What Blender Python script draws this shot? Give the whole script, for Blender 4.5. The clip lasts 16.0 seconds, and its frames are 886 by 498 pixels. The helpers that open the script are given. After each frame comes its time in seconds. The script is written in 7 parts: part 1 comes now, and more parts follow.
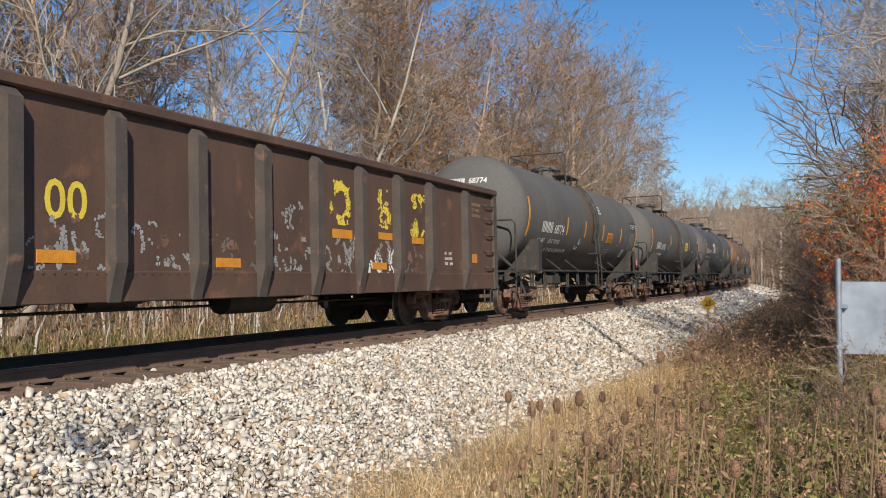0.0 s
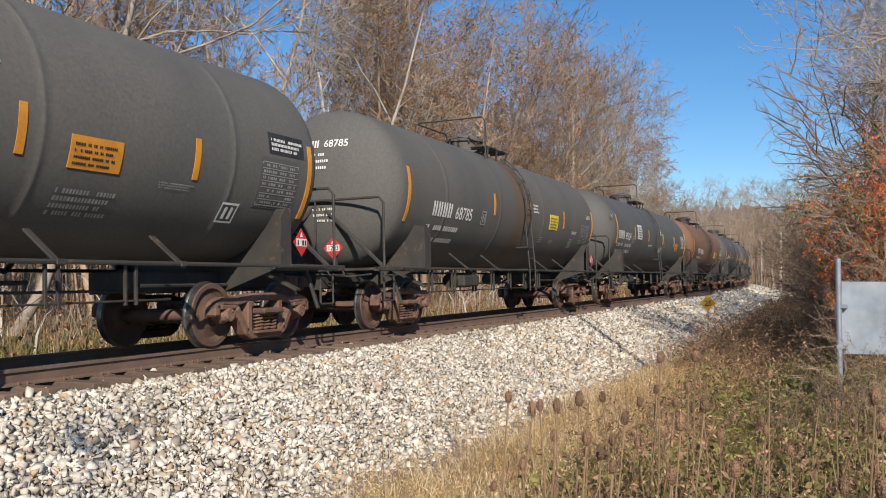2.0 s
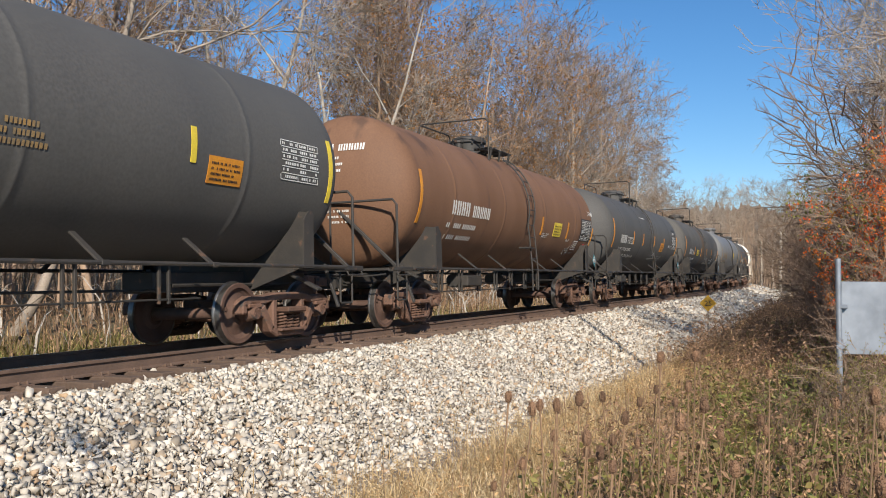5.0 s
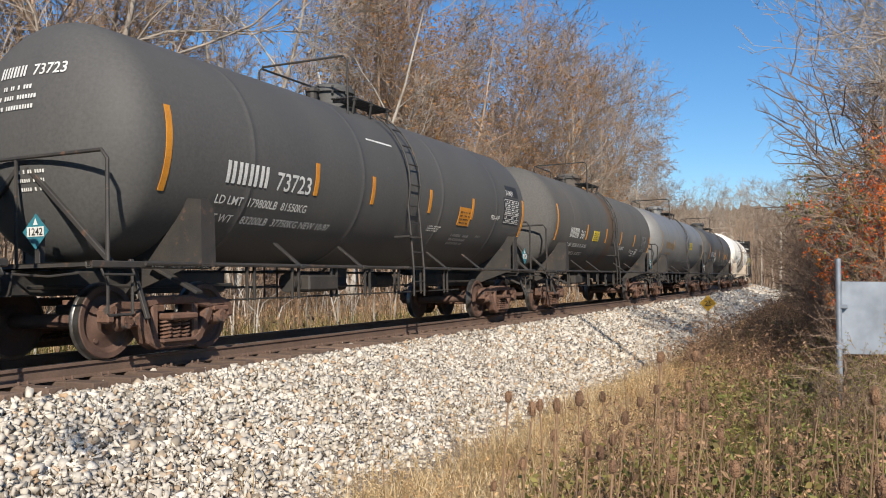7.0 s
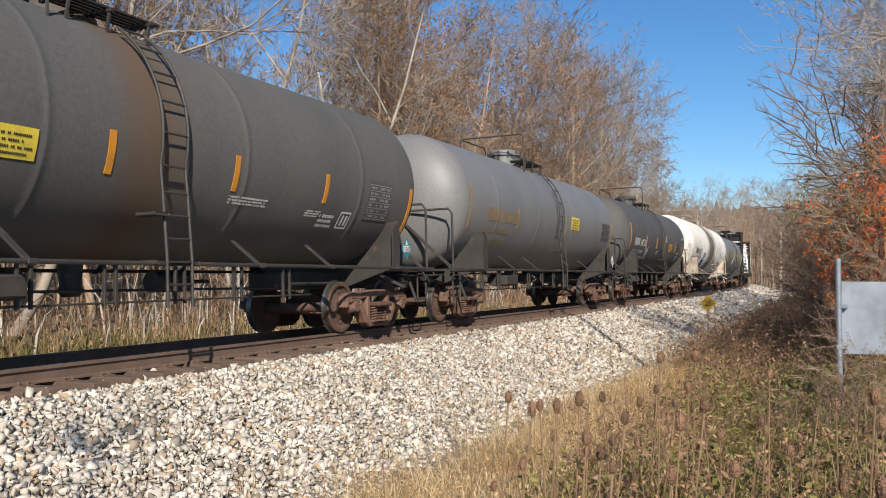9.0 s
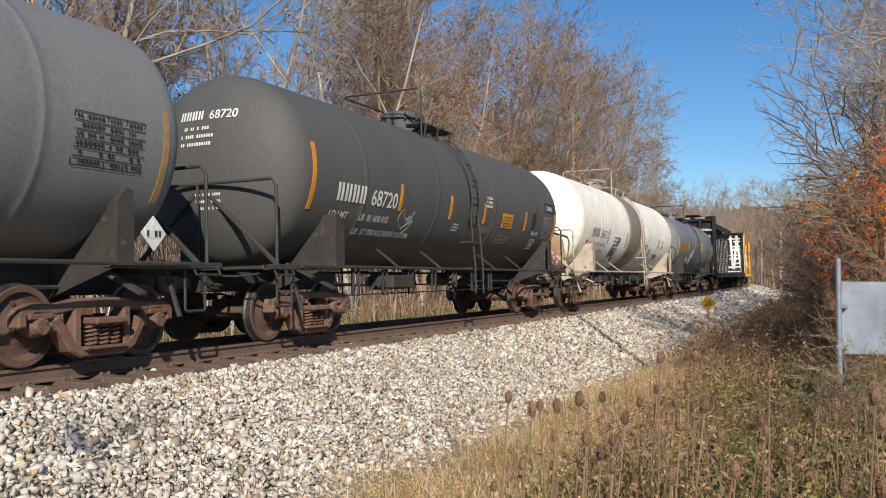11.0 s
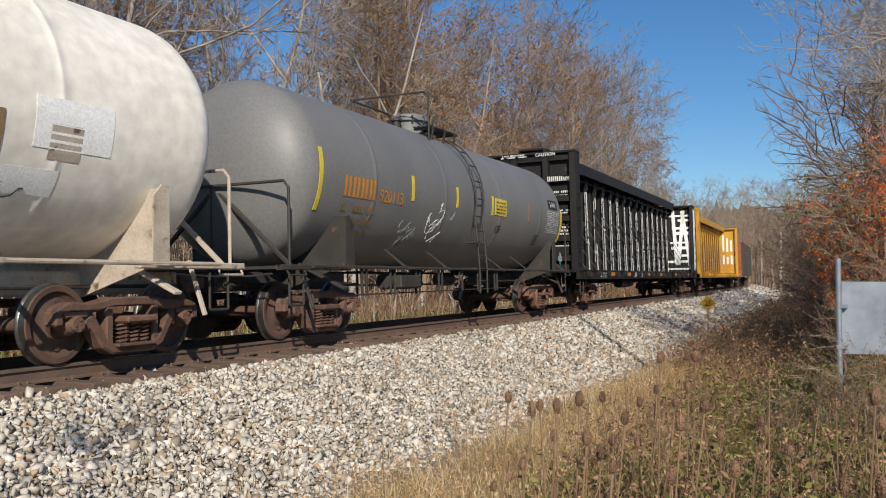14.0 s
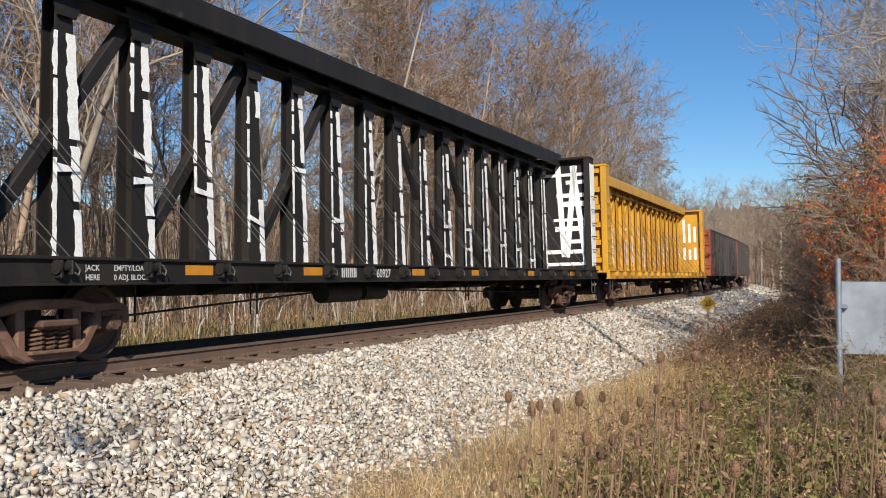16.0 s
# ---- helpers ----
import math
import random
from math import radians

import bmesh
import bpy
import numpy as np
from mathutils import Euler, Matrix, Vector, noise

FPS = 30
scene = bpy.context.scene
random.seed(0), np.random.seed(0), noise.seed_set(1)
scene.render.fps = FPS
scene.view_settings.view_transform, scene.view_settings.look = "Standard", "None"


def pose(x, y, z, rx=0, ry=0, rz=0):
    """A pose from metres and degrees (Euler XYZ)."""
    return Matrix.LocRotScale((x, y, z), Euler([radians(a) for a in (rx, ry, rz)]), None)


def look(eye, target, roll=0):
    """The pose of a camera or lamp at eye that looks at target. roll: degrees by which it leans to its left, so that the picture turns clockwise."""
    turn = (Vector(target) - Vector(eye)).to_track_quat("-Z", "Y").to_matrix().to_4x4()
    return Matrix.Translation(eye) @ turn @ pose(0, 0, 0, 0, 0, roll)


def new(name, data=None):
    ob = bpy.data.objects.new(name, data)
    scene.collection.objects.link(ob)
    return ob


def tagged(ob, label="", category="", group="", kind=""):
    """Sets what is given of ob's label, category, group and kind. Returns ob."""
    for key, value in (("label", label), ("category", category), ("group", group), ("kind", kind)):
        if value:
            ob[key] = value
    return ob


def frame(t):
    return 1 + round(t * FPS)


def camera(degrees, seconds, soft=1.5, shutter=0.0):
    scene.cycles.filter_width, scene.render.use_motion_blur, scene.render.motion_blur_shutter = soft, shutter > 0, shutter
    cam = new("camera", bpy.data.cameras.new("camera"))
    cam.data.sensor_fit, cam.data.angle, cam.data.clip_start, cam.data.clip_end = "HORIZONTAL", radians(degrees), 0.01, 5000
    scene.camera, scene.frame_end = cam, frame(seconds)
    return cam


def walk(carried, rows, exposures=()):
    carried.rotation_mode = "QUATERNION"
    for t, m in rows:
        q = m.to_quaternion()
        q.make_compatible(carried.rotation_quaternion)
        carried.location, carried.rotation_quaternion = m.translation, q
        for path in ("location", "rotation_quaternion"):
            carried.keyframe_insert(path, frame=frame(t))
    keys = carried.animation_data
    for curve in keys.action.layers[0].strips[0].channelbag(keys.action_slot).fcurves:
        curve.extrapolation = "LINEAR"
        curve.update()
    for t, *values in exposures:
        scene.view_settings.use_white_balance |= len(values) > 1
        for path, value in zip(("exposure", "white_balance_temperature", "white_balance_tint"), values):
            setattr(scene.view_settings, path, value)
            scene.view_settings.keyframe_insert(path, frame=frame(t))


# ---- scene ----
# ---------------------------------------------------------------- camera
EYE = (0.0, -8.535, 1.055)
AZ, UP = 1.1472, 0.0246
VIEW = (math.sin(AZ) * math.cos(UP), math.cos(AZ) * math.cos(UP), math.sin(UP))
HOLD = look(EYE, [e + 10 * d for e, d in zip(EYE, VIEW)], 0.42)
cam = camera(53.26, 16.0, soft=1.0)
EXPOSE = [(0, 0.28), (4, 0.32), (7, 0.32), (9, 0.32), (11.5, 0.08), (12.5, -0.24), (13.5, -0.2), (14.2, 0.08), (15, 0.22), (16, 0.2)]
walk(cam, [(0, HOLD), (16, HOLD)], EXPOSE)

# ---------------------------------------------------------------- light
HIGH = radians(31)
SUN = Vector((-0.86, -0.51, 0.0)).normalized() * math.cos(HIGH) + Vector((0, 0, math.sin(HIGH)))
world = bpy.data.worlds.new("sky")
scene.world = world
world.use_nodes = True
wn = world.node_tree
sky = wn.nodes.new("ShaderNodeTexSky")
sky.sky_type, sky.sun_disc = "NISHITA", False
sky.sun_elevation, sky.sun_rotation = HIGH, math.atan2(SUN.x, SUN.y)
sky.air_density, sky.dust_density, sky.ozone_density = 1.0, 0.0, 6.0
deep = wn.nodes.new("ShaderNodeHueSaturation")
deep.inputs["Saturation"].default_value = 1.14
wn.links.new(sky.outputs[0], deep.inputs["Color"])
wn.links.new(deep.outputs[0], wn.nodes["Background"].inputs[0])
wn.nodes["Background"].inputs[1].default_value = 0.095
sun = new("sun", bpy.data.lights.new("sun", "SUN"))
sun.data.energy, sun.data.angle, sun.data.color = 5.0, radians(0.5), (1.0, 0.91, 0.79)
sun.matrix_world = look((0, 0, 40), Vector((0, 0, 40)) - SUN)

# ---------------------------------------------------------------- the track's line
CURVE, CURVE_FROM, CANT, GRADE = 4.255e-5, 37.26, 0.0326, -0.0024


def on_track(s, y=0.0, z=0.0):
    """World place of a point s along the line, y across it (away from the camera), z above the rail."""
    u = max(s - CURVE_FROM, 0.0)
    u = min(u, 150.0)
    over = max(s - CURVE_FROM - 150.0, 0.0)
    th = CURVE * u * u / 2
    yy, zz = math.cos(CANT) * y + math.sin(CANT) * z, math.cos(CANT) * z - math.sin(CANT) * y
    x = s - over - CURVE * CURVE * u ** 5 / 40 + over * math.cos(th)
    return Vector((x - math.sin(th) * yy, CURVE * u ** 3 / 6 + over * math.sin(th) + math.cos(th) * yy, zz + GRADE * s))


def track_pose(s):
    """Pose of a frame that rides the line at s, x forwards, canted."""
    a, b = on_track(s - 1), on_track(s + 1)
    x = (b - a).normalized()
    y = (on_track(s, 1) - on_track(s)).normalized()
    z = x.cross(y).normalized()
    y = z.cross(x)
    m = Matrix((x, y, z)).transposed().to_4x4()
    m.translation = on_track(s)
    return m


def run(t):
    """How far the train has gone along the line since 8 s."""
    return -11.023 * (t - 8) + 0.025 * (t - 8) ** 2


# ---------------------------------------------------------------- mesh helpers
class Geo:
    def __init__(self):
        self.v, self.f = [], []

    def add(self, verts, faces):
        n = len(self.v)
        self.v += [tuple(p) for p in verts]
        self.f += [tuple(i + n for i in f) for f in faces]
        return self

    def box(self, x0, x1, y0, y1, z0, z1, b=0.0, m=None):
        """A box with chamfered edges."""
        lo, hi = (x0, y0, z0), (x1, y1, z1)
        b = min(b, 0.45 * min(abs(h - l) for l, h in zip(lo, hi)))
        if b <= 0:
            v = [(x, y, z) for x in (x0, x1) for y in (y0, y1) for z in (z0, z1)]
            f = [(0, 1, 3, 2), (4, 6, 7, 5), (0, 4, 5, 1), (2, 3, 7, 6), (0, 2, 6, 4), (1, 5, 7, 3)]
        else:
            v, f, idx = [], [], {}
            for i in (0, 1):
                for j in (0, 1):
                    for k in (0, 1):
                        c = [(lo, hi)[i][0], (lo, hi)[j][1], (lo, hi)[k][2]]
                        sg = [1 - 2 * i, 1 - 2 * j, 1 - 2 * k]
                        for a in range(3):
                            p = [c[q] + (0 if q == a else sg[q] * b) for q in range(3)]
                            idx[i, j, k, a] = len(v)
                            v.append(p)
            for a in range(3):
                p, q = (a + 1) % 3, (a + 2) % 3
                for side in (0, 1):
                    ring = []
                    for u, w in ((0, 0), (1, 0), (1, 1), (0, 1)):
                        key = [0, 0, 0]
                        key[a], key[p], key[q] = side, u, w
                        ring.append(idx[(*key, a)])
                    f.append(tuple(ring if side else ring[::-1]))
                for u in (0, 1):
                    for w in (0, 1):
                        e = []
                        for side in (0, 1):
                            key = [0, 0, 0]
                            key[a], key[p], key[q] = side, u, w
                            e.append((idx[(*key, p)], idx[(*key, q)]))
                        r = (e[0][0], e[0][1], e[1][1], e[1][0])
                        f.append(r if (u ^ w) else r[::-1])
            for i in (0, 1):
                for j in (0, 1):
                    for k in (0, 1):
                        r = (idx[i, j, k, 0], idx[i, j, k, 1], idx[i, j, k, 2])
                        f.append(r if (i + j + k) % 2 else r[::-1])
        if m is not None:
            v = [m @ Vector(p) for p in v]
        return self.add(v, f)

    def cyl(self, p, q, r, r2=None, n=10, cap=True):
        p, q = Vector(p), Vector(q)
        r2 = r if r2 is None else r2
        d = (q - p).normalized()
        a = d.orthogonal().normalized()
        b = d.cross(a)
        v, f = [], []
        for c, rr in ((p, r), (q, r2)):
            for i in range(n):
                t = 2 * math.pi * i / n
                v.append(c + (a * math.cos(t) + b * math.sin(t)) * rr)
        for i in range(n):
            j = (i + 1) % n
            f.append((i, j, n + j, n + i))
        if cap:
            f += [tuple(range(n - 1, -1, -1)), tuple(range(n, 2 * n))]
        return self.add(v, f)

    def tube(self, pts, r, n=6):
        """A bent bar through points."""
        pts = [Vector(p) for p in pts]
        v, f, a = [], [], None
        for i, p in enumerate(pts):
            d = (pts[min(i + 1, len(pts) - 1)] - pts[max(i - 1, 0)]).normalized()
            a = d.orthogonal() if a is None else a - d * a.dot(d)
            a.normalize()
            b = d.cross(a)
            v += [p + (a * math.cos(2 * math.pi * k / n) + b * math.sin(2 * math.pi * k / n)) * r for k in range(n)]
        for i in range(len(pts) - 1):
            for k in range(n):
                j = (k + 1) % n
                f.append((i * n + k, i * n + j, (i + 1) * n + j, (i + 1) * n + k))
        f += [tuple(range(n - 1, -1, -1)), tuple(range((len(pts) - 1) * n, len(pts) * n))]
        return self.add(v, f)

    def lathe(self, profile, o=(0, 0, 0), axis="x", n=48):
        """Turn (along, radius) pairs round an axis through o."""
        v, f = [], []
        for a, r in profile:
            for i in range(n):
                t = 2 * math.pi * i / n
                c, s = math.cos(t) * r, math.sin(t) * r
                p = {"x": (a, c, s), "y": (s, a, c), "z": (c, s, a)}[axis]
                v.append([p[k] + o[k] for k in range(3)])
        for j in range(len(profile) - 1):
            for i in range(n):
                k = (i + 1) % n
                f.append((j * n + i, j * n + k, (j + 1) * n + k, (j + 1) * n + i))
        return self.add(v, f)

    def plate(self, outline, axis, a, b):
        """Extrude an outline of two coordinates along the axis from a to b."""
        n = len(outline)
        put = {"x": lambda u, w, t: (t, u, w), "y": lambda u, w, t: (u, t, w), "z": lambda u, w, t: (u, w, t)}[axis]
        v = [put(u, w, a) for u, w in outline] + [put(u, w, b) for u, w in outline]
        f = [tuple(range(n)), tuple(range(2 * n - 1, n - 1, -1))] + [(i, n + i, n + (i + 1) % n, (i + 1) % n) for i in range(n)]
        return self.add(v, f)

    def shellpatch(self, x0, x1, r, zc, z0, z1, n=6, thick=0.008):
        """A thin patch that lies on the near side of a lying cylinder."""
        a0, a1 = math.asin(max(-1, min(1, (z0 - zc) / r))), math.asin(max(-1, min(1, (z1 - zc) / r)))
        v, f = [], []
        for rr in (r, r + thick):
            for i in range(n + 1):
                t = a0 + (a1 - a0) * i / n
                for x in (x0, x1):
                    v.append((x, -rr * math.cos(t), zc + rr * math.sin(t)))
        m = 2 * (n + 1)
        for i in range(n):
            k = 2 * i
            f.append((m + k, m + k + 1, m + k + 3, m + k + 2))
            f += [(k, m + k, m + k + 2, k + 2), (k + 1, k + 3, m + k + 3, m + k + 1)]
        f += [(0, 1, m + 1, m), (2 * n, m + 2 * n, m + 2 * n + 1, 2 * n + 1)]
        return self.add(v, f)

    def mesh(self, name, smooth=0):
        me = bpy.data.meshes.new(name)
        me.from_pydata(self.v, [], self.f)
        bm = bmesh.new()
        bm.from_mesh(me)
        bmesh.ops.recalc_face_normals(bm, faces=bm.faces)
        bm.to_mesh(me)
        bm.free()
        if smooth:
            me.polygons.foreach_set("use_smooth", [True] * len(me.polygons))
            me.set_sharp_from_angle(angle=radians(smooth))
        return me


def part(name, geo, material, parent, label="", smooth=0, at=None):
    """One mesh object under a thing or a part."""
    me = geo if isinstance(geo, bpy.types.Mesh) else geo.mesh(name, smooth)
    if not me.materials:
        me.materials.append(material)
    ob = new(name, me)
    ob.parent = parent
    if at is not None:
        ob.matrix_basis = at
    if label:
        ob["label"] = label
    return ob


def soup(name, verts, faces, material, mat_index=None):
    """A mesh from arrays of points and of equal-sided faces."""
    verts, faces = np.asarray(verts, np.float32), np.asarray(faces, np.int32)
    me = bpy.data.meshes.new(name)
    k = faces.shape[1]
    me.vertices.add(len(verts))
    me.vertices.foreach_set("co", verts.ravel())
    me.loops.add(faces.size)
    me.loops.foreach_set("vertex_index", faces.ravel())
    me.polygons.add(len(faces))
    me.polygons.foreach_set("loop_start", np.arange(0, faces.size, k, dtype=np.int32))
    for m in (material if isinstance(material, (list, tuple)) else [material]):
        me.materials.append(m)
    if mat_index is not None:
        me.polygons.foreach_set("material_index", np.asarray(mat_index, np.int32))
    me.update(calc_edges=True)
    return me


# ---------------------------------------------------------------- materials
def mat(name, a, b=None, rough=0.6, metal=0.0, big=1.5, fine=40.0, bump=0.15, stretch=(1, 1, 1), c=None, c_at=0.62, c_big=3.0, c_stretch=(1, 1, 1),
        island=0.0, each=0.0, through_light=0.0, spec=0.5, palette=None, belt=None, belt_at=0.55, belt_most=0.75):
    """Paint a with patches of b at one scale, grain at another, and marks of c where a third noise is high."""
    m = bpy.data.materials.new(name)
    m.use_nodes = True
    nt = m.node_tree
    N, L = nt.nodes, nt.links
    p = N["Principled BSDF"]
    tc = N.new("ShaderNodeTexCoord")

    def noise_at(scale, st, detail=4.0):
        mp = N.new("ShaderNodeMapping")
        mp.inputs["Scale"].default_value = st
        L.new(tc.outputs["Object"], mp.inputs[0])
        t = N.new("ShaderNodeTexNoise")
        t.inputs["Scale"].default_value, t.inputs["Detail"].default_value = scale, detail
        L.new(mp.outputs[0], t.inputs[0])
        return t.outputs[0]

    def span(src, lo, hi):
        r = N.new("ShaderNodeMapRange")
        r.inputs[1].default_value, r.inputs[2].default_value = lo, hi
        L.new(src, r.inputs[0])
        return r.outputs[0]

    def mix(fac, x, y, mode="MIX"):
        n = N.new("ShaderNodeMix")
        n.data_type, n.blend_type = "RGBA", mode
        for i, val in ((0, fac), (6, x), (7, y)):
            if isinstance(val, (int, float)):
                n.inputs[i].default_value = val
            elif isinstance(val, tuple):
                n.inputs[i].default_value = (*val, 1)
            else:
                L.new(val, n.inputs[i])
        return n.outputs[2]

    b = b or tuple(x * 0.7 for x in a)
    col = mix(span(noise_at(big, stretch), 0.35, 0.65), a, b)
    grain = noise_at(fine, (1, 1, 1), 6.0)
    col = mix(0.5, col, mix(span(grain, 0.3, 0.7), (0.72, 0.72, 0.72), (1.22, 1.22, 1.22)), "MULTIPLY")
    if c:
        col = mix(span(noise_at(c_big, c_stretch, 6.0), c_at, c_at + 0.1), col, c)
    if belt:
        # a ragged product stain round the middle of a tank
        sx = N.new("ShaderNodeSeparateXYZ")
        L.new(tc.outputs["Object"], sx.inputs[0])
        ab = N.new("ShaderNodeMath")
        ab.operation = "ABSOLUTE"
        L.new(sx.outputs[0], ab.inputs[0])
        wob = N.new("ShaderNodeMath")
        wob.operation = "MULTIPLY_ADD"
        wob.inputs[1].default_value = 0.9
        L.new(noise_at(1.3, (1, 1, 0.15)), wob.inputs[0])
        L.new(ab.outputs[0], wob.inputs[2])
        rg = N.new("ShaderNodeMapRange")
        rg.inputs[1].default_value, rg.inputs[2].default_value = belt_at, belt_at + 0.6
        rg.inputs[3].default_value, rg.inputs[4].default_value = belt_most, 0.0
        L.new(wob.outputs[0], rg.inputs[0])
        col = mix(rg.outputs[0], col, belt)
    if palette:
        g = N.new("ShaderNodeNewGeometry")
        ramp = N.new("ShaderNodeValToRGB")
        while len(ramp.color_ramp.elements) < len(palette):
            ramp.color_ramp.elements.new(0.5)
        for el, (at, tint) in zip(ramp.color_ramp.elements, palette):
            el.position, el.color = at, (*tint, 1)
        L.new(g.outputs["Random Per Island"], ramp.inputs[0])
        col = mix(1.0, col, ramp.outputs[0], "MULTIPLY")
    if island:
        g = N.new("ShaderNodeNewGeometry")
        col = mix(1.0, col, mix(g.outputs["Random Per Island"], (1 - island,) * 3, (1 + island,) * 3), "MULTIPLY")
    if each:
        g = N.new("ShaderNodeObjectInfo")
        col = mix(1.0, col, mix(g.outputs["Random"], (1 - each,) * 3, (1 + each,) * 3), "MULTIPLY")
    L.new(col, p.inputs["Base Color"])
    rr = N.new("ShaderNodeMapRange")
    rr.inputs[3].default_value, rr.inputs[4].default_value = max(rough - 0.12, 0.02), min(rough + 0.12, 1)
    L.new(grain, rr.inputs[0])
    L.new(rr.outputs[0], p.inputs["Roughness"])
    p.inputs["Metallic"].default_value = metal
    p.inputs["Specular IOR Level"].default_value = spec
    if bump:
        bp = N.new("ShaderNodeBump")
        bp.inputs["Strength"].default_value, bp.inputs["Distance"].default_value = bump, 0.02
        L.new(grain, bp.inputs["Height"])
        L.new(bp.outputs[0], p.inputs["Normal"])
    if through_light:
        tr = N.new("ShaderNodeBsdfTranslucent")
        L.new(col, tr.inputs[0])
        ms = N.new("ShaderNodeMixShader")
        ms.inputs[0].default_value = through_light
        L.new(p.outputs[0], ms.inputs[1])
        L.new(tr.outputs[0], ms.inputs[2])
        L.new(ms.outputs[0], N["Material Output"].inputs[0])
    return m


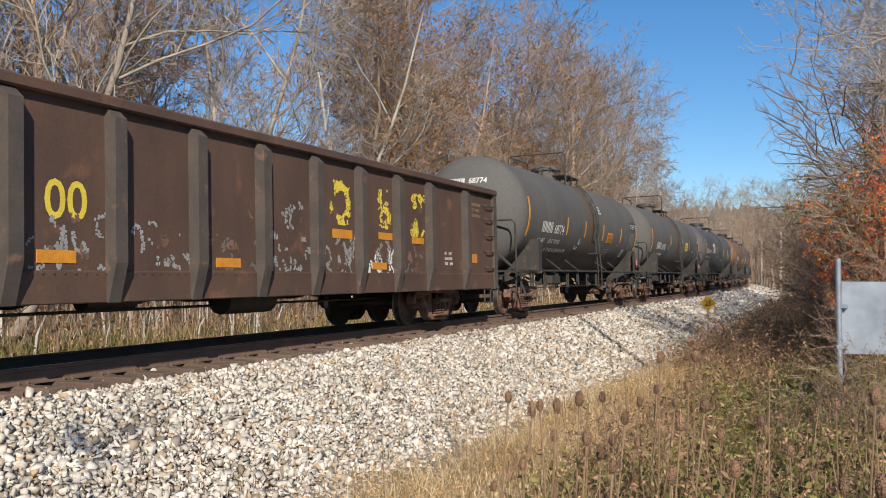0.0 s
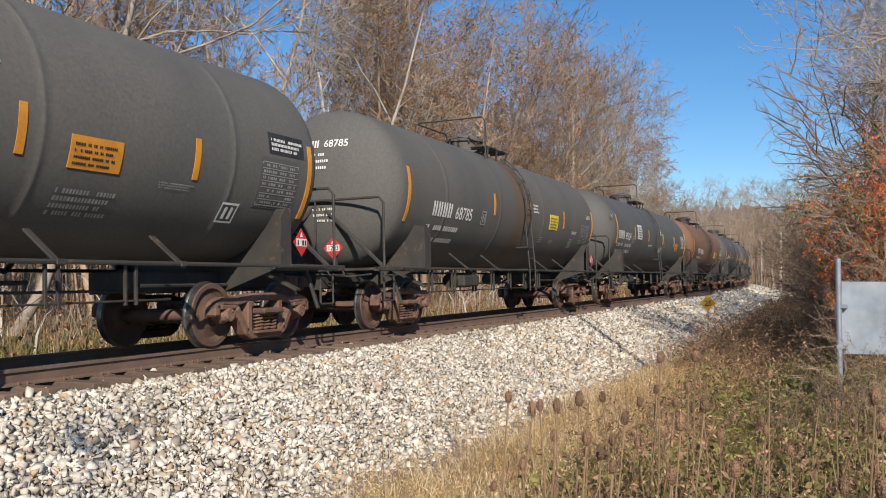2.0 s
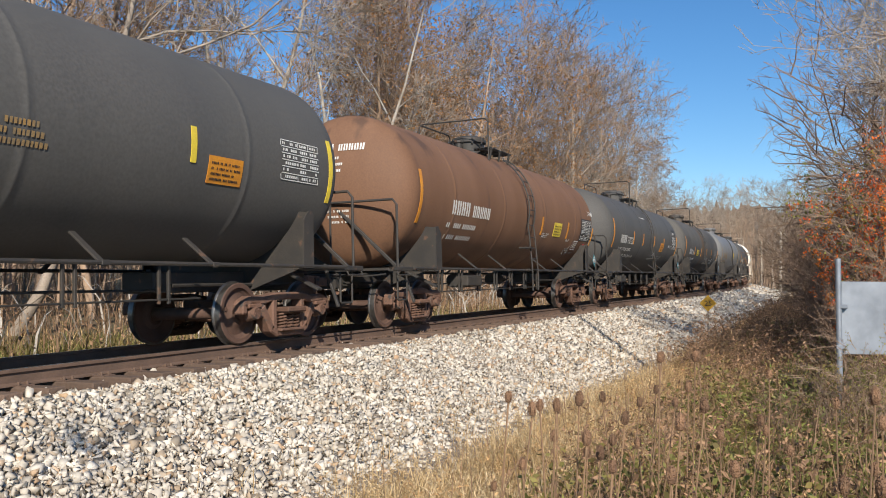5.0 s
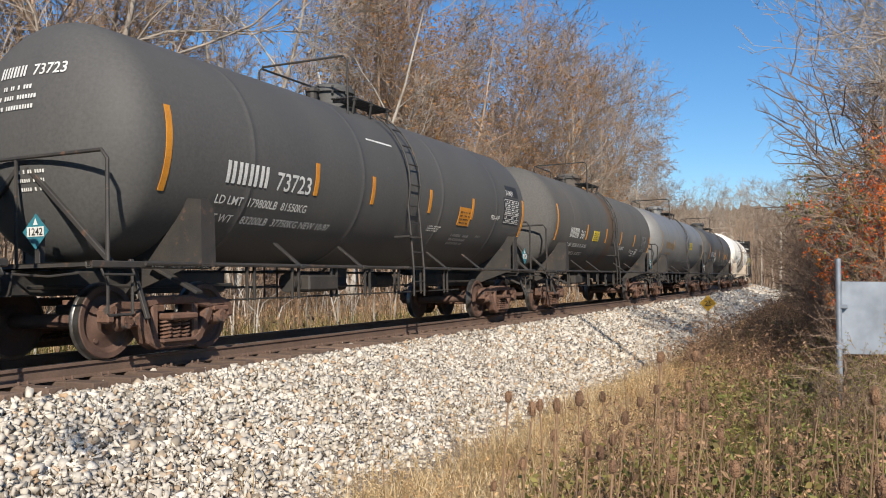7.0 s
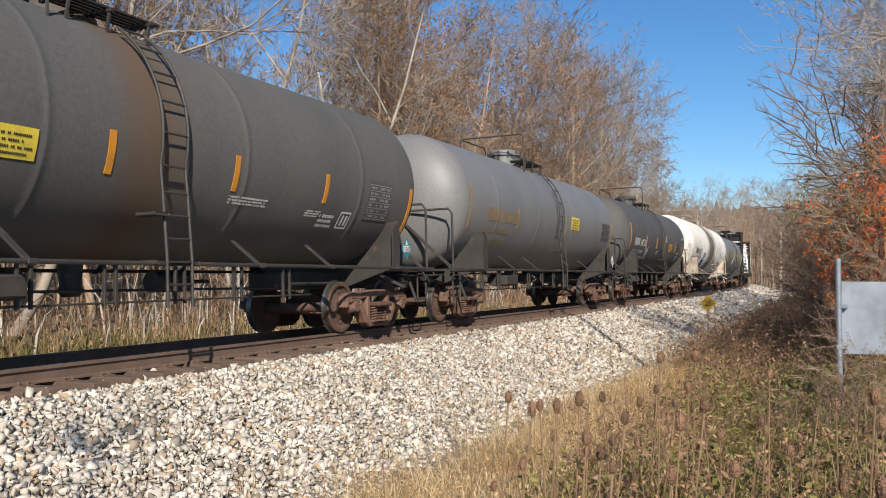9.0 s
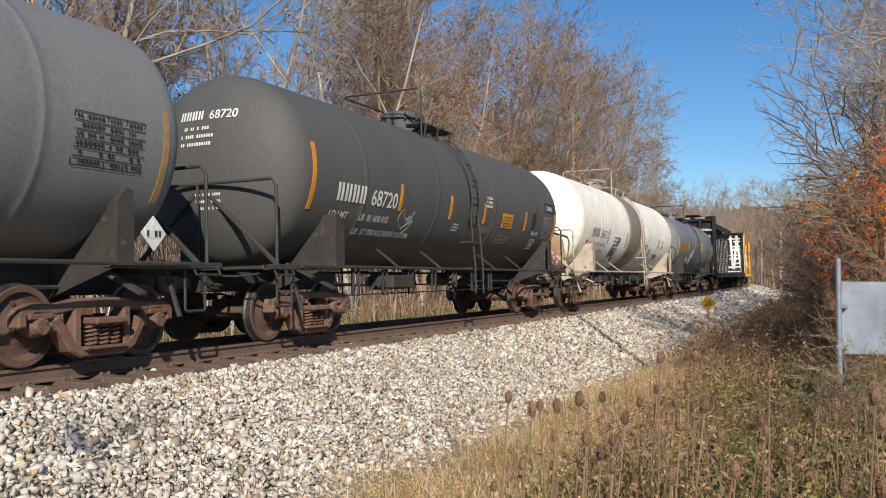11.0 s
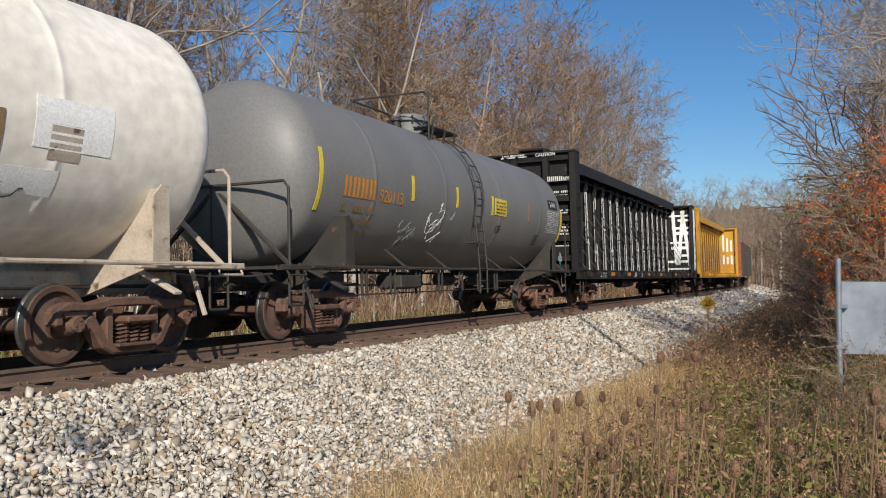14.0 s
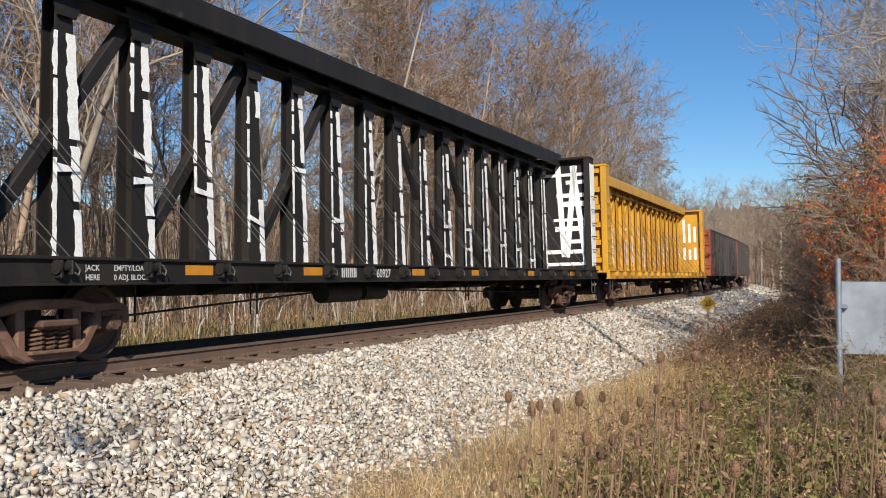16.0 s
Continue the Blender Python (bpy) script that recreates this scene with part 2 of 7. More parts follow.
STREAK = (1.0, 1.0, 0.12)
RUST = (0.16, 0.075, 0.04)
M = {
    "tank_black": mat("tank_black", (0.079, 0.078, 0.076), (0.093, 0.09, 0.085), 0.65, big=0.8, fine=25, bump=0.05, stretch=STREAK, spec=0.3),
    "tank_worn": mat("tank_worn", (0.088, 0.086, 0.082), (0.109, 0.103, 0.094), 0.78, big=0.9, fine=22, bump=0.06, spec=0.3, stretch=STREAK, c=(0.12, 0.085, 0.06), c_at=0.66, c_big=1.2, c_stretch=STREAK, belt=(0.12, 0.075, 0.042)),
    "tank_grey": mat("tank_grey", (0.16, 0.16, 0.158), (0.19, 0.187, 0.18), 0.5, big=0.8, fine=25, bump=0.04, stretch=STREAK),
    "tank_rust": mat("tank_rust", (0.155, 0.078, 0.042), (0.19, 0.10, 0.057), 0.75, big=1.1, fine=30, bump=0.12, stretch=STREAK, c=(0.10, 0.055, 0.035), c_at=0.58, c_big=1.6, c_stretch=STREAK),
    "tank_white": mat("tank_white", (0.88, 0.84, 0.75), (0.83, 0.78, 0.68), 0.55, big=0.6, fine=5, bump=0.01, stretch=STREAK, c=(0.62, 0.53, 0.42), c_at=0.66, c_big=0.9, c_stretch=STREAK, belt=(0.19, 0.14, 0.10), belt_at=1.25, belt_most=0.93),
    "frame": mat("frame", (0.032, 0.030, 0.028), (0.048, 0.042, 0.036), 0.65, big=3, fine=35, bump=0.12, c=(0.12, 0.07, 0.045), c_at=0.62, c_big=6),
    "frame_white": mat("frame_white", (0.52, 0.45, 0.36), (0.40, 0.33, 0.26), 0.65, big=3, fine=35, bump=0.1, c=(0.14, 0.08, 0.05), c_at=0.6, c_big=6),
    "truck": mat("truck", (0.118, 0.062, 0.04), (0.17, 0.095, 0.066), 0.85, big=5, fine=45, bump=0.3, c=(0.06, 0.05, 0.045), c_at=0.58, c_big=7, each=0.25),
    "wheel": mat("wheel", (0.075, 0.043, 0.032), (0.125, 0.072, 0.052), 0.7, big=3, fine=40, bump=0.12),
    "tread": mat("tread", (0.22, 0.21, 0.2), (0.12, 0.11, 0.1), 0.38, 0.85, big=6, fine=30, bump=0.05),
    "dark": mat("dark", (0.018, 0.017, 0.016), (0.03, 0.027, 0.024), 0.7, big=4, fine=40, bump=0.1),
    "orange": mat("orange", (0.62, 0.26, 0.025), (0.52, 0.21, 0.03), 0.45, big=5, fine=50, bump=0.02),
    "yellow": mat("yellow", (0.72, 0.56, 0.05), (0.62, 0.47, 0.06), 0.5, big=5, fine=50, bump=0.02),
    "white_paint": mat("white_paint", (0.70, 0.70, 0.67), (0.58, 0.58, 0.55), 0.55, big=6, fine=40, bump=0.03),
    "grey_paint": mat("grey_paint", (0.30, 0.30, 0.29), (0.22, 0.22, 0.21), 0.6, big=6, fine=40, bump=0.03),
    "faint_paint": mat("faint_paint", (0.16, 0.155, 0.15), (0.10, 0.098, 0.095), 0.6, big=9, fine=40, bump=0.03),
    "orange_faint": mat("orange_faint", (0.33, 0.20, 0.07), (0.22, 0.16, 0.09), 0.6, big=6, fine=40, bump=0.02),
    "red": mat("red", (0.55, 0.03, 0.035), (0.45, 0.03, 0.03), 0.45, big=6, fine=40, bump=0.02),
    "teal": mat("teal", (0.03, 0.20, 0.25), (0.04, 0.16, 0.2), 0.4, big=6, fine=40, bump=0.02),
    "black_paint": mat("black_paint", (0.02, 0.02, 0.02), (0.03, 0.03, 0.03), 0.6, big=6, fine=40, bump=0.02),
    "gondola": mat("gondola", (0.102, 0.056, 0.037), (0.07, 0.042, 0.03), 0.75, big=1.6, fine=30, bump=0.15, stretch=(1, 1, 0.5), c=(0.165, 0.08, 0.043), c_at=0.62, c_big=2.2),
    "gondola_rib": mat("gondola_rib", (0.085, 0.066, 0.055), (0.06, 0.05, 0.043), 0.75, big=3, fine=30, bump=0.15, c=(0.16, 0.09, 0.06), c_at=0.62, c_big=5),
    "beam_black": mat("beam_black", (0.016, 0.015, 0.015), (0.028, 0.024, 0.021), 0.6, big=2.0, fine=30, bump=0.08, stretch=STREAK, spec=0.25, c=(0.06, 0.045, 0.035), c_at=0.66, c_big=3),
    "beam_yellow": mat("beam_yellow", (0.62, 0.33, 0.025), (0.50, 0.26, 0.03), 0.5, big=2.0, fine=30, bump=0.05, stretch=STREAK, c=(0.25, 0.13, 0.05), c_at=0.64, c_big=2),
    "tie_paint": mat("tie_paint", (0.93, 0.93, 0.91), (0.86, 0.86, 0.83), 0.6, big=8, fine=40, bump=0.05),
    "hopper_red": mat("hopper_red", (0.42, 0.10, 0.045), (0.32, 0.08, 0.04), 0.6, big=2),
    "hopper_dark": mat("hopper_dark", (0.04, 0.036, 0.034), (0.06, 0.05, 0.045), 0.7, big=2, stretch=STREAK),
    "cable": mat("cable", (0.2, 0.19, 0.18), (0.13, 0.12, 0.11), 0.5, 0.5, big=6, bump=0.05),
    "rail": mat("rail", (0.155, 0.098, 0.07), (0.12, 0.078, 0.057), 0.8, big=3, fine=40, bump=0.2),
    "rail_top": mat("rail_top", (0.42, 0.41, 0.4), (0.3, 0.28, 0.26), 0.3, 0.9, big=4, fine=30, bump=0.03),
    "tie": mat("tie", (0.15, 0.10, 0.073), (0.11, 0.075, 0.056), 0.9, big=4, fine=30, bump=0.5, stretch=(1, 0.15, 1), each=0.25),
    "ballast": mat("ballast", (0.58, 0.54, 0.48), (0.47, 0.43, 0.37), 0.9, big=1.6, fine=14, bump=0.2, c=(0.36, 0.23, 0.14), c_at=0.66, c_big=7,
                   palette=((0.0, (0.34, 0.31, 0.28)), (0.10, (0.60, 0.56, 0.51)), (0.19, (0.86, 0.64, 0.45)), (0.27, (0.76, 0.74, 0.70)), (0.55, (0.98, 0.97, 0.95)), (1.0, (1.26, 1.25, 1.22)))),
    # dark brown that paints the shade in the gaps between ballast stones
    "bed_gap_shade": mat("bed_gap_shade", (0.24, 0.20, 0.16), (0.17, 0.14, 0.115), 0.95, big=3, fine=18, bump=0.8),
    "ground": mat("ground", (0.16, 0.12, 0.07), (0.10, 0.085, 0.045), 0.95, big=0.6, fine=12, bump=0.8, c=(0.09, 0.10, 0.035), c_at=0.55, c_big=0.9),
    "straw": mat("straw", (0.60, 0.44, 0.23), (0.46, 0.31, 0.14), 0.8, big=1.2, fine=30, bump=0.0, island=0.4, through_light=0.3),
    "straw_pale": mat("straw_pale", (0.78, 0.62, 0.38), (0.62, 0.46, 0.25), 0.8, big=1.2, fine=30, bump=0.0, island=0.35, through_light=0.3),
    "weed": mat("weed", (0.17, 0.19, 0.05), (0.24, 0.18, 0.06), 0.75, big=1.0, fine=30, bump=0.0, island=0.5, through_light=0.35),
    "brush": mat("brush", (0.30, 0.19, 0.11), (0.2, 0.125, 0.075), 0.85, big=1.0, fine=30, bump=0.0, island=0.45, through_light=0.15),
    "teasel": mat("teasel", (0.26, 0.15, 0.085), (0.17, 0.095, 0.055), 0.9, big=20, fine=150, bump=0.8, each=0.3),
    "bark": mat("bark", (0.42, 0.35, 0.28), (0.27, 0.225, 0.18), 0.95, big=3, fine=25, bump=0.6, stretch=(1, 1, 0.3), each=0.25),
    "bark_pale": mat("bark_pale", (0.46, 0.43, 0.385), (0.25, 0.215, 0.175), 0.9, big=1.2, fine=20, bump=0.3),
    "bark_brown": mat("bark_brown", (0.37, 0.265, 0.185), (0.25, 0.175, 0.12), 0.95, big=3, fine=25, bump=0.5, each=0.25),
    # bark_brown darkened: shade over the near-side shrubs put into the colour
    "bark_shaded": mat("bark_shaded", (0.25, 0.17, 0.115), (0.17, 0.115, 0.08), 0.95, big=3, fine=25, bump=0.4, each=0.25),
    "stain": mat("stain", (0.46, 0.33, 0.21), (0.34, 0.22, 0.13), 0.7, big=3, fine=25, bump=0.05, stretch=STREAK),
    "far_wood": mat("far_wood", (0.20, 0.145, 0.10), (0.12, 0.09, 0.066), 1.0, big=0.5, fine=2.0, bump=0.0, stretch=(1, 1, 0.12), c=(0.26, 0.20, 0.15), c_at=0.6, c_big=0.8, c_stretch=(1, 1, 0.1)),
    "leaf_brown": mat("leaf_brown", (0.46, 0.235, 0.085), (0.32, 0.155, 0.055), 0.75, big=0.6, fine=30, bump=0.0, island=0.45, through_light=0.35),
    "leaf_red": mat("leaf_red", (0.74, 0.10, 0.03), (0.72, 0.30, 0.05), 0.65, big=1.6, fine=30, bump=0.0, island=0.4, through_light=0.4),
    "leaf_green": mat("leaf_green", (0.20, 0.22, 0.05), (0.30, 0.22, 0.05), 0.7, big=1.2, fine=30, bump=0.0, island=0.45, through_light=0.35),
    "leaf_tan": mat("leaf_tan", (0.66, 0.44, 0.22), (0.46, 0.27, 0.12), 0.8, big=1.2, fine=30, bump=0.0, island=0.5, through_light=0.3),
    "leaf_fresh": mat("leaf_fresh", (0.22, 0.28, 0.06), (0.30, 0.28, 0.08), 0.6, big=1.0, fine=30, bump=0.0, island=0.55, through_light=0.35),
    "leaf_dry": mat("leaf_dry", (0.40, 0.245, 0.14), (0.25, 0.15, 0.09), 0.8, big=1.2, fine=30, bump=0.0, island=0.5, through_light=0.25),
    "galvanised": mat("galvanised", (0.29, 0.32, 0.36), (0.22, 0.245, 0.28), 0.5, 0.4, big=1.5, fine=9, bump=0.01),
    "sign_yellow": mat("sign_yellow", (0.72, 0.40, 0.03), (0.6, 0.33, 0.03), 0.5, big=3),
    "pole": mat("pole", (0.42, 0.36, 0.29), (0.30, 0.25, 0.2), 0.9, big=2, stretch=(1, 1, 0.1)),
}

# ---------------------------------------------------------------- ground
def lie(x, y):
    """Height of the ground at a place: bed, ballast shoulders, ditch, verge."""
    u = min(max(x - CURVE_FROM, 0.0), 150.0)
    over = max(x - CURVE_FROM - 150.0, 0.0)
    th = CURVE * u * u / 2
    lat = (y - CURVE * u ** 3 / 6 - over * math.tan(th)) * math.cos(th)
    if lat < 0:
        pts = ((-400, -0.2), (-60, -0.45), (-8.3, -0.6), (-6.4, -0.86), (-4.7, -1.02), (-1.78, -0.26), (0, -0.26))
    else:
        pts = ((0, -0.26), (1.8, -0.34), (4.2, -1.0), (7, -0.85), (14, -0.4), (60, 0.6), (400, 4))
    z = float(np.interp(lat, [p[0] for p in pts], [p[1] for p in pts]))
    return z + GRADE * min(max(x, -60), 160) - (CANT * lat if abs(lat) < 1.8 else CANT * 1.8 * (1 if lat > 0 else -1) * max(0, 1 - (abs(lat) - 1.8) / 3))


def make_ground():
    xs = np.concatenate([np.linspace(-900, -40, 14), np.arange(-38, 10, 2.0), np.arange(10, 40, 0.6), np.arange(40, 130, 2.0), np.linspace(135, 1500, 30)])
    ys = np.concatenate([np.linspace(-900, -60, 12), np.arange(-56, -16, 4.0), np.arange(-16, 8, 0.3), np.arange(8, 40, 2.0), np.linspace(42, 1200, 30)])
    rnd = np.random.RandomState(3)
    v, f = [], []
    for x in xs:
        for y in ys:
            near = abs(y) < 60 and -40 < x < 130
            v.append((x, y, lie(x, y) - 0.045 + (rnd.uniform(-0.03, 0.03) if near and abs(y) > 5.2 else 0)))
    n = len(ys)
    for i in range(len(xs) - 1):
        for j in range(n - 1):
            f.append((i * n + j, (i + 1) * n + j, (i + 1) * n + j + 1, i * n + j + 1))
    return tagged(new("ground", soup("ground", v, f, M["ground"])), "bare brown soil and dead thatch beside the railway", "ground", kind="structure")


def rock_soup(name, places, sizes, material, seed):
    """Crushed stones: broken six-sided lumps, all in one mesh."""
    rnd = np.random.RandomState(seed)
    cube = np.array([(x, y, z) for x in (-1, 1) for y in (-1, 1) for z in (-1, 1)], float) * 0.62
    tri = np.array([(0, 1, 3), (0, 3, 2), (4, 6, 7), (4, 7, 5), (0, 4, 5), (0, 5, 1), (2, 3, 7), (2, 7, 6), (0, 2, 6), (0, 6, 4), (1, 5, 7), (1, 7, 3)])
    n = len(places)
    base = cube[None] * rnd.uniform(0.45, 1.5, (60, 8, 1)) * rnd.uniform(0.45, 1.35, (60, 1, 3)) + rnd.uniform(-0.36, 0.36, (60, 8, 3))
    pick = base[rnd.randint(0, 60, n)]
    a, b = rnd.uniform(0, 6.28, n), rnd.uniform(-1.2, 1.2, n)
    ca, sa, cb, sb = np.cos(a), np.sin(a), np.cos(b), np.sin(b)
    x, y, z = pick[..., 0], pick[..., 1], pick[..., 2]
    x, z = x * cb[:, None] + z * sb[:, None], -x * sb[:, None] + z * cb[:, None]
    x, y = x * ca[:, None] - y * sa[:, None], x * sa[:, None] + y * ca[:, None]
    v = np.stack([x, y, z], -1) * np.asarray(sizes)[:, None, None] + np.asarray(places)[:, None, :]
    f = (tri[None] + 8 * np.arange(n)[:, None, None]).reshape(-1, 3)
    return soup(name, v.reshape(-1, 3), f, material)


def make_ballast():
    rnd = np.random.RandomState(11)
    pl, sz = [], []

    def strew(s0, s1, y0, y1, step, size):
        for s in np.arange(s0, s1, step):
            for y in np.arange(y0, y1, step):
                a, b = s + rnd.uniform(-0.5, 0.5) * step, y + rnd.uniform(-0.5, 0.5) * step
                p = on_track(a, b)
                pl.append((p.x, p.y, lie(p.x, p.y) + rnd.uniform(-0.032, 0.026) - (0.02 if abs(b) < 1.45 else 0.0)))
                sz.append(size * rnd.uniform(0.55, 1.4))

    strew(3.0, 16, -4.9, -1.36, 0.042, 0.034)
    strew(16, 30, -5.1, -1.42, 0.066, 0.046)
    strew(30, 55, -5.2, -1.42, 0.11, 0.075)
    strew(55, 120, -5.2, -1.42, 0.24, 0.15)
    strew(-6, 3.0, -5.0, -1.42, 0.13, 0.085)
    strew(2.0, 40, -1.36, 1.9, 0.10, 0.048)
    strew(2.0, 40, 1.9, 4.2, 0.2, 0.12)
    return tagged(new("ballast", rock_soup("ballast", pl, sz, M["ballast"], 5)), "pale crushed limestone ballast sloping from the track", "ballast", kind="stuff")


def make_bed():
    """The sheet that fills the gaps between the stones, its colour darkened as their shade."""
    ss = list(np.arange(-30, 190, 1.5))
    ys = [-5.0, -4.0, -3.0, -2.2, -1.6, -0.8, 0, 0.8, 1.8, 3.0, 4.3]
    v, f = [], []
    for s in ss:
        for y in ys:
            p = on_track(s, y)
            v.append((p.x, p.y, lie(p.x, p.y) - 0.03))
    n = len(ys)
    for i in range(len(ss) - 1):
        for j in range(n - 1):
            f.append((i * n + j, (i + 1) * n + j, (i + 1) * n + j + 1, i * n + j + 1))
    return tagged(new("ballast_bed", soup("ballast_bed", v, f, M["bed_gap_shade"])), "packed stone bed under the track, coloured dark as the shade between stones", "ballast", kind="structure")


RAIL_PROFILE = [(-0.07, -0.172), (0.07, -0.172), (0.07, -0.16), (0.012, -0.14), (0.01, -0.045), (0.036, -0.035), (0.036, -0.006), (0.028, 0.0), (-0.028, 0.0), (-0.036, -0.006), (-0.036, -0.035), (-0.01, -0.045), (-0.012, -0.14), (-0.07, -0.16)]


def make_rail(side):
    ob = tagged(new("rail"), "worn steel rail with a bright running top", "rail", "rails of the track")
    ss = [-30 + 1.5 * i for i in range(150)]
    g = Geo()
    n = len(RAIL_PROFILE)
    for s in ss:
        g.v += [tuple(on_track(s, side * 0.754 + a, b)) for a, b in RAIL_PROFILE]
    for i in range(len(ss) - 1):
        for k in range(n):
            j = (k + 1) % n
            g.f.append((i * n + k, i * n + j, (i + 1) * n + j, (i + 1) * n + k))
    part("rail_bar", g, M["rail"], ob)
    h = Geo()
    for s in ss:
        h.v += [tuple(on_track(s, side * 0.754 + a, 0.002)) for a in (-0.026, 0.03)]
    h.f = [(2 * i, 2 * i + 1, 2 * i + 3, 2 * i + 2) for i in range(len(ss) - 1)]
    part("running_top", h, M["rail_top"], ob, "bright polished running top")
    return ob


def make_ties():
    track = tagged(new("tie_row"), "weathered dark wooden ties with rusty plates", "railway ties", kind="structure")
    me = Geo().box(-0.115, 0.115, -1.36, 1.36, -0.36, -0.176, 0.012).mesh("tie")
    me.materials.append(M["tie"])
    plate = Geo().box(-0.09, 0.09, -0.19, 0.19, -0.178, -0.166, 0.004).box(-0.06, 0.06, -0.10, -0.07, -0.166, -0.145, 0.004).box(-0.06, 0.06, 0.07, 0.10, -0.166, -0.145, 0.004)
    for a in (-0.055, 0.055):
        for b in (-0.125, 0.125):
            plate.box(a - 0.012, a + 0.012, b - 0.014, b + 0.014, -0.168, -0.128, 0.004)
    pm = plate.mesh("tie_plate")
    pm.materials.append(M["rail"])
    rnd = random.Random(4)
    far = Geo()
    for i in range(250):
        s = -8.0 + 0.52 * i
        m = track_pose(s) @ pose(rnd.uniform(-0.02, 0.02), rnd.uniform(-0.05, 0.05), 0, 0, 0, rnd.uniform(-1, 1))
        if i < 110:
            o = part("tie", me, M["tie"], track, at=m)
            for side in (-1, 1):
                part("tie_plate", pm, M["rail"], o, at=pose(0, side * 0.754, 0))
        else:
            far.box(-0.115, 0.115, -1.36, 1.36, -0.36, -0.176, 0, m)
    tagged(part("far_ties", far, M["tie"], track), kind="stuff")
    return track


make_ground()
make_bed()
make_ballast()
for side in (-1, 1):
    make_rail(side)
make_ties()

# ---------------------------------------------------------------- train: shared pieces
WHEEL_R, AXLES = 0.432, 0.85
MOVERS = []


def shared(name, geo, material, smooth=30):
    me = geo.mesh(name, smooth)
    me.materials.append(material)
    return me


def truck_meshes():
    k = {}
    g = Geo()
    # cast side frame: arched top chord, sloping lower chord, spring pocket, pedestal jaws
    for a, b in (("out", None),):
        outer = [(-1.06, 0.44), (-1.06, 0.56), (-0.92, 0.62), (-0.62, 0.60), (-0.3, 0.66), (0.3, 0.66), (0.62, 0.60), (0.92, 0.62), (1.06, 0.56), (1.06, 0.44)]
        lower = [(-0.64, 0.50), (-0.44, 0.20), (-0.30, 0.13), (0.30, 0.13), (0.44, 0.20), (0.64, 0.50)]
    for i in range(len(outer) - 1):
        (x0, z0), (x1, z1) = outer[i], outer[i + 1]
        d = Vector((x1 - x0, 0, z1 - z0))
        L = d.length
        g.box(-L / 2 - 0.02, L / 2 + 0.02, -0.09, 0.09, -0.055, 0.055, 0.02, pose((x0 + x1) / 2, 0, (z0 + z1) / 2, 0, -math.degrees(math.atan2(d.z, d.x)), 0))
    for i in range(len(lower) - 1):
        (x0, z0), (x1, z1) = lower[i], lower[i + 1]
        d = Vector((x1 - x0, 0, z1 - z0))
        L = d.length
        g.box(-L / 2 - 0.03, L / 2 + 0.03, -0.10, 0.10, -0.06, 0.06, 0.022, pose((x0 + x1) / 2, 0, (z0 + z1) / 2, 0, -math.degrees(math.atan2(d.z, d.x)), 0))
    for x in (-0.36, 0.36):
        g.box(x - 0.055, x + 0.055, -0.09, 0.09, 0.16, 0.62, 0.02)
    for x in (-0.66, 0.66):
        g.box(x - 0.05, x + 0.05, -0.08, 0.08, 0.36, 0.60, 0.02)
    g.box(-0.30, 0.30, -0.16, -0.08, 0.15, 0.19, 0.01)
    k["side_frame"] = shared("side_frame", g, M["truck"])
    g = Geo()
    pts = [(0.062 * math.cos(t * 0.785), 0.062 * math.sin(t * 0.785), 0.19 + 0.23 * t / 40) for t in range(41)]
    g.tube(pts, 0.015, 5)
    k["spring"] = shared("spring", g, M["truck"])
    g = Geo()
    g.box(-0.24, 0.24, -1.24, 1.24, 0.42, 0.50, 0.02).box(-0.2, 0.2, -0.75, 0.75, 0.36, 0.62, 0.03).cyl((0, 0, 0.6), (0, 0, 0.72), 0.19, n=16)
    for y in (-0.62, 0.62):
        g.box(-0.1, 0.1, y - 0.1, y + 0.1, 0.6, 0.68, 0.01)
    k["bolster"] = shared("bolster", g, M["truck"])
    g = Geo()
    for x in (-0.36, 0.36):
        g.box(x - 0.05, x + 0.05, -0.85, 0.85, 0.30, 0.38, 0.02)
        for y in (-0.75, 0.75):
            g.box(x - 0.09, x + 0.09, y - 0.06, y + 0.06, 0.26, 0.44, 0.02)
    k["brake_beam"] = shared("brake_beam", g, M["truck"])
    g = Geo()
    g.lathe([(0, 0), (0, 0.08), (0.02, 0.092), (0.10, 0.095), (0.14, 0.12), (0.24, 0.12)], axis="y", n=18)
    for i in range(3):
        t = 2.094 * i + 0.4
        g.cyl((0.05 * math.sin(t), -0.012, 0.05 * math.cos(t)), (0.05 * math.sin(t), 0.02, 0.05 * math.cos(t)), 0.014, n=6)
    k["bearing_cap"] = shared("bearing_cap", g, M["truck"])
    g = Geo().box(-0.15, 0.15, -0.09, 0.09, 0.09, 0.155, 0.015)
    k["bearing_adapter"] = shared("bearing_adapter", g, M["truck"])
    g = Geo().lathe([(-1.0, 0.0), (-1.0, 0.07), (-0.8, 0.085), (-0.75, 0.10), (-0.3, 0.082), (0.3, 0.082), (0.75, 0.10), (0.8, 0.085), (1.0, 0.07), (1.0, 0)], axis="y", n=16)
    k["axle"] = shared("axle", g, M["wheel"])
    # wheel plate, rim, tread and flange; outer face towards -y
    g = Geo().lathe([(-0.05, 0.09), (-0.06, 0.16), (-0.015, 0.22), (-0.005, 0.30), (-0.03, 0.345), (-0.062, 0.36), (-0.066, 0.418), (-0.055, WHEEL_R - 0.002)], axis="y", n=40)
    g.lathe([(0.075, 0.10), (0.075, 0.16), (0.03, 0.22), (0.03, 0.3), (0.06, 0.36), (0.066, 0.42)], axis="y", n=40)
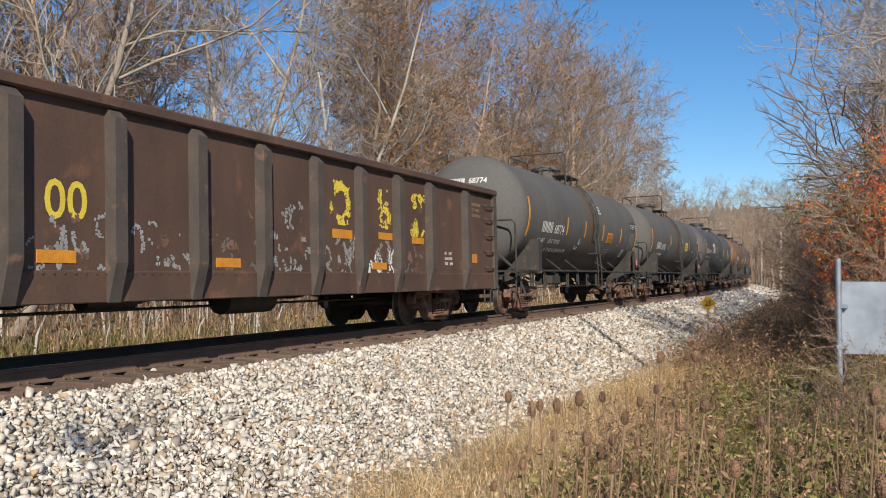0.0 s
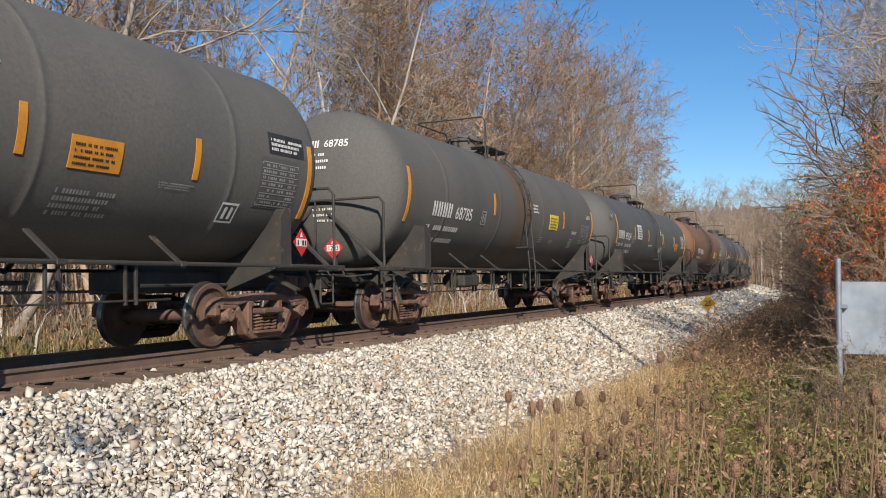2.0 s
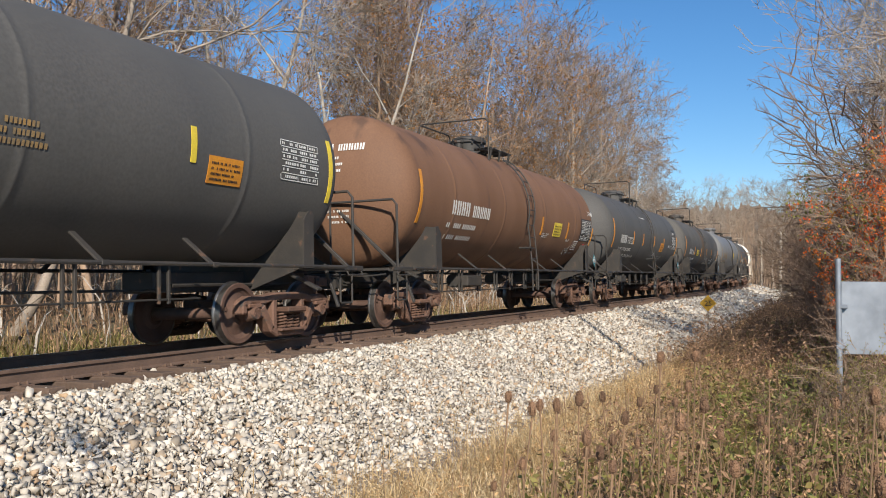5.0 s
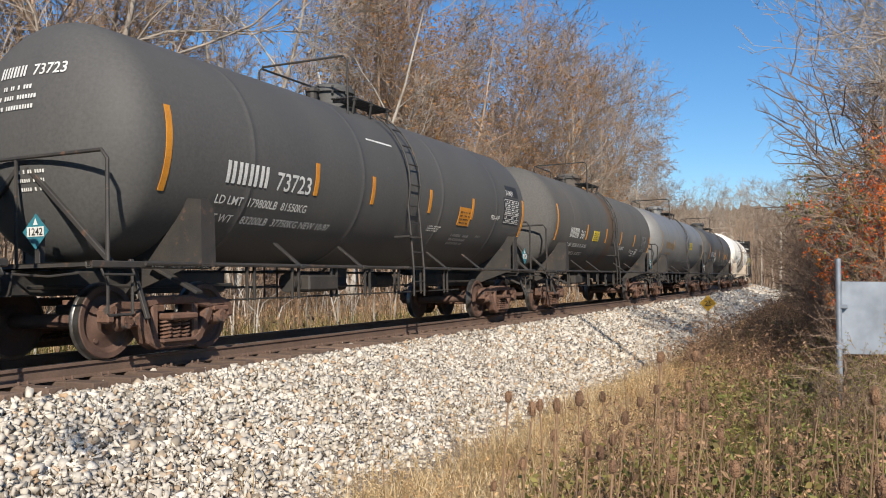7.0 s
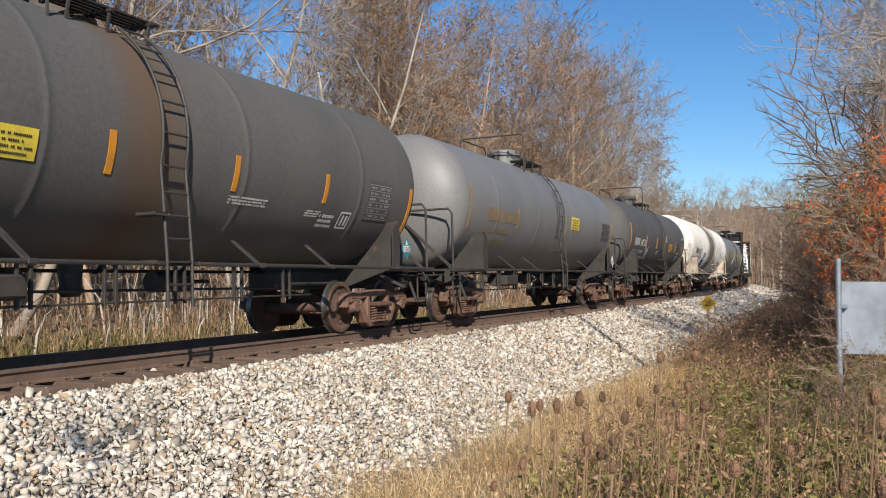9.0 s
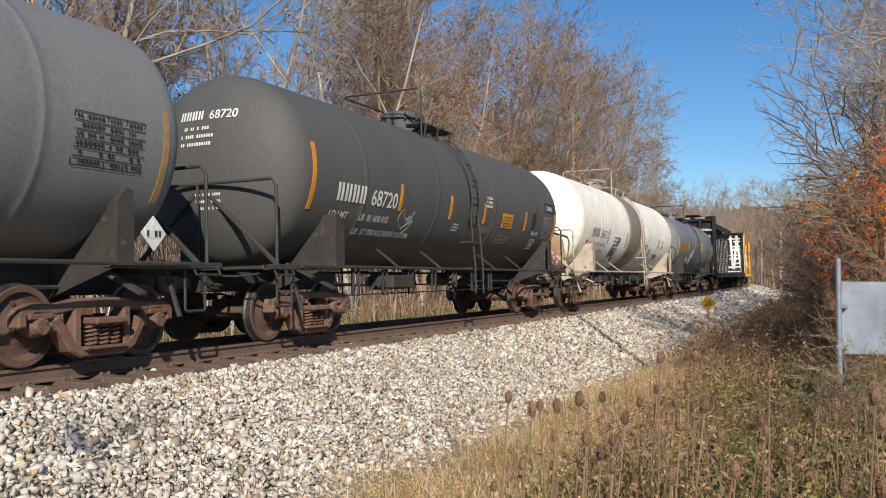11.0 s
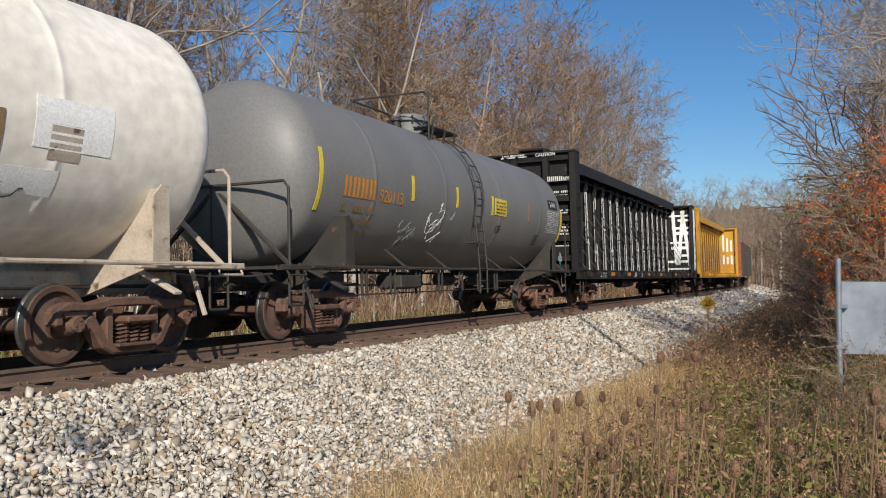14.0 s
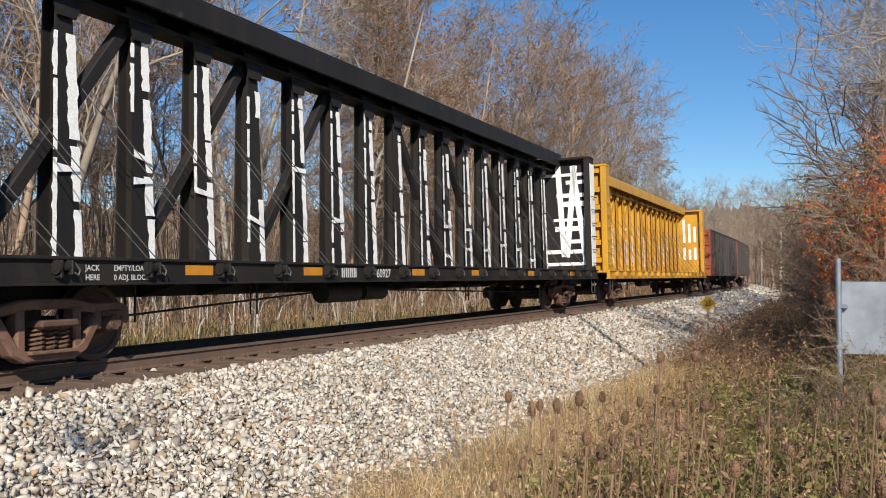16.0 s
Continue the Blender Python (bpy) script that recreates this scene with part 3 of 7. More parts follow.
    # two lightening marks on the plate, so that its turning shows
    for t in (0.3, 3.3):
        g.cyl((0.26 * math.sin(t), -0.03, 0.26 * math.cos(t)), (0.26 * math.sin(t), 0.0, 0.26 * math.cos(t)), 0.03, n=8)
    k["wheel"] = shared("wheel", g, M["wheel"])
    g = Geo().lathe([(-0.055, WHEEL_R - 0.002), (-0.045, WHEEL_R), (0.03, WHEEL_R + 0.002), (0.042, WHEEL_R + 0.012), (0.05, WHEEL_R + 0.026), (0.062, WHEEL_R + 0.024), (0.066, WHEEL_R + 0.008), (0.066, 0.42)], axis="y", n=40)
    k["tread"] = shared("tread", g, M["tread"])
    # coupler: shank, head, knuckle, hose
    g = Geo().box(-0.55, 0.12, -0.08, 0.08, 0.79, 0.95, 0.02).box(0.08, 0.34, -0.16, 0.1, 0.72, 1.0, 0.04).box(0.28, 0.47, -0.14, -0.03, 0.74, 0.98, 0.04).box(0.26, 0.36, 0.03, 0.2, 0.75, 0.97, 0.03)
    k["coupler"] = shared("coupler", g, M["truck"])
    g = Geo().tube([(-0.1, -0.35, 0.82), (0.05, -0.36, 0.72), (0.2, -0.34, 0.55), (0.36, -0.3, 0.43), (0.5, -0.22, 0.41), (0.6, -0.1, 0.46)], 0.026, 7)
    k["air_hose"] = shared("air_hose", g, M["black_paint"])
    g = Geo().tube([(-0.18, 0, 1.0), (-0.18, 0, 0.54), (-0.16, 0, 0.52), (0.16, 0, 0.52), (0.18, 0, 0.54), (0.18, 0, 1.0)], 0.018, 6)
    k["stirrup_step"] = shared("stirrup_step", g, M["frame"])
    return k


K = truck_meshes()


def add_truck(car, x):
    tr = part("truck", K["bolster"], None, car, at=pose(x, 0, 0))
    for side in (-1, 1):
        part("side_frame", K["side_frame"], None, tr, at=pose(0, side * 1.0, 0))
        for dx in (-0.16, 0.0, 0.16):
            for dy in (-0.07, 0.07):
                part("spring", K["spring"], None, tr, at=pose(dx, side * (1.0 + dy), 0))
        for ax in (-AXLES, AXLES):
            part("bearing_cap", K["bearing_cap"], None, tr, at=pose(ax, side * 1.14, WHEEL_R, 0, 0, 0 if side < 0 else 180))
            part("bearing_adapter", K["bearing_adapter"], None, tr, at=pose(ax, side * 1.02, WHEEL_R - 0.02))
    part("brake_beam", K["brake_beam"], None, tr)
    for ax in (-AXLES, AXLES):
        ws = part("wheelset", K["axle"], None, car, at=pose(x + ax, 0, WHEEL_R))
        for side in (-1, 1):
            w = part("wheel", K["wheel"], None, ws, at=pose(0, side * 0.765, 0, 0, 0, 0 if side < 0 else 180))
            part("tread", K["tread"], None, ws, "bright worn tread and flange", at=w.matrix_basis.copy())
        MOVERS.append((ws, x + ax))


def add_ends(car, xe):
    """Couplers, hoses and stirrup steps; xe: where the end sill stops."""
    for sg in (-1, 1):
        turn = 0 if sg > 0 else 180
        part("coupler", K["coupler"], None, car, at=pose(sg * (xe + 0.18), 0, 0, 0, 0, turn))
        part("air_hose", K["air_hose"], None, car, at=pose(sg * (xe + 0.1), 0, 0, 0, 0, turn))


LETTER = {}


def lettering(body, size):
    """Flat glyph mesh data of the built-in font: points and faces, left end at 0, baseline at 0."""
    if (body, size) not in LETTER:
        cu = bpy.data.curves.new("letters", "FONT")
        cu.body, cu.size, cu.resolution_u, cu.offset = body, size, 3, size * 0.012
        ob = bpy.data.objects.new("letters", cu)
        scene.collection.objects.link(ob)
        me = bpy.data.meshes.new_from_object(ob.evaluated_get(bpy.context.evaluated_depsgraph_get()))
        LETTER[body, size] = ([tuple(v.co) for v in me.vertices], [tuple(p.vertices) for p in me.polygons])
        bpy.data.objects.remove(ob)
        bpy.data.curves.remove(cu)
        bpy.data.meshes.remove(me)
    return LETTER[body, size]


def mark_shapes(n, h):
    """A company's mark as plain upright bars: two for each of its n characters, h high."""
    v, f = [], []
    for i in range(n):
        x = i * h * 0.82
        for x0, x1 in ((x, x + 0.24 * h), (x + 0.38 * h, x + 0.62 * h)):
            for j in range(4):
                k = len(v)
                v += [(x0, h * j / 4, 0), (x1, h * j / 4, 0), (x1, h * (j + 1) / 4, 0), (x0, h * (j + 1) / 4, 0)]
                f.append((k, k + 1, k + 2, k + 3))
    return v, f


def bars(w, h, rows, seed=1, fill=0.55):
    """Lines of unreadable small writing as plain short bars."""
    rnd = random.Random(seed)
    v, f = [], []
    hh = h / rows * fill
    for r in range(rows):
        z = h * (rows - 1 - r) / rows
        x = 0.0
        end = w * rnd.uniform(0.8, 1.0)
        while x < end:
            if rnd.random() < 0.16:
                x += hh * 0.9
                continue
            l = hh * rnd.uniform(0.45, 0.7)
            k = len(v)
            v += [(x, z, 0), (x + l, z, 0), (x + l, z + hh, 0), (x, z + hh, 0)]
            f.append((k, k + 1, k + 2, k + 3))
            x += l + hh * 0.28
    return v, f


def on_shell(data, x, z, r, zc, lift=0.012, lean=0.0):
    """Bend flat marks round the near side of a lying tank; z: height of their baseline."""
    g = Geo()
    a0 = math.asin(max(-1, min(1, (z - zc) / r)))
    out = []
    for u, w, _ in data[0]:
        t = a0 + w / r
        out.append((x + u + lean * w, -(r + lift) * math.cos(t), zc + (r + lift) * math.sin(t)))
    return g.add(out, data[1])


def on_side(data, x, y, z):
    """Flat marks on an upright face that looks to -y."""
    return Geo().add([(x + u, y, z + w) for u, w, _ in data[0]], data[1])


def on_end(data, x, y, z):
    """Flat marks on an upright face that looks to -x: they run towards -y."""
    return Geo().add([(x, y - u, z + w) for u, w, _ in data[0]], data[1])


# ---------------------------------------------------------------- tank cars
def tank_car(half, r, zc, body, frame_mat, label, stripes, marks, ladder_x=0.1, dome_x=-0.2, rail_mat=None, placard=None, end_placard=None):
    car = tagged(new("tank_car"), label, "tank car", "cars of the freight train")
    rail_mat = rail_mat or frame_mat
    cyl = half + 0.0
    prof = []
    hd = r * 0.48
    for i in range(13):
        t = math.pi / 2 * (1 - i / 12)
        prof.append((-cyl - hd * math.sin(t) if i < 12 else -cyl, max(r * math.cos(t), 0.002)))
    prof.append((-cyl + 0.15, r))
    seams = [-cyl * 0.72, -cyl * 0.25, cyl * 0.25, cyl * 0.72]
    for s in seams:
        prof += [(s - 0.12, r), (s - 0.03, r), (s - 0.02, r + 0.004), (s + 0.02, r + 0.004), (s + 0.03, r), (s + 0.12, r)]
    prof += [(-a, b) for a, b in prof[13::-1]]
    part("tank", Geo().lathe(prof, (0, 0, zc), "x", 64), body, car, smooth=50)
    for x, z0, z1, m in stripes:
        part("stripe", Geo().shellpatch(x - 0.05, x + 0.05, r + 0.003, zc, z0, z1, 10), M[m], car)
    for kind, g, m in marks:
        o = part(kind, g, M[m], car)
        if kind in ("data_block", "notice_text", "stencil_line", "head_lettering", "chalk_scrawl", "owner_mark", "car_number", "car_class"):
            o["kind"] = "stuff"
    part("sill_lettering", on_side(lettering("2 INCH TREAD COND. SHOES", 0.075), -half - 0.15, -1.436, 1.045), M["white_paint"], car)["kind"] = "stuff"
    top = zc + r
    # dome with hinged cover, bolts and valves
    g = Geo().lathe([(-0.12, 0.50), (0.03, 0.46), (0.06, 0.40), (0.26, 0.40), (0.27, 0.46), (0.32, 0.46), (0.34, 0.42), (0.40, 0.40), (0.44, 0.30), (0.45, 0.0)], (dome_x, 0, top), "z", 28)
    d = part("manway", g, body if body is not M["tank_rust"] else M["frame"], car, smooth=35)
    bolt = Geo().cyl((0, 0, 0.22), (0, 0, 0.37), 0.024, n=6).mesh("bolt")
    bolt.materials.append(frame_mat)
    for i in range(10):
        t = 0.628 * i
        part("bolt", bolt, None, d, at=pose(dome_x + 0.44 * math.cos(t), 0.44 * math.sin(t), top))
    part("valve", Geo().cyl((dome_x - 0.62, 0, top - 0.05), (dome_x - 0.62, 0, top + 0.22), 0.09, n=10).cyl((dome_x - 0.62, 0, top + 0.22), (dome_x - 0.62, 0, top + 0.27), 0.13, n=10), frame_mat, car)
    # walkway beside the dome on brackets
    for sg in (-1, 1):
        g = Geo()
        for i in range(5):
            y = sg * (0.46 + 0.09 * i)
            g.box(-0.9, ladder_x + 0.55, y - 0.03, y + 0.03, top + 0.02, top + 0.05, 0.005)
        for x in (-0.8, -0.2, ladder_x + 0.35):
            g.box(x - 0.03, x + 0.03, sg * 0.66 - 0.24, sg * 0.66 + 0.24, top - 0.02, top + 0.02, 0.004)
            g.cyl((x, sg * 0.86, top), (x, sg * 0.80, top - 0.30), 0.025, n=6)
        part("walkway", g, M["dark"] if frame_mat is not M["frame_white"] else frame_mat, car, smooth=0)
        # rail round the walkway
        y = sg * 0.92
        x0, x1 = -1.15, ladder_x + 0.65
        g = Geo().tube([(x0, y, top - 0.38), (x0, y, top + 0.62), (x0 + 0.08, y, top + 0.70), (x1 - 0.08, y, top + 0.70), (x1, y, top + 0.62), (x1, y, top - 0.38)], 0.02, 6) if sg > 0 else \
            Geo().tube([(x0, y + 0.0, top - 0.38), (x0, y, top + 0.62), (x0, y + 0.08, top + 0.70), (x0, 0.84, top + 0.70)], 0.02, 6)
        part("walkway_rail", g, rail_mat, car)
    # ladders that follow the shell
    for sg in (-1, 1):
        g = Geo()
        rr = r + 0.10
        path = [(rr * math.sin(a), zc + rr * math.cos(a)) for a in [0.62 + 0.12 * i for i in range(11)]]
        path += [(path[-1][0] + 0.03, 1.9), (r + 0.14, 1.1), (r + 0.14, 0.58)]
        for dx in (-0.21, 0.21):
            g.tube([(ladder_x + dx, sg * a, b) for a, b in path], 0.02, 6)
        rungs = []
        for i in range(len(path) - 1):
            p, q = Vector(path[i]), Vector(path[i + 1])
            rungs += [p.lerp(q, j / max(1, round((q - p).length / 0.30))) for j in range(max(1, round((q - p).length / 0.30)))] if i >= 10 else ([p] if i % 2 == 0 else [])
        lad = part("ladder", g, rail_mat, car)
        rung = Geo().cyl((-0.21, 0, 0), (0.21, 0, 0), 0.014, n=6).mesh("rung")
        rung.materials.append(rail_mat)
        for p in rungs:
            part("rung", rung, rail_mat, lad, at=pose(ladder_x, sg * p[0], p[1]))
        part("ladder_step", Geo().box(ladder_x - 0.42, ladder_x - 0.2, sg * (r - 0.12), sg * (r + 0.16), 1.62, 1.66, 0.008), frame_mat, car)
        part("ladder_bracket", Geo().box(ladder_x - 0.36, ladder_x + 0.36, sg * (r - 0.2), sg * (r + 0.12), 1.07, 1.12, 0.008), frame_mat, car)
    # side rods with short struts to the shell
    tx = half - 0.65
    for sg in (-1, 1):
        y = sg * (r + 0.02)
        part("side_rod", Geo().cyl((-half - 0.3, y, 1.085), (half + 0.3, y, 1.085), 0.026, n=8), rail_mat, car, smooth=40)
        for x in (-tx + 2.2, -tx + 4.0, tx - 4.0, tx - 2.2):
            g = Geo().box(-0.045, 0.045, -0.31, 0.31, -0.012, 0.012, 0.004, pose(x, sg * (r - 0.21), 1.24, sg * -38))
            g.box(x - 0.06, x + 0.06, y - 0.03, y + 0.03, 1.055, 1.115, 0.008)
            part("strut", g, frame_mat, car)
    # bolster saddles, side plates and gussets over each truck
    for ex in (-1, 1):
        x = ex * tx
        g = Geo()
        pr = [(y, zc - math.sqrt(max(r * r - y * y, 0)) + 0.01) for y in [-r * 0.985 + r * 1.97 * i / 18 for i in range(19)]]
        g.plate([(-r - 0.02, 1.12), (-r - 0.02, zc - 0.72)] + [p for p in pr if p[1] < zc - 0.35 and abs(p[0]) < r * 0.93] + [(r + 0.02, zc - 0.72), (r + 0.02, 1.12), (0.3, 0.72), (-0.3, 0.72)], "x", x - 0.02, x + 0.02)
        part("saddle", g, frame_mat, car)
        for sg in (-1, 1):
            y = sg * (r + 0.03)
            g = Geo().plate([(x + ex * 0.03, 1.06), (x + ex * 0.03, zc - 0.72), (x - ex * 0.08, zc - 0.70), (x - ex * 0.22, zc - 0.84), (x - ex * 0.24, 1.06)][::ex], "y", y - 0.012, y + 0.012)
            part("side_plate", g, frame_mat, car)
            g = Geo().box(-0.06, 0.06, -0.42, 0.42, -0.02, 0.02, 0.006, pose(x + ex * 0.12, sg * (r - 0.30), 0.92, sg * -25))
            part("gusset", g, frame_mat, car)
            part("stirrup_step", K["stirrup_step"], None, car, at=pose(ex * (half + 0.55), sg * 1.36, 0))
        # draft sill, end platform, hoop, diagonal braces
        part("draft_sill", Geo().box(ex * (half - 2.6), ex * (half + 1.02), -0.28, 0.28, 0.74, 1.03, 0.02), frame_mat, car)
        part("brake_pipe", Geo().cyl((ex * (half - 2.5), -0.5, 0.84), (ex * (half + 0.9), -0.36, 0.84), 0.025, n=6), M["frame"], car)
        g = Geo().box(ex * (half + 0.28), ex * (half + 1.0), -1.4, 1.4, 1.05, 1.10, 0.01).box(ex * (half - 0.9), ex * (half + 1.0), -1.43, -1.33, 1.03, 1.11, 0.012).box(ex * (half - 0.9), ex * (half + 1.0), 1.33, 1.43, 1.03, 1.11, 0.012)
        part("end_platform", g, frame_mat, car)
        hx = ex * (half + 0.75)
        g = Geo().tube([(hx, -1.38, 1.08), (hx, -1.38, 2.22), (hx, -1.30, 2.32), (hx, 1.30, 2.32), (hx, 1.38, 2.22), (hx, 1.38, 1.08)], 0.024, 7)
        g.tube([(hx, 0.0, 2.32), (hx, 0.0, 1.08)], 0.02, 6)
        part("end_rail", g, rail_mat, car)
        for sg in (-1, 1):
            part("brace", Geo().box(-0.03, 0.03, -0.88, 0.88, -0.03, 0.03, 0.008, pose(hx - ex * 0.1, sg * 0.68, 1.68, sg * -42)), frame_mat, car)
            part("grab_iron", Geo().tube([(ex * (half + 0.45), sg * 1.44, 1.02), (ex * (half + 0.45), sg * 1.47, 0.96), (ex * (half + 0.9), sg * 1.47, 0.96), (ex * (half + 0.9), sg * 1.44, 1.02)], 0.014, 6), rail_mat, car)
            part("step_post", Geo().box(-0.03, 0.03, -0.02, 0.02, -0.36, 0.36, 0.006, pose(ex * (half + 0.2), sg * 1.3, 0.8, sg * 20)), frame_mat, car)
        part("uncoupling_lever", Geo().tube([(ex * (half + 1.05), -1.3, 0.98), (ex * (half + 1.1), -0.9, 0.95), (ex * (half + 1.12), -0.2, 1.0)], 0.014, 6), rail_mat, car)
    # brake gear and outlet below
    g = Geo().box(-2.1, -1.2, -0.7, -0.25, 0.72, 0.98, 0.03).cyl((-2.3, -0.4, 0.86), (-1.1, -0.4, 0.86), 0.16, n=14)
    part("air_reservoir", g, M["frame"], car, smooth=35)
    part("brake_cylinder", Geo().cyl((1.6, 0.2, 0.9), (2.3, 0.2, 0.9), 0.15, n=14).cyl((2.3, 0.2, 0.9), (2.8, 0.2, 0.9), 0.03, n=6), M["frame"], car, smooth=35)
    part("outlet", Geo().lathe([(0.72, 0.0), (0.72, 0.1), (0.8, 0.16), (0.86, 0.13), (1.25, 0.16)], (0, 0, 0), "z", 16), M["frame"], car, smooth=35)
    g = Geo().cyl((-half + 2.6, -0.3, 0.80), (half - 2.6, -0.3, 0.78), 0.018, n=6).cyl((-half + 2.0, -0.55, 0.62), (half - 2.0, -0.55, 0.66), 0.014, n=6)
    hb = part("brake_rod", g, M["frame"], car)
    for i in range(7):
        x = -half + 2.8 + i * (2 * half - 5.6) / 6
        part("rod_hanger", Geo().box(x - 0.02, x + 0.02, -0.57, -0.53, 0.60, 1.15, 0.004).box(x + 0.16, x + 0.2, -0.57, -0.53, 0.60, 1.1, 0.004), M["frame"], hb)
    add_truck(car, -tx)
    add_truck(car, tx)
    add_ends(car, half + 1.0)
    for px, plate_mat, number in placard or ():
        pl = placard_plate(px, -r - 0.06, 1.42, plate_mat, number)
        pl.parent = car
    if end_placard:
        pl = placard_plate(0, 0, 0, *end_placard)
        pl.parent = car
        pl.matrix_basis = pose(-half - 0.84, -0.42, 1.46, 0, 0, -90)
        part("placard_bracket", Geo().box(-half - 0.83, -half - 0.75, -0.46, -0.38, 1.08, 1.6, 0.006), frame_mat, car)
    return car


def placard_plate(x, y, z, m, number):
    """A square hazard placard on its point, with its four digits."""
    h = 0.20
    ob = part("placard", Geo().plate([(x - h, z), (x, z - h), (x + h, z), (x, z + h)], "y", y - 0.008, y), M[m], None, "diamond hazard placard with four digits")
    part("number_field", Geo().box(x - 0.13, x + 0.13, y - 0.012, y - 0.009, z - 0.055, z + 0.055), M["white_paint"], ob)
    d = lettering(number, 0.115) if number else bars(0.2, 0.08, 1, 2, 0.9)
    w = max(p[0] for p in d[0])
    part("number", on_side(d, x - w / 2, y - 0.016, z - 0.04), M["black_paint"], ob)
    part("flame", Geo().plate([(x - 0.035, z + 0.075), (x + 0.035, z + 0.075), (x, z + 0.15)], "y", y - 0.012, y - 0.009), M["white_paint"], ob)
    return ob

R, ZC = 1.47, 2.60


def usual_stripes(half, xs, m="orange"):
    out = [(-half + 0.12, 1.95, 2.95, m), (half - 0.05, 1.80, 2.85, m)]
    return out + [(x, 2.12, 2.62, m) for x in xs]


def shell_marks(x, z, number, paint, small=None, r=R, zc=ZC, size=0.36, n=4):
    """Owner's mark as blocks, the car's number and the lines below it."""
    out = [("owner_mark", on_shell(mark_shapes(n, 0.29), x, z, r, zc), paint)]
    out.append(("car_number", on_shell(lettering(number, size) if number else mark_shapes(5, 0.25), x + n * 0.238 + 0.14, z, r, zc), paint))
    for i, line in enumerate(small or ()):
        d = lettering(line, 0.17) if line else bars(1.75, 0.115, 1, i + 3, 0.9)
        out.append(("stencil_line", on_shell(d, x - 0.1, z - 0.26 - 0.22 * i, r, zc), paint))
    return out


def data_panel(x, z, w, h, paint, r=R, zc=ZC, back=None, seed=2):
    out = []
    if back:
        out.append(("panel_back", Geo().shellpatch(x - 0.05, x + w + 0.05, r + 0.002, zc, z - 0.05, z + h + 0.05, 6, 0.003), back))
    out.append(("data_block", on_shell(bars(w, h, max(3, int(h / 0.085)), seed, 0.6), x, z, r, zc, 0.011), paint))
    return out


def notice(x, z, w, h, m, r=R, zc=ZC):
    """An emergency notice: a coloured plate with bars."""
    return [("notice", Geo().shellpatch(x, x + w, r + 0.004, zc, z, z + h, 5, 0.008), m),
            ("notice_text", on_shell(bars(w * 0.86, h * 0.8, 4, 5, 0.45), x + w * 0.07, z + h * 0.12, r, zc, 0.018), "black_paint")]


def frame_box(x, z, w, h, paint, r=R, zc=ZC):
    """A painted outline with two bars inside."""
    v, f = [], []
    for x0, x1, z0, z1 in ((0, w, 0, 0.03), (0, w, h - 0.03, h), (0, 0.03, 0, h), (w - 0.03, w, 0, h), (w * 0.25, w * 0.42, h * 0.2, h * 0.8), (w * 0.58, w * 0.75, h * 0.2, h * 0.8)):
        k = len(v)
        v += [(x0, z0, 0), (x1, z0, 0), (x1, z1, 0), (x0, z1, 0)]
        f.append((k, k + 1, k + 2, k + 3))
    return [("stencil_box", on_shell((v, f), x, z, r, zc), paint)]


def head_marks(half, number, paint, r=R):
    """Number and capacity lines on the head that faces the front of the train."""
    out = []
    for d, y, z in ((mark_shapes(4, 0.14), 0.42, 3.30), (lettering(number, 0.19) if number else mark_shapes(5, 0.13), -0.12, 3.30), (bars(0.62, 0.36, 3, 7, 0.42), 0.36, 2.90), (bars(0.55, 0.30, 3, 9, 0.4), 0.1, 1.95)):
        g = on_end(d, 0, y, z)
        pts = []
        for px, py, pz in g.v:
            rr = min(math.hypot(py, pz - ZC) / r, 0.98)
            pts.append((-half - r * 0.48 * math.sqrt(1 - rr * rr) - 0.014, py, pz))
        out.append(("head_lettering", Geo().add(pts, g.f), paint))
    return out


def scrawl(x, z, w, h, n, paint, seed, r=R, zc=ZC, thick=0.012):
    """Loose chalk and spray strokes on the shell."""
    rnd = random.Random(seed)
    g = Geo()
    for _ in range(n):
        a0 = rnd.uniform(0, 6.28)
        cx, cz, ra = x + rnd.uniform(0, w), z + rnd.uniform(0, h), rnd.uniform(0.15, 0.45) * h
        pts = []
        for i in range(12):
            t = a0 + rnd.uniform(2.5, 5.5) * i / 11
            px, pz = cx + ra * 1.3 * math.cos(t) + 0.02 * i, cz + ra * math.sin(t * 1.1)
            an = math.asin(max(-0.95, min(0.95, (pz - zc) / r)))
            pts.append((px, -(r + 0.004) * math.cos(an), zc + (r + 0.004) * math.sin(an)))
        g.tube(pts, thick, 4)
    return [("chalk_scrawl", g, paint)]


def head_stain(half, r, zc):
    """A brown run of spilt product on the near half of a tank's head."""
    rnd = random.Random(31)
    g = Geo()
    for i in range(9):
        y0, y1 = -1.0 + 0.09 * i, -1.0 + 0.09 * (i + 1)
        top = 2.15 + 0.18 * math.sin(i * 0.9) + rnd.uniform(-0.1, 0.1)
        zs = [1.32 + (top - 1.32) * k / 6 for k in range(7)]
        v = []
        for z in zs:
            for y in (y0, y1):
                rr = min(math.hypot(y, z - zc) / r, 0.985)
                v.append((-half - r * 0.48 * math.sqrt(1 - rr * rr) - 0.008, y, z))
        g.add(v, [(2 * k, 2 * k + 1, 2 * k + 3, 2 * k + 2) for k in range(6)])
    return g


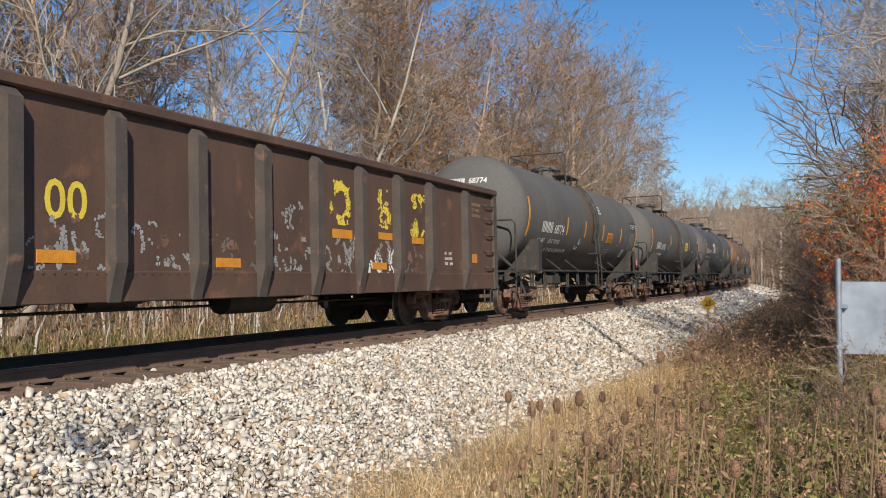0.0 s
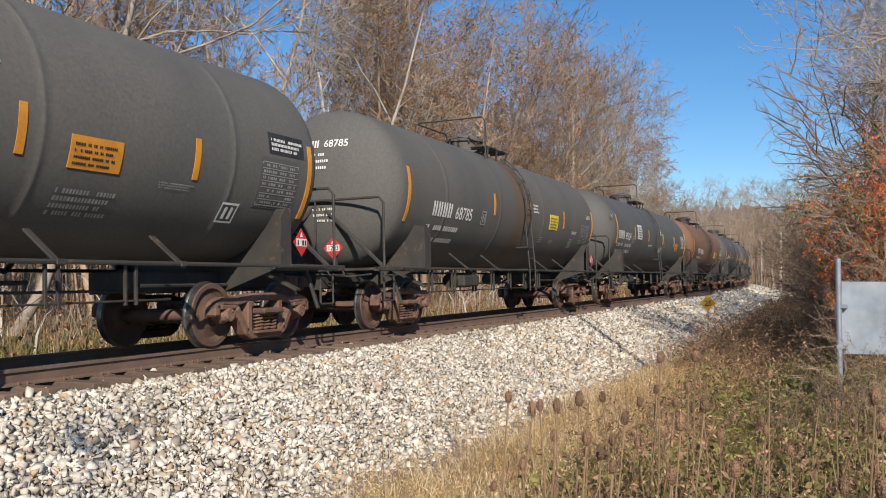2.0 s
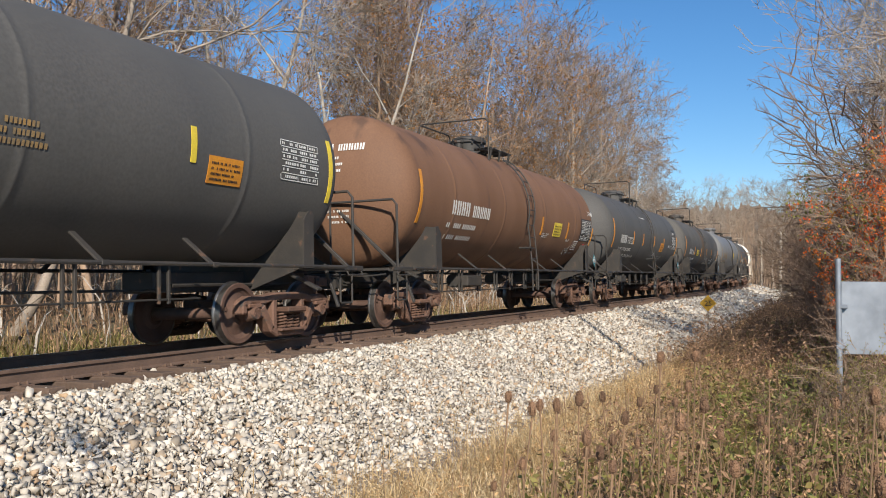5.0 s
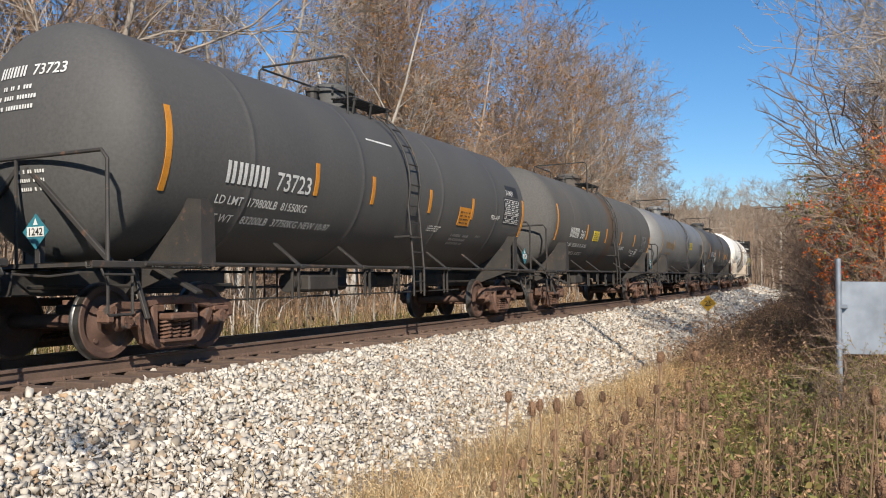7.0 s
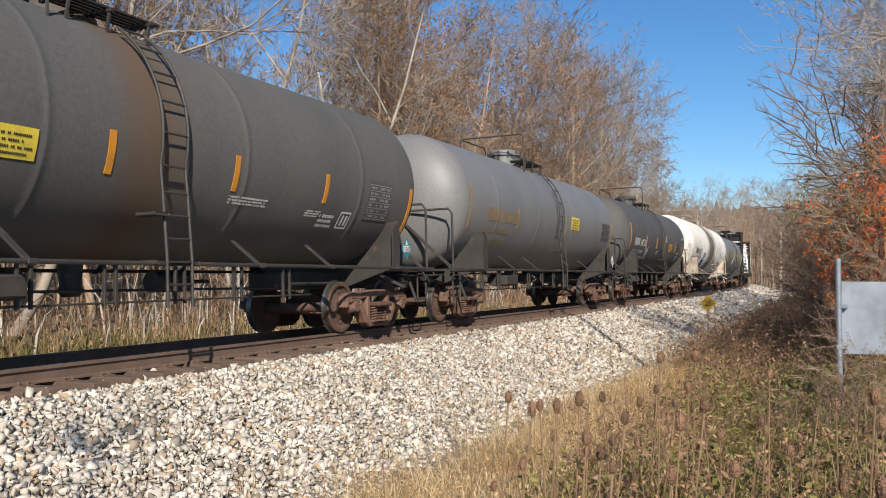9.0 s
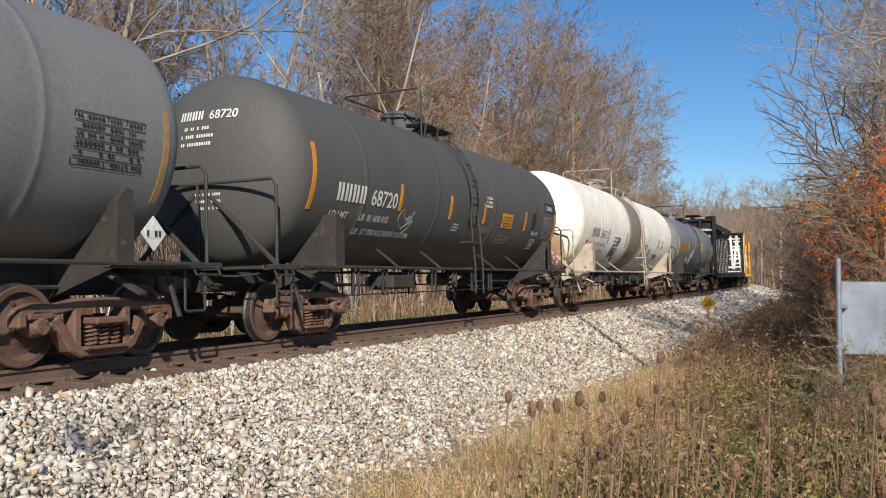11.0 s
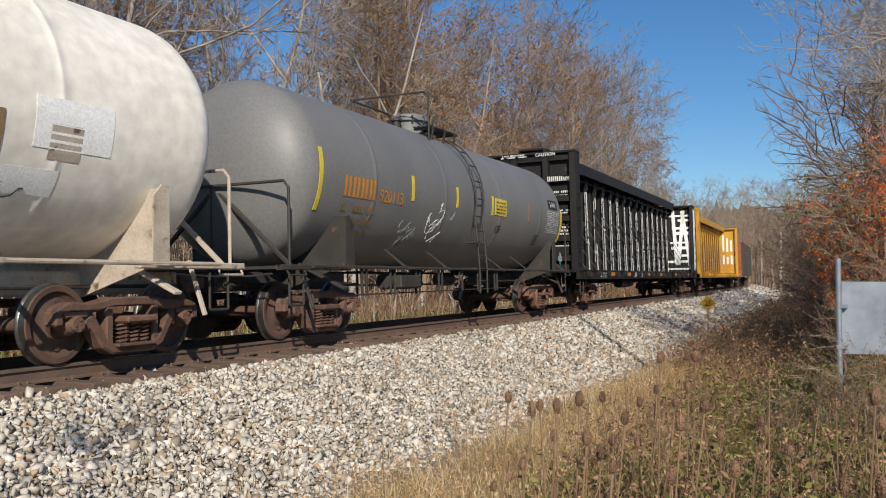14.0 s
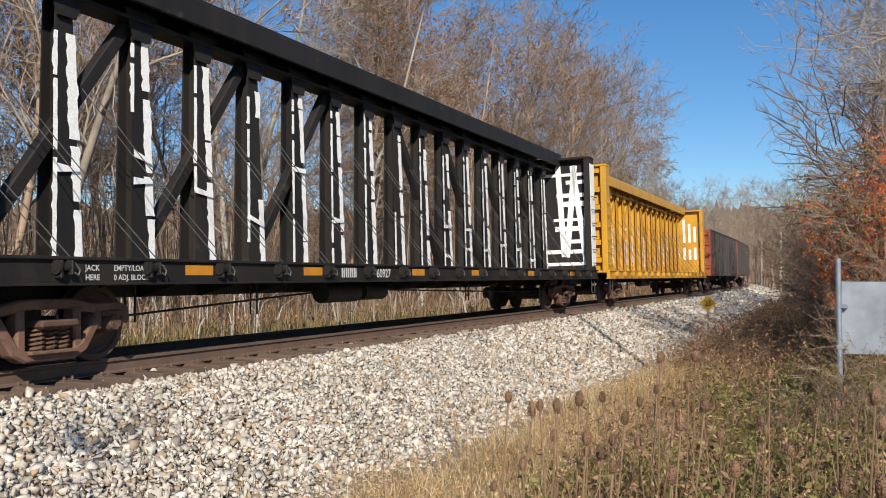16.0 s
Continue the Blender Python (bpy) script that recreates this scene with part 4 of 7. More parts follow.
def data_table(x, z, w, h, paint, r=R, zc=ZC, back=None, seed=2):
    """A stencilled table: thin outline, ruled rows and columns of small bars."""
    out = []
    if back:
        out.append(("panel_back", Geo().shellpatch(x - 0.04, x + w + 0.04, r + 0.002, zc, z - 0.04, z + h + 0.04, 6, 0.003), back))
    rnd = random.Random(seed)
    v, f = [], []

    def rect(x0, x1, z0, z1):
        k = len(v)
        v.extend([(x0, z0, 0), (x1, z0, 0), (x1, z1, 0), (x0, z1, 0)])
        f.append((k, k + 1, k + 2, k + 3))

    rows = max(4, int(h / 0.085))
    for k in range(rows + 1):
        rect(0, w, h * k / rows - 0.006, h * k / rows + 0.006)
    for u in (0, 0.45 * w, 0.72 * w, w):
        rect(u - 0.007, u + 0.007, 0, h)
    for k in range(rows):
        for u0, u1 in ((0.03, 0.42), (0.48, 0.69), (0.75, 0.97)):
            u = u0 * w
            while u < u1 * w - 0.03:
                l = rnd.uniform(0.02, 0.05)
                if rnd.random() < 0.75:
                    rect(u, u + l, h * (k + 0.3) / rows, h * (k + 0.72) / rows)
                u += l + 0.015
    out.append(("data_block", on_shell((v, f), x, z, r, zc, 0.011), paint))
    return out


def stencil(x, z, body, size, paint, r=R, zc=ZC):
    return [("stencil_line", on_shell(lettering(body, size), x, z, r, zc), paint)]


def build_train():
    """The cars in order, each with the place of its centre on the line at 8 s."""
    cars = []
    cars.append((gondola(), -79.35, 5.9))
    m = shell_marks(-5.15, 2.12, "68774", "white_paint", ["LD LMT        LB  81 700 KG", "LT WT        LB  37 600 KG NEW 05-1991"])
    m += notice(1.94, 2.06, 0.72, 0.34, "orange") + data_panel(1.9, 1.6, 0.8, 0.36, "grey_paint") + data_panel(0.75, 2.95, 0.4, 0.3, "white_paint") + data_panel(3.3, 1.98, 0.6, 0.09, "grey_paint")
    m += data_panel(5.4, 2.68, 0.75, 0.2, "white_paint", back="black_paint") + data_table(5.2, 1.93, 0.85, 0.6, "grey_paint", back="tank_black") + frame_box(4.54, 1.66, 0.35, 0.3, "white_paint")
    m += scrawl(-1.75, 1.7, 0.45, 0.35, 3, "grey_paint", 1, thick=0.007) + head_marks(6.4, "68774", "white_paint")
    cars.append((tank_car(6.4, R, ZC, M["tank_worn"], M["frame"], "weathered black tank car with white lettering and orange stripes", usual_stripes(6.4, (-2.84, -0.89, 1.34, 3.88)), m, placard=[(6.0, "red", "")]), -62.35, 5.75))
    m = shell_marks(-5.3, 2.12, "68785", "white_paint", ["", ""]) + frame_box(-2.78, 2.07, 0.28, 0.31, "grey_paint")
    m += notice(2.12, 2.2, 0.74, 0.4, "yellow") + data_table(5.18, 1.94, 0.95, 0.56, "grey_paint", back="tank_black") + frame_box(4.28, 1.78, 0.32, 0.28, "grey_paint")
    m += stencil(4.3, 2.16, "FRA A/F", 0.14, "white_paint") + [("car_class", on_shell(lettering("2-0403", 0.17), 5.75, 2.68, R, ZC), "white_paint")]
    m += data_panel(0.7, 2.56, 0.45, 0.24, "white_paint") + data_panel(1.5, 1.85, 0.35, 0.18, "grey_paint") + data_panel(2.4, 1.85, 0.4, 0.12, "grey_paint") + head_marks(6.5, "68785", "white_paint")
    cars.append((tank_car(6.5, R, ZC, M["tank_worn"], M["frame"], "sooty black tank car with a yellow notice", [(-6.38, 1.95, 2.95, "orange"), (6.5, 2.05, 2.95, "orange"), (-2.03, 2.32, 2.81, "orange"), (0.5, 2.3, 2.78, "orange"), (3.44, 2.28, 2.76, "orange")], m, placard=[(6.05, "red", "1293")], end_placard=("red", "1293")), -46.30, 5.85))
    m = shell_marks(-7.0, 2.29, "95924", "white_paint", ["LD LMT  196       LBS  445   KGS", "LT WT    83440  LBS  37850 KGS"]) + data_panel(-3.74, 2.42, 0.72, 0.46, "tank_black", back="white_paint") + frame_box(-4.75, 2.2, 0.3, 0.26, "grey_paint")
    m += notice(4.55, 2.11, 0.68, 0.34, "orange") + data_panel(0.6, 2.72, 0.5, 0.26, "white_paint") + data_panel(0.63, 1.97, 0.7, 0.26, "white_paint") + data_panel(1.5, 2.2, 0.6, 0.3, "orange_faint") + data_panel(-1.75, 2.16, 0.8, 0.07, "white_paint") + data_table(6.1, 2.31, 0.95, 0.56, "white_paint")
    m += scrawl(-8.0, 2.95, 0.3, 0.2, 2, "grey_paint", 5, thick=0.007) + head_marks(7.45, "95924", "white_paint")
    cars.append((tank_car(7.45, R, ZC, M["tank_black"], M["frame"], "long black tank car with a soot-dark middle", [(-7.2, 2.11, 3.13, "orange"), (-4.27, 2.33, 2.82, "orange"), (-1.67, 2.35, 2.8, "orange"), (1.45, 2.33, 2.78, "yellow"), (4.26, 2.32, 2.76, "yellow"), (7.4, 2.07, 3.02, "yellow")], m, ladder_x=0.0), -29.07, 6.75))
    m = shell_marks(-4.6, 2.2, "", "white_paint", ["", ""], size=0.36) + notice(2.36, 2.04, 0.7, 0.37, "yellow") + data_table(5.1, 2.05, 1.05, 0.58, "white_paint", back="black_paint") + frame_box(4.6, 1.74, 0.42, 0.3, "white_paint")
    m += [("car_class", on_shell(lettering("2-0480", 0.19), 5.8, 2.8, R, ZC, 0.014), "white_paint")] + data_panel(1.46, 1.98, 0.52, 0.14, "white_paint") + data_panel(4.5, 1.62, 0.5, 0.08, "grey_paint") + data_panel(3.75, 1.95, 0.35, 0.08, "white_paint")
    m += scrawl(3.95, 1.62, 0.5, 0.22, 4, "grey_paint", 33, thick=0.006) + [("seal_patch", Geo().shellpatch(5.72, 5.86, R + 0.003, ZC, 1.86, 1.94, 3, 0.004), "red")] + head_marks(6.2, "", "white_paint")
    cars.append((tank_car(6.2, R, ZC, M["tank_rust"], M["frame"], "rust-brown tank car with a yellow notice", [(-6.08, 1.95, 2.95, "orange"), (6.38, 1.79, 2.44, "orange"), (1.33, 2.03, 2.5, "orange"), (3.7, 2.02, 2.48, "orange")], m, placard=[(6.2, "teal", "1242")]), -12.35, 5.55))
    m = shell_marks(-5.13, 2.15, "73723", "white_paint", ["LD LMT  179800LB  81550KG", "LT WT    83200LB  37750KG NEW 10-97"])
    m += notice(2.44, 2.0, 0.62, 0.37, "orange") + data_panel(1.15, 1.83, 0.6, 0.14, "white_paint") + data_table(5.05, 2.2, 0.98, 0.54, "white_paint", back="black_paint") + [("panel_back", Geo().shellpatch(5.25, 6.05, R + 0.002, ZC, 2.82, 3.08, 5, 0.004), "black_paint")]
    m += [("car_class", on_shell(lettering("2-0401", 0.18), 5.2, 2.84, R, ZC, 0.014), "white_paint"), ("chalk_line", Geo().shellpatch(-1.24, -0.32, R + 0.002, ZC, 3.25, 3.28, 2, 0.003), "white_paint")]
    m += stencil(4.23, 2.22, "FRA-AIP", 0.15, "white_paint") + data_panel(2.4, 1.62, 0.9, 0.3, "grey_paint") + data_panel(3.7, 1.8, 0.3, 0.06, "grey_paint") + head_marks(6.35, "73723", "white_paint")
    cars.append((tank_car(6.35, R, ZC, M["tank_black"], M["frame"], "clean satin black tank car with bold white lettering", [(-6.23, 1.95, 2.95, "orange"), (6.33, 1.91, 2.79, "orange"), (-3.01, 2.15, 2.63, "orange"), (-1.26, 2.15, 2.61, "orange"), (1.0, 2.15, 2.59, "orange"), (3.13, 2.15, 2.59, "orange")], m, placard=[(6.2, "teal", "1242")], end_placard=("teal", "1242")), 3.23, 5.7))
    m = shell_marks(-5.04, 2.09, "361", "white_paint", ["LD LMT  183200 LB  83 100 KG", "LT WT   79800 LB  36 200 KG"])
    m += notice(-2.43, 2.07, 0.7, 0.31, "yellow") + data_panel(1.35, 1.9, 0.85, 0.13, "white_paint") + frame_box(4.2, 1.72, 0.32, 0.3, "white_paint") + data_table(4.95, 1.92, 0.75, 0.58, "grey_paint", back="tank_black") + data_panel(3.2, 1.85, 0.4, 0.12, "white_paint") + data_panel(3.62, 1.72, 0.45, 0.25, "white_paint") + head_marks(6.5, "361", "white_paint")
    cars.append((tank_car(6.5, R, ZC, M["tank_worn"], M["frame"], "dusty black tank car with a rust-stained middle", [(-6.38, 1.95, 2.95, "orange"), (6.46, 1.7, 2.52, "orange"), (-3.21, 2.07, 2.53, "orange"), (-0.77, 2.05, 2.52, "orange"), (1.4, 2.05, 2.51, "orange"), (3.61, 2.06, 2.5, "orange")], m, placard=[(6.1, "teal", "1242")]), 18.95, 5.85))
    m = shell_marks(-5.2, 2.2, "", "orange_faint", ["", ""]) + notice(1.4, 2.3, 0.8, 0.36, "yellow") + data_table(4.95, 2.1, 1.0, 0.56, "black_paint")
    cars.append((tank_car(6.35, R, ZC, M["tank_grey"], M["frame"], "plain grey tank car with faded orange lettering", usual_stripes(6.35, (-3.2, 0.9), "orange_faint"), m, placard=[(6.0, "white_paint", "")]), 34.55, 5.7))
    m = shell_marks(-5.32, 2.14, "68720", "white_paint", ["LD LMT        LB  81 600 KG", "LT WT         LB  37 700 KG NEW 10-1996"], size=0.38) + notice(2.07, 2.07, 0.68, 0.33, "orange")
    m += [("panel_back", Geo().shellpatch(5.2, 6.0, R + 0.002, ZC, 2.62, 2.88, 5, 0.004), "black_paint"), ("car_class", on_shell(lettering("2-0402", 0.18), 5.3, 2.68, R, ZC, 0.014), "white_paint"), ("paint_patch", Geo().shellpatch(4.2, 4.5, R + 0.002, ZC, 2.13, 2.53, 4, 0.004), "black_paint")]
    m += data_table(5.05, 1.95, 0.87, 0.57, "grey_paint", back="tank_black") + data_panel(0.98, 2.46, 0.36, 0.28, "white_paint") + stencil(4.3, 1.99, "FRA AIP", 0.15, "white_paint") + frame_box(4.41, 1.66, 0.38, 0.29, "white_paint")
    m += data_panel(-0.68, 1.88, 0.36, 0.19, "white_paint") + data_panel(0.8, 1.92, 0.65, 0.14, "grey_paint") + data_panel(2.0, 1.72, 0.8, 0.26, "grey_paint") + scrawl(-2.95, 1.72, 0.25, 0.4, 5, "grey_paint", 44, thick=0.006) + head_marks(6.15, "68720", "white_paint")
    cars.append((tank_car(6.15, R, ZC, M["tank_black"], M["frame"], "satin black tank car with white data panels", [(-6.03, 1.95, 2.95, "orange"), (6.08, 1.8, 2.6, "orange"), (-3.14, 2.11, 2.58, "orange"), (-0.92, 2.09, 2.56, "orange"), (0.92, 2.1, 2.54, "orange"), (3.69, 2.07, 2.53, "orange")], m, placard=[(5.75, "red", "1250")]), 50.05, 5.5))
    rw, zw = 1.56, 2.68
    m = shell_marks(-6.38, 2.19, "56673", "grey_paint", ["LD LMT 191500 LB  86850 KG", "LT WT   71500 LB  32450 KG"], rw, zw, 0.37)
    m += [("paint_patch", Geo().shellpatch(x0, x1, rw + 0.002, zw, z0, z1, 6, 0.003), "tie_paint") for x0, x1, z0, z1 in ((-4.2, -1.75, 1.5, 2.4), (1.75, 2.3, 2.3, 2.85), (3.3, 4.2, 1.9, 2.25), (5.0, 6.0, 2.2, 2.7), (4.6, 5.4, 1.75, 2.0))]
    m += [("soot_patch", Geo().shellpatch(x0, x1, rw + 0.002, zw, z0, z1, 5, 0.003), mm) for x0, x1, z0, z1, mm in ((1.7, 2.5, 1.75, 2.2, "frame_white"), (2.9, 3.3, 1.8, 2.05, "frame_white"), (4.2, 4.8, 1.65, 1.85, "frame_white"), (5.2, 5.6, 2.1, 2.45, "frame_white"))]
    m += [("soot_patch", Geo().shellpatch(-3.35, -2.55, rw + 0.006, zw, z0, z0 + 0.07, 3, 0.003), "grey_paint") for z0 in (1.86, 1.98, 2.1, 2.22)]
    m += scrawl(-3.6, 1.62, 1.15, 0.5, 8, "black_paint", 8, rw + 0.006, zw, 0.011) + scrawl(-0.9, 1.7, 0.9, 0.25, 5, "black_paint", 9, rw + 0.008, zw, 0.007) + scrawl(4.3, 1.7, 0.5, 0.2, 4, "black_paint", 10, rw + 0.006, zw, 0.008)
    m += [("head_stain", head_stain(7.4, rw, zw), "stain"), ("seal_patch", Geo().shellpatch(-6.84, -6.66, rw + 0.004, zw, 1.94, 2.07, 3, 0.004), "red")]
    cars.append((tank_car(7.4, rw, zw, M["tank_white"], M["frame_white"], "dirty cream-white tank car with a brown stained middle", [(-4.2, 2.04, 2.51, "orange_faint"), (-1.53, 1.99, 2.49, "orange_faint"), (1.62, 2.05, 2.5, "orange_faint"), (4.6, 2.1, 2.5, "orange_faint")], m, ladder_x=0.72), 66.35, 6.7))
    m = [("owner_mark", on_shell(mark_shapes(4, 0.33), -5.5, 2.22, R, ZC), "orange"), ("car_number", on_shell(lettering("920113", 0.30), -4.32, 2.22, R, ZC), "orange")]
    m += [("stencil_line", on_shell(bars(1.3, 0.12, 1, 3 + k, 0.9), -5.5, 2.0 - 0.19 * k, R, ZC), "orange_faint") for k in range(3)]
    m += notice(1.15, 2.33, 0.74, 0.38, "yellow") + data_panel(1.37, 1.95, 0.38, 0.2, "black_paint") + frame_box(4.26, 1.77, 0.3, 0.28, "black_paint") + data_table(5.0, 2.12, 1.05, 0.56, "white_paint")
    m += [("panel_back", Geo().shellpatch(5.2, 5.98, R + 0.002, ZC, 2.74, 3.0, 5, 0.004), "black_paint"), ("car_class", on_shell(lettering("2-0401", 0.19), 5.3, 2.8, R, ZC, 0.014), "white_paint")]
    m += scrawl(-3.25, 1.55, 0.7, 0.3, 8, "grey_paint", 21, thick=0.006) + scrawl(-2.2, 1.75, 0.35, 0.6, 6, "white_paint", 23, thick=0.006) + scrawl(-1.55, 2.1, 0.3, 0.15, 3, "grey_paint", 24, thick=0.006)
    cars.append((tank_car(6.2, R, ZC, M["tank_grey"], M["frame"], "grey tank car with orange numerals and chalk drawings", [(-6.2, 1.95, 2.9, "yellow"), (-3.05, 2.32, 2.78, "yellow"), (-1.0, 2.34, 2.76, "yellow"), (1.0, 2.31, 2.74, "yellow"), (3.55, 2.33, 2.75, "orange_faint"), (6.3, 1.89, 2.75, "yellow")], m, ladder_x=-0.02, placard=[(5.9, "teal", "1242")]), 82.8, 5.7))
    cars.append((centerbeam(M["beam_black"], "black center-beam flat car with white wrap tape on its posts", True), 102.6, 9.15))
    cars.append((centerbeam(M["beam_yellow"], "yellow center-beam flat car with a tall end bulkhead", False), 127.7, 9.15))
    cars.append((hopper(), 149.4, 6.2))
    cars.append((hopper(), 166.5, 6.2))
    return cars


# ---------------------------------------------------------------- gondola
def gondola():
    car = tagged(new("gondola"), "rusty brown high-sided gondola with orange lettering and graffiti", "gondola", "cars of the freight train")
    L, w, z0, z1 = 8.15, 1.46, 0.66, 2.86
    for sg in (-1, 1):
        y = sg * w
        part("side_wall", Geo().box(-L, L, y - 0.015, y + 0.015, z0 + 0.3, z1 - 0.1, 0.004), M["gondola"], car)
        part("top_chord", Geo().box(-L, L, y - 0.11, y + 0.07, z1 - 0.13, z1, 0.02), M["gondola"], car)
        part("side_sill", Geo().box(-L, L, y - 0.03, y + 0.03, z0, z0 + 0.34, 0.012), M["gondola"], car)
        g = Geo()
        for i in range(120):
            g.cyl((-L + 0.1 + i * 0.137, y + sg * 0.03, z0 + 0.31), (-L + 0.1 + i * 0.137, y + sg * 0.042, z0 + 0.31), 0.012, n=6)
        tagged(part("rivet_row", g, M["gondola"], car), kind="stuff")
        for x in (6.36, 4.62, 3.30, 1.98, 0.66, -0.66, -1.98, -3.30, -4.62, -6.36):
            g = Geo().plate([(y, z0 + 0.02), (y + sg * 0.06, z0), (y + sg * 0.17, z0 + 0.42), (y + sg * 0.17, z1 - 0.24), (y + sg * 0.05, z1 - 0.13), (y, z1 - 0.13)], "x", x - 0.085, x + 0.085)
            part("side_rib", g, M["gondola_rib"], car)
    for sg in (-1, 1):
        x = sg * L
        part("end_wall", Geo().box(x - 0.03, x + 0.03, -w, w, z0, z1, 0.01), M["gondola"], car)
        for z in (1.2, 1.75, 2.3):
            part("end_rib", Geo().box(x, x + sg * 0.12, -w + 0.05, w - 0.05, z - 0.1, z + 0.1, 0.03), M["gondola"], car)
        part("corner_post", Geo().box(x - sg * 0.02, x - sg * 0.14, -w - 0.09, -w, z0, z1 - 0.1, 0.015), M["gondola_rib"], car)
        for z in (1.15, 1.5, 1.85, 2.2, 2.5):
            part("grab_iron", Geo().tube([(x - sg * 0.2, -w - 0.02, z), (x - sg * 0.22, -w - 0.09, z - 0.03), (x - sg * 0.62, -w - 0.09, z - 0.03), (x - sg * 0.64, -w - 0.02, z)], 0.014, 6), M["gondola_rib"], car)
        part("stirrup_step", K["stirrup_step"], None, car, at=pose(sg * (L - 0.45), -w, -0.15))
    part("floor_plate", Geo().box(-L, L, -w, w, 0.95, 1.05), M["gondola"], car)
    part("center_sill", Geo().box(-L - 0.6, L + 0.6, -0.3, 0.3, 0.66, 1.0, 0.02), M["dark"], car)
    for i in range(7):
        x = -5.4 + 1.8 * i
        part("cross_bearer", Geo().plate([(-w, 0.95), (w, 0.95), (w, 0.82), (0.35, 0.6), (-0.35, 0.6), (-w, 0.82)], "x", x - 0.03, x + 0.03), M["dark"], car)
    part("air_reservoir", Geo().cyl((-0.4, -0.6, 0.62), (0.7, -0.6, 0.62), 0.2, n=14), M["dark"], car, smooth=35)
    part("brake_cylinder", Geo().cyl((-2.8, -0.5, 0.68), (-2.0, -0.5, 0.68), 0.13, n=12).cyl((-2.0, -0.5, 0.68), (-0.9, -0.5, 0.66), 0.03, n=6), M["dark"], car, smooth=35)
    part("brake_rod", Geo().cyl((-5.2, -0.5, 0.55), (5.2, -0.5, 0.55), 0.02, n=6), M["dark"], car)
    yy = -w - 0.019
    e = L
    for x, z, body in ((e - 12.33, 1.52, "00"),):
        part("numeral", on_side(lettering(body, 0.56), x, yy, z), M["yellow"], car, "faded yellow stencilled noughts")
    # the road's old mark: three worn plain shapes, a broken ring, two lobes and an hourglass
    rnd = random.Random(6)

    def flakes(strokes, wide, keep, seed):
        """Worn paint: small flat flakes along strokes of (x, z) points, missing where a noise is low."""
        g = Geo()
        for pts in strokes:
            for (xa, za), (xb, zb) in zip(pts, pts[1:]):
                n = max(1, int(math.hypot(xb - xa, zb - za) / 0.022))
                for k in range(n):
                    fx, fz = xa + (xb - xa) * k / n, za + (zb - za) * k / n
                    for q in range(max(1, int(wide / 0.022))):
                        ox, oz = fx + rnd.uniform(-0.5, 0.5) * wide, fz + rnd.uniform(-0.5, 0.5) * wide
                        if 0.5 + 0.9 * noise.noise((ox * 5, oz * 5, seed)) > keep:
                            continue
                        h1, h2 = rnd.uniform(0.009, 0.022), rnd.uniform(0.009, 0.024)
                        g.add([(ox - h1, yy, oz - h2 * 0.6), (ox + h1 * 0.8, yy - 0.002, oz - h2), (ox + h1, yy - 0.002, oz + h2 * 0.7), (ox - h1 * 0.6, yy, oz + h2)], [(0, 1, 2, 3)])
        return g

    def arc(cx, cz, rx, rz, a0, a1, n=14):
        return [(cx + rx * math.cos(a0 + (a1 - a0) * k / n), cz + rz * math.sin(a0 + (a1 - a0) * k / n)) for k in range(n + 1)]

    for x, strokes in ((1.45, [arc(0, 2.08, 0.25, 0.27, 0, 6.28), [(-0.2, 2.36), (0.24, 2.36)], [(-0.2, 1.8), (0.2, 1.8)]]),
                       (2.9, [arc(0, 2.27, 0.17, 0.11, 0, 6.28), arc(0, 1.95, 0.19, 0.14, 0, 6.28)]),
                       (4.2, [[(-0.28, 2.38), (0.28, 2.38)], [(-0.18, 2.25), (0.18, 2.25)], [(-0.08, 2.1), (0.08, 2.1)], [(-0.1, 1.97), (0.1, 1.97)], [(-0.2, 1.85), (0.2, 1.85)], [(-0.25, 1.73), (0.25, 1.73)]])):
        part("worn_mark", flakes([[(x + a, b) for a, b in q] for q in strokes], 0.13, 0.62, x), M["yellow"], car)["kind"] = "stuff"
    for x, z, wd, h in ((-4.27, 1.07, 0.49, 0.13), (-1.57, 1.05, 0.49, 0.12), (2.45, 1.05, 0.5, 0.12), (6.68, 1.22, 0.40, 0.19), (1.2, 1.53, 0.6, 0.14), (2.68, 1.56, 0.5, 0.12), (3.95, 1.53, 0.5, 0.12)):
        part("reflector", Geo().box(x, x + wd, yy - 0.006, yy, z, z + h, 0.002), M["orange"], car)
    # spray-paint letters along the foot of each panel, scoured by weather
    for i, x in enumerate((-4.5, -3.15, -1.85, -0.5, 0.82, 2.12, 3.45)):
        strokes = []
        cx = x + 0.12
        while cx < x + 1.1:
            wd, z0, z1 = rnd.uniform(0.16, 0.26), 0.98 + rnd.uniform(0, 0.08), rnd.uniform(1.3, 1.6)
            kind = rnd.randint(0, 3)
            if kind == 0:
                strokes.append(arc(cx + wd / 2, (z0 + z1) / 2, wd / 2, (z1 - z0) / 2, 0, 6.28))
            elif kind == 1:
                strokes += [[(cx, z0), (cx + 0.02, z1)], arc(cx + wd * 0.3, z1 - 0.14, wd * 0.6, 0.13, 1.6, -1.6), [(cx + wd * 0.3, z1 - 0.28), (cx + wd, z0)]]
            elif kind == 2:
                strokes += [[(cx, z1), (cx + wd * 0.4, z0), (cx + wd * 0.6, z1 - 0.1), (cx + wd, z0)]]
            else:
                strokes += [arc(cx + wd / 2, z1 - 0.12, wd / 2, 0.12, 0.2, 4.6), arc(cx + wd / 2, z0 + 0.14, wd / 2, 0.14, 1.5, -2.6)]
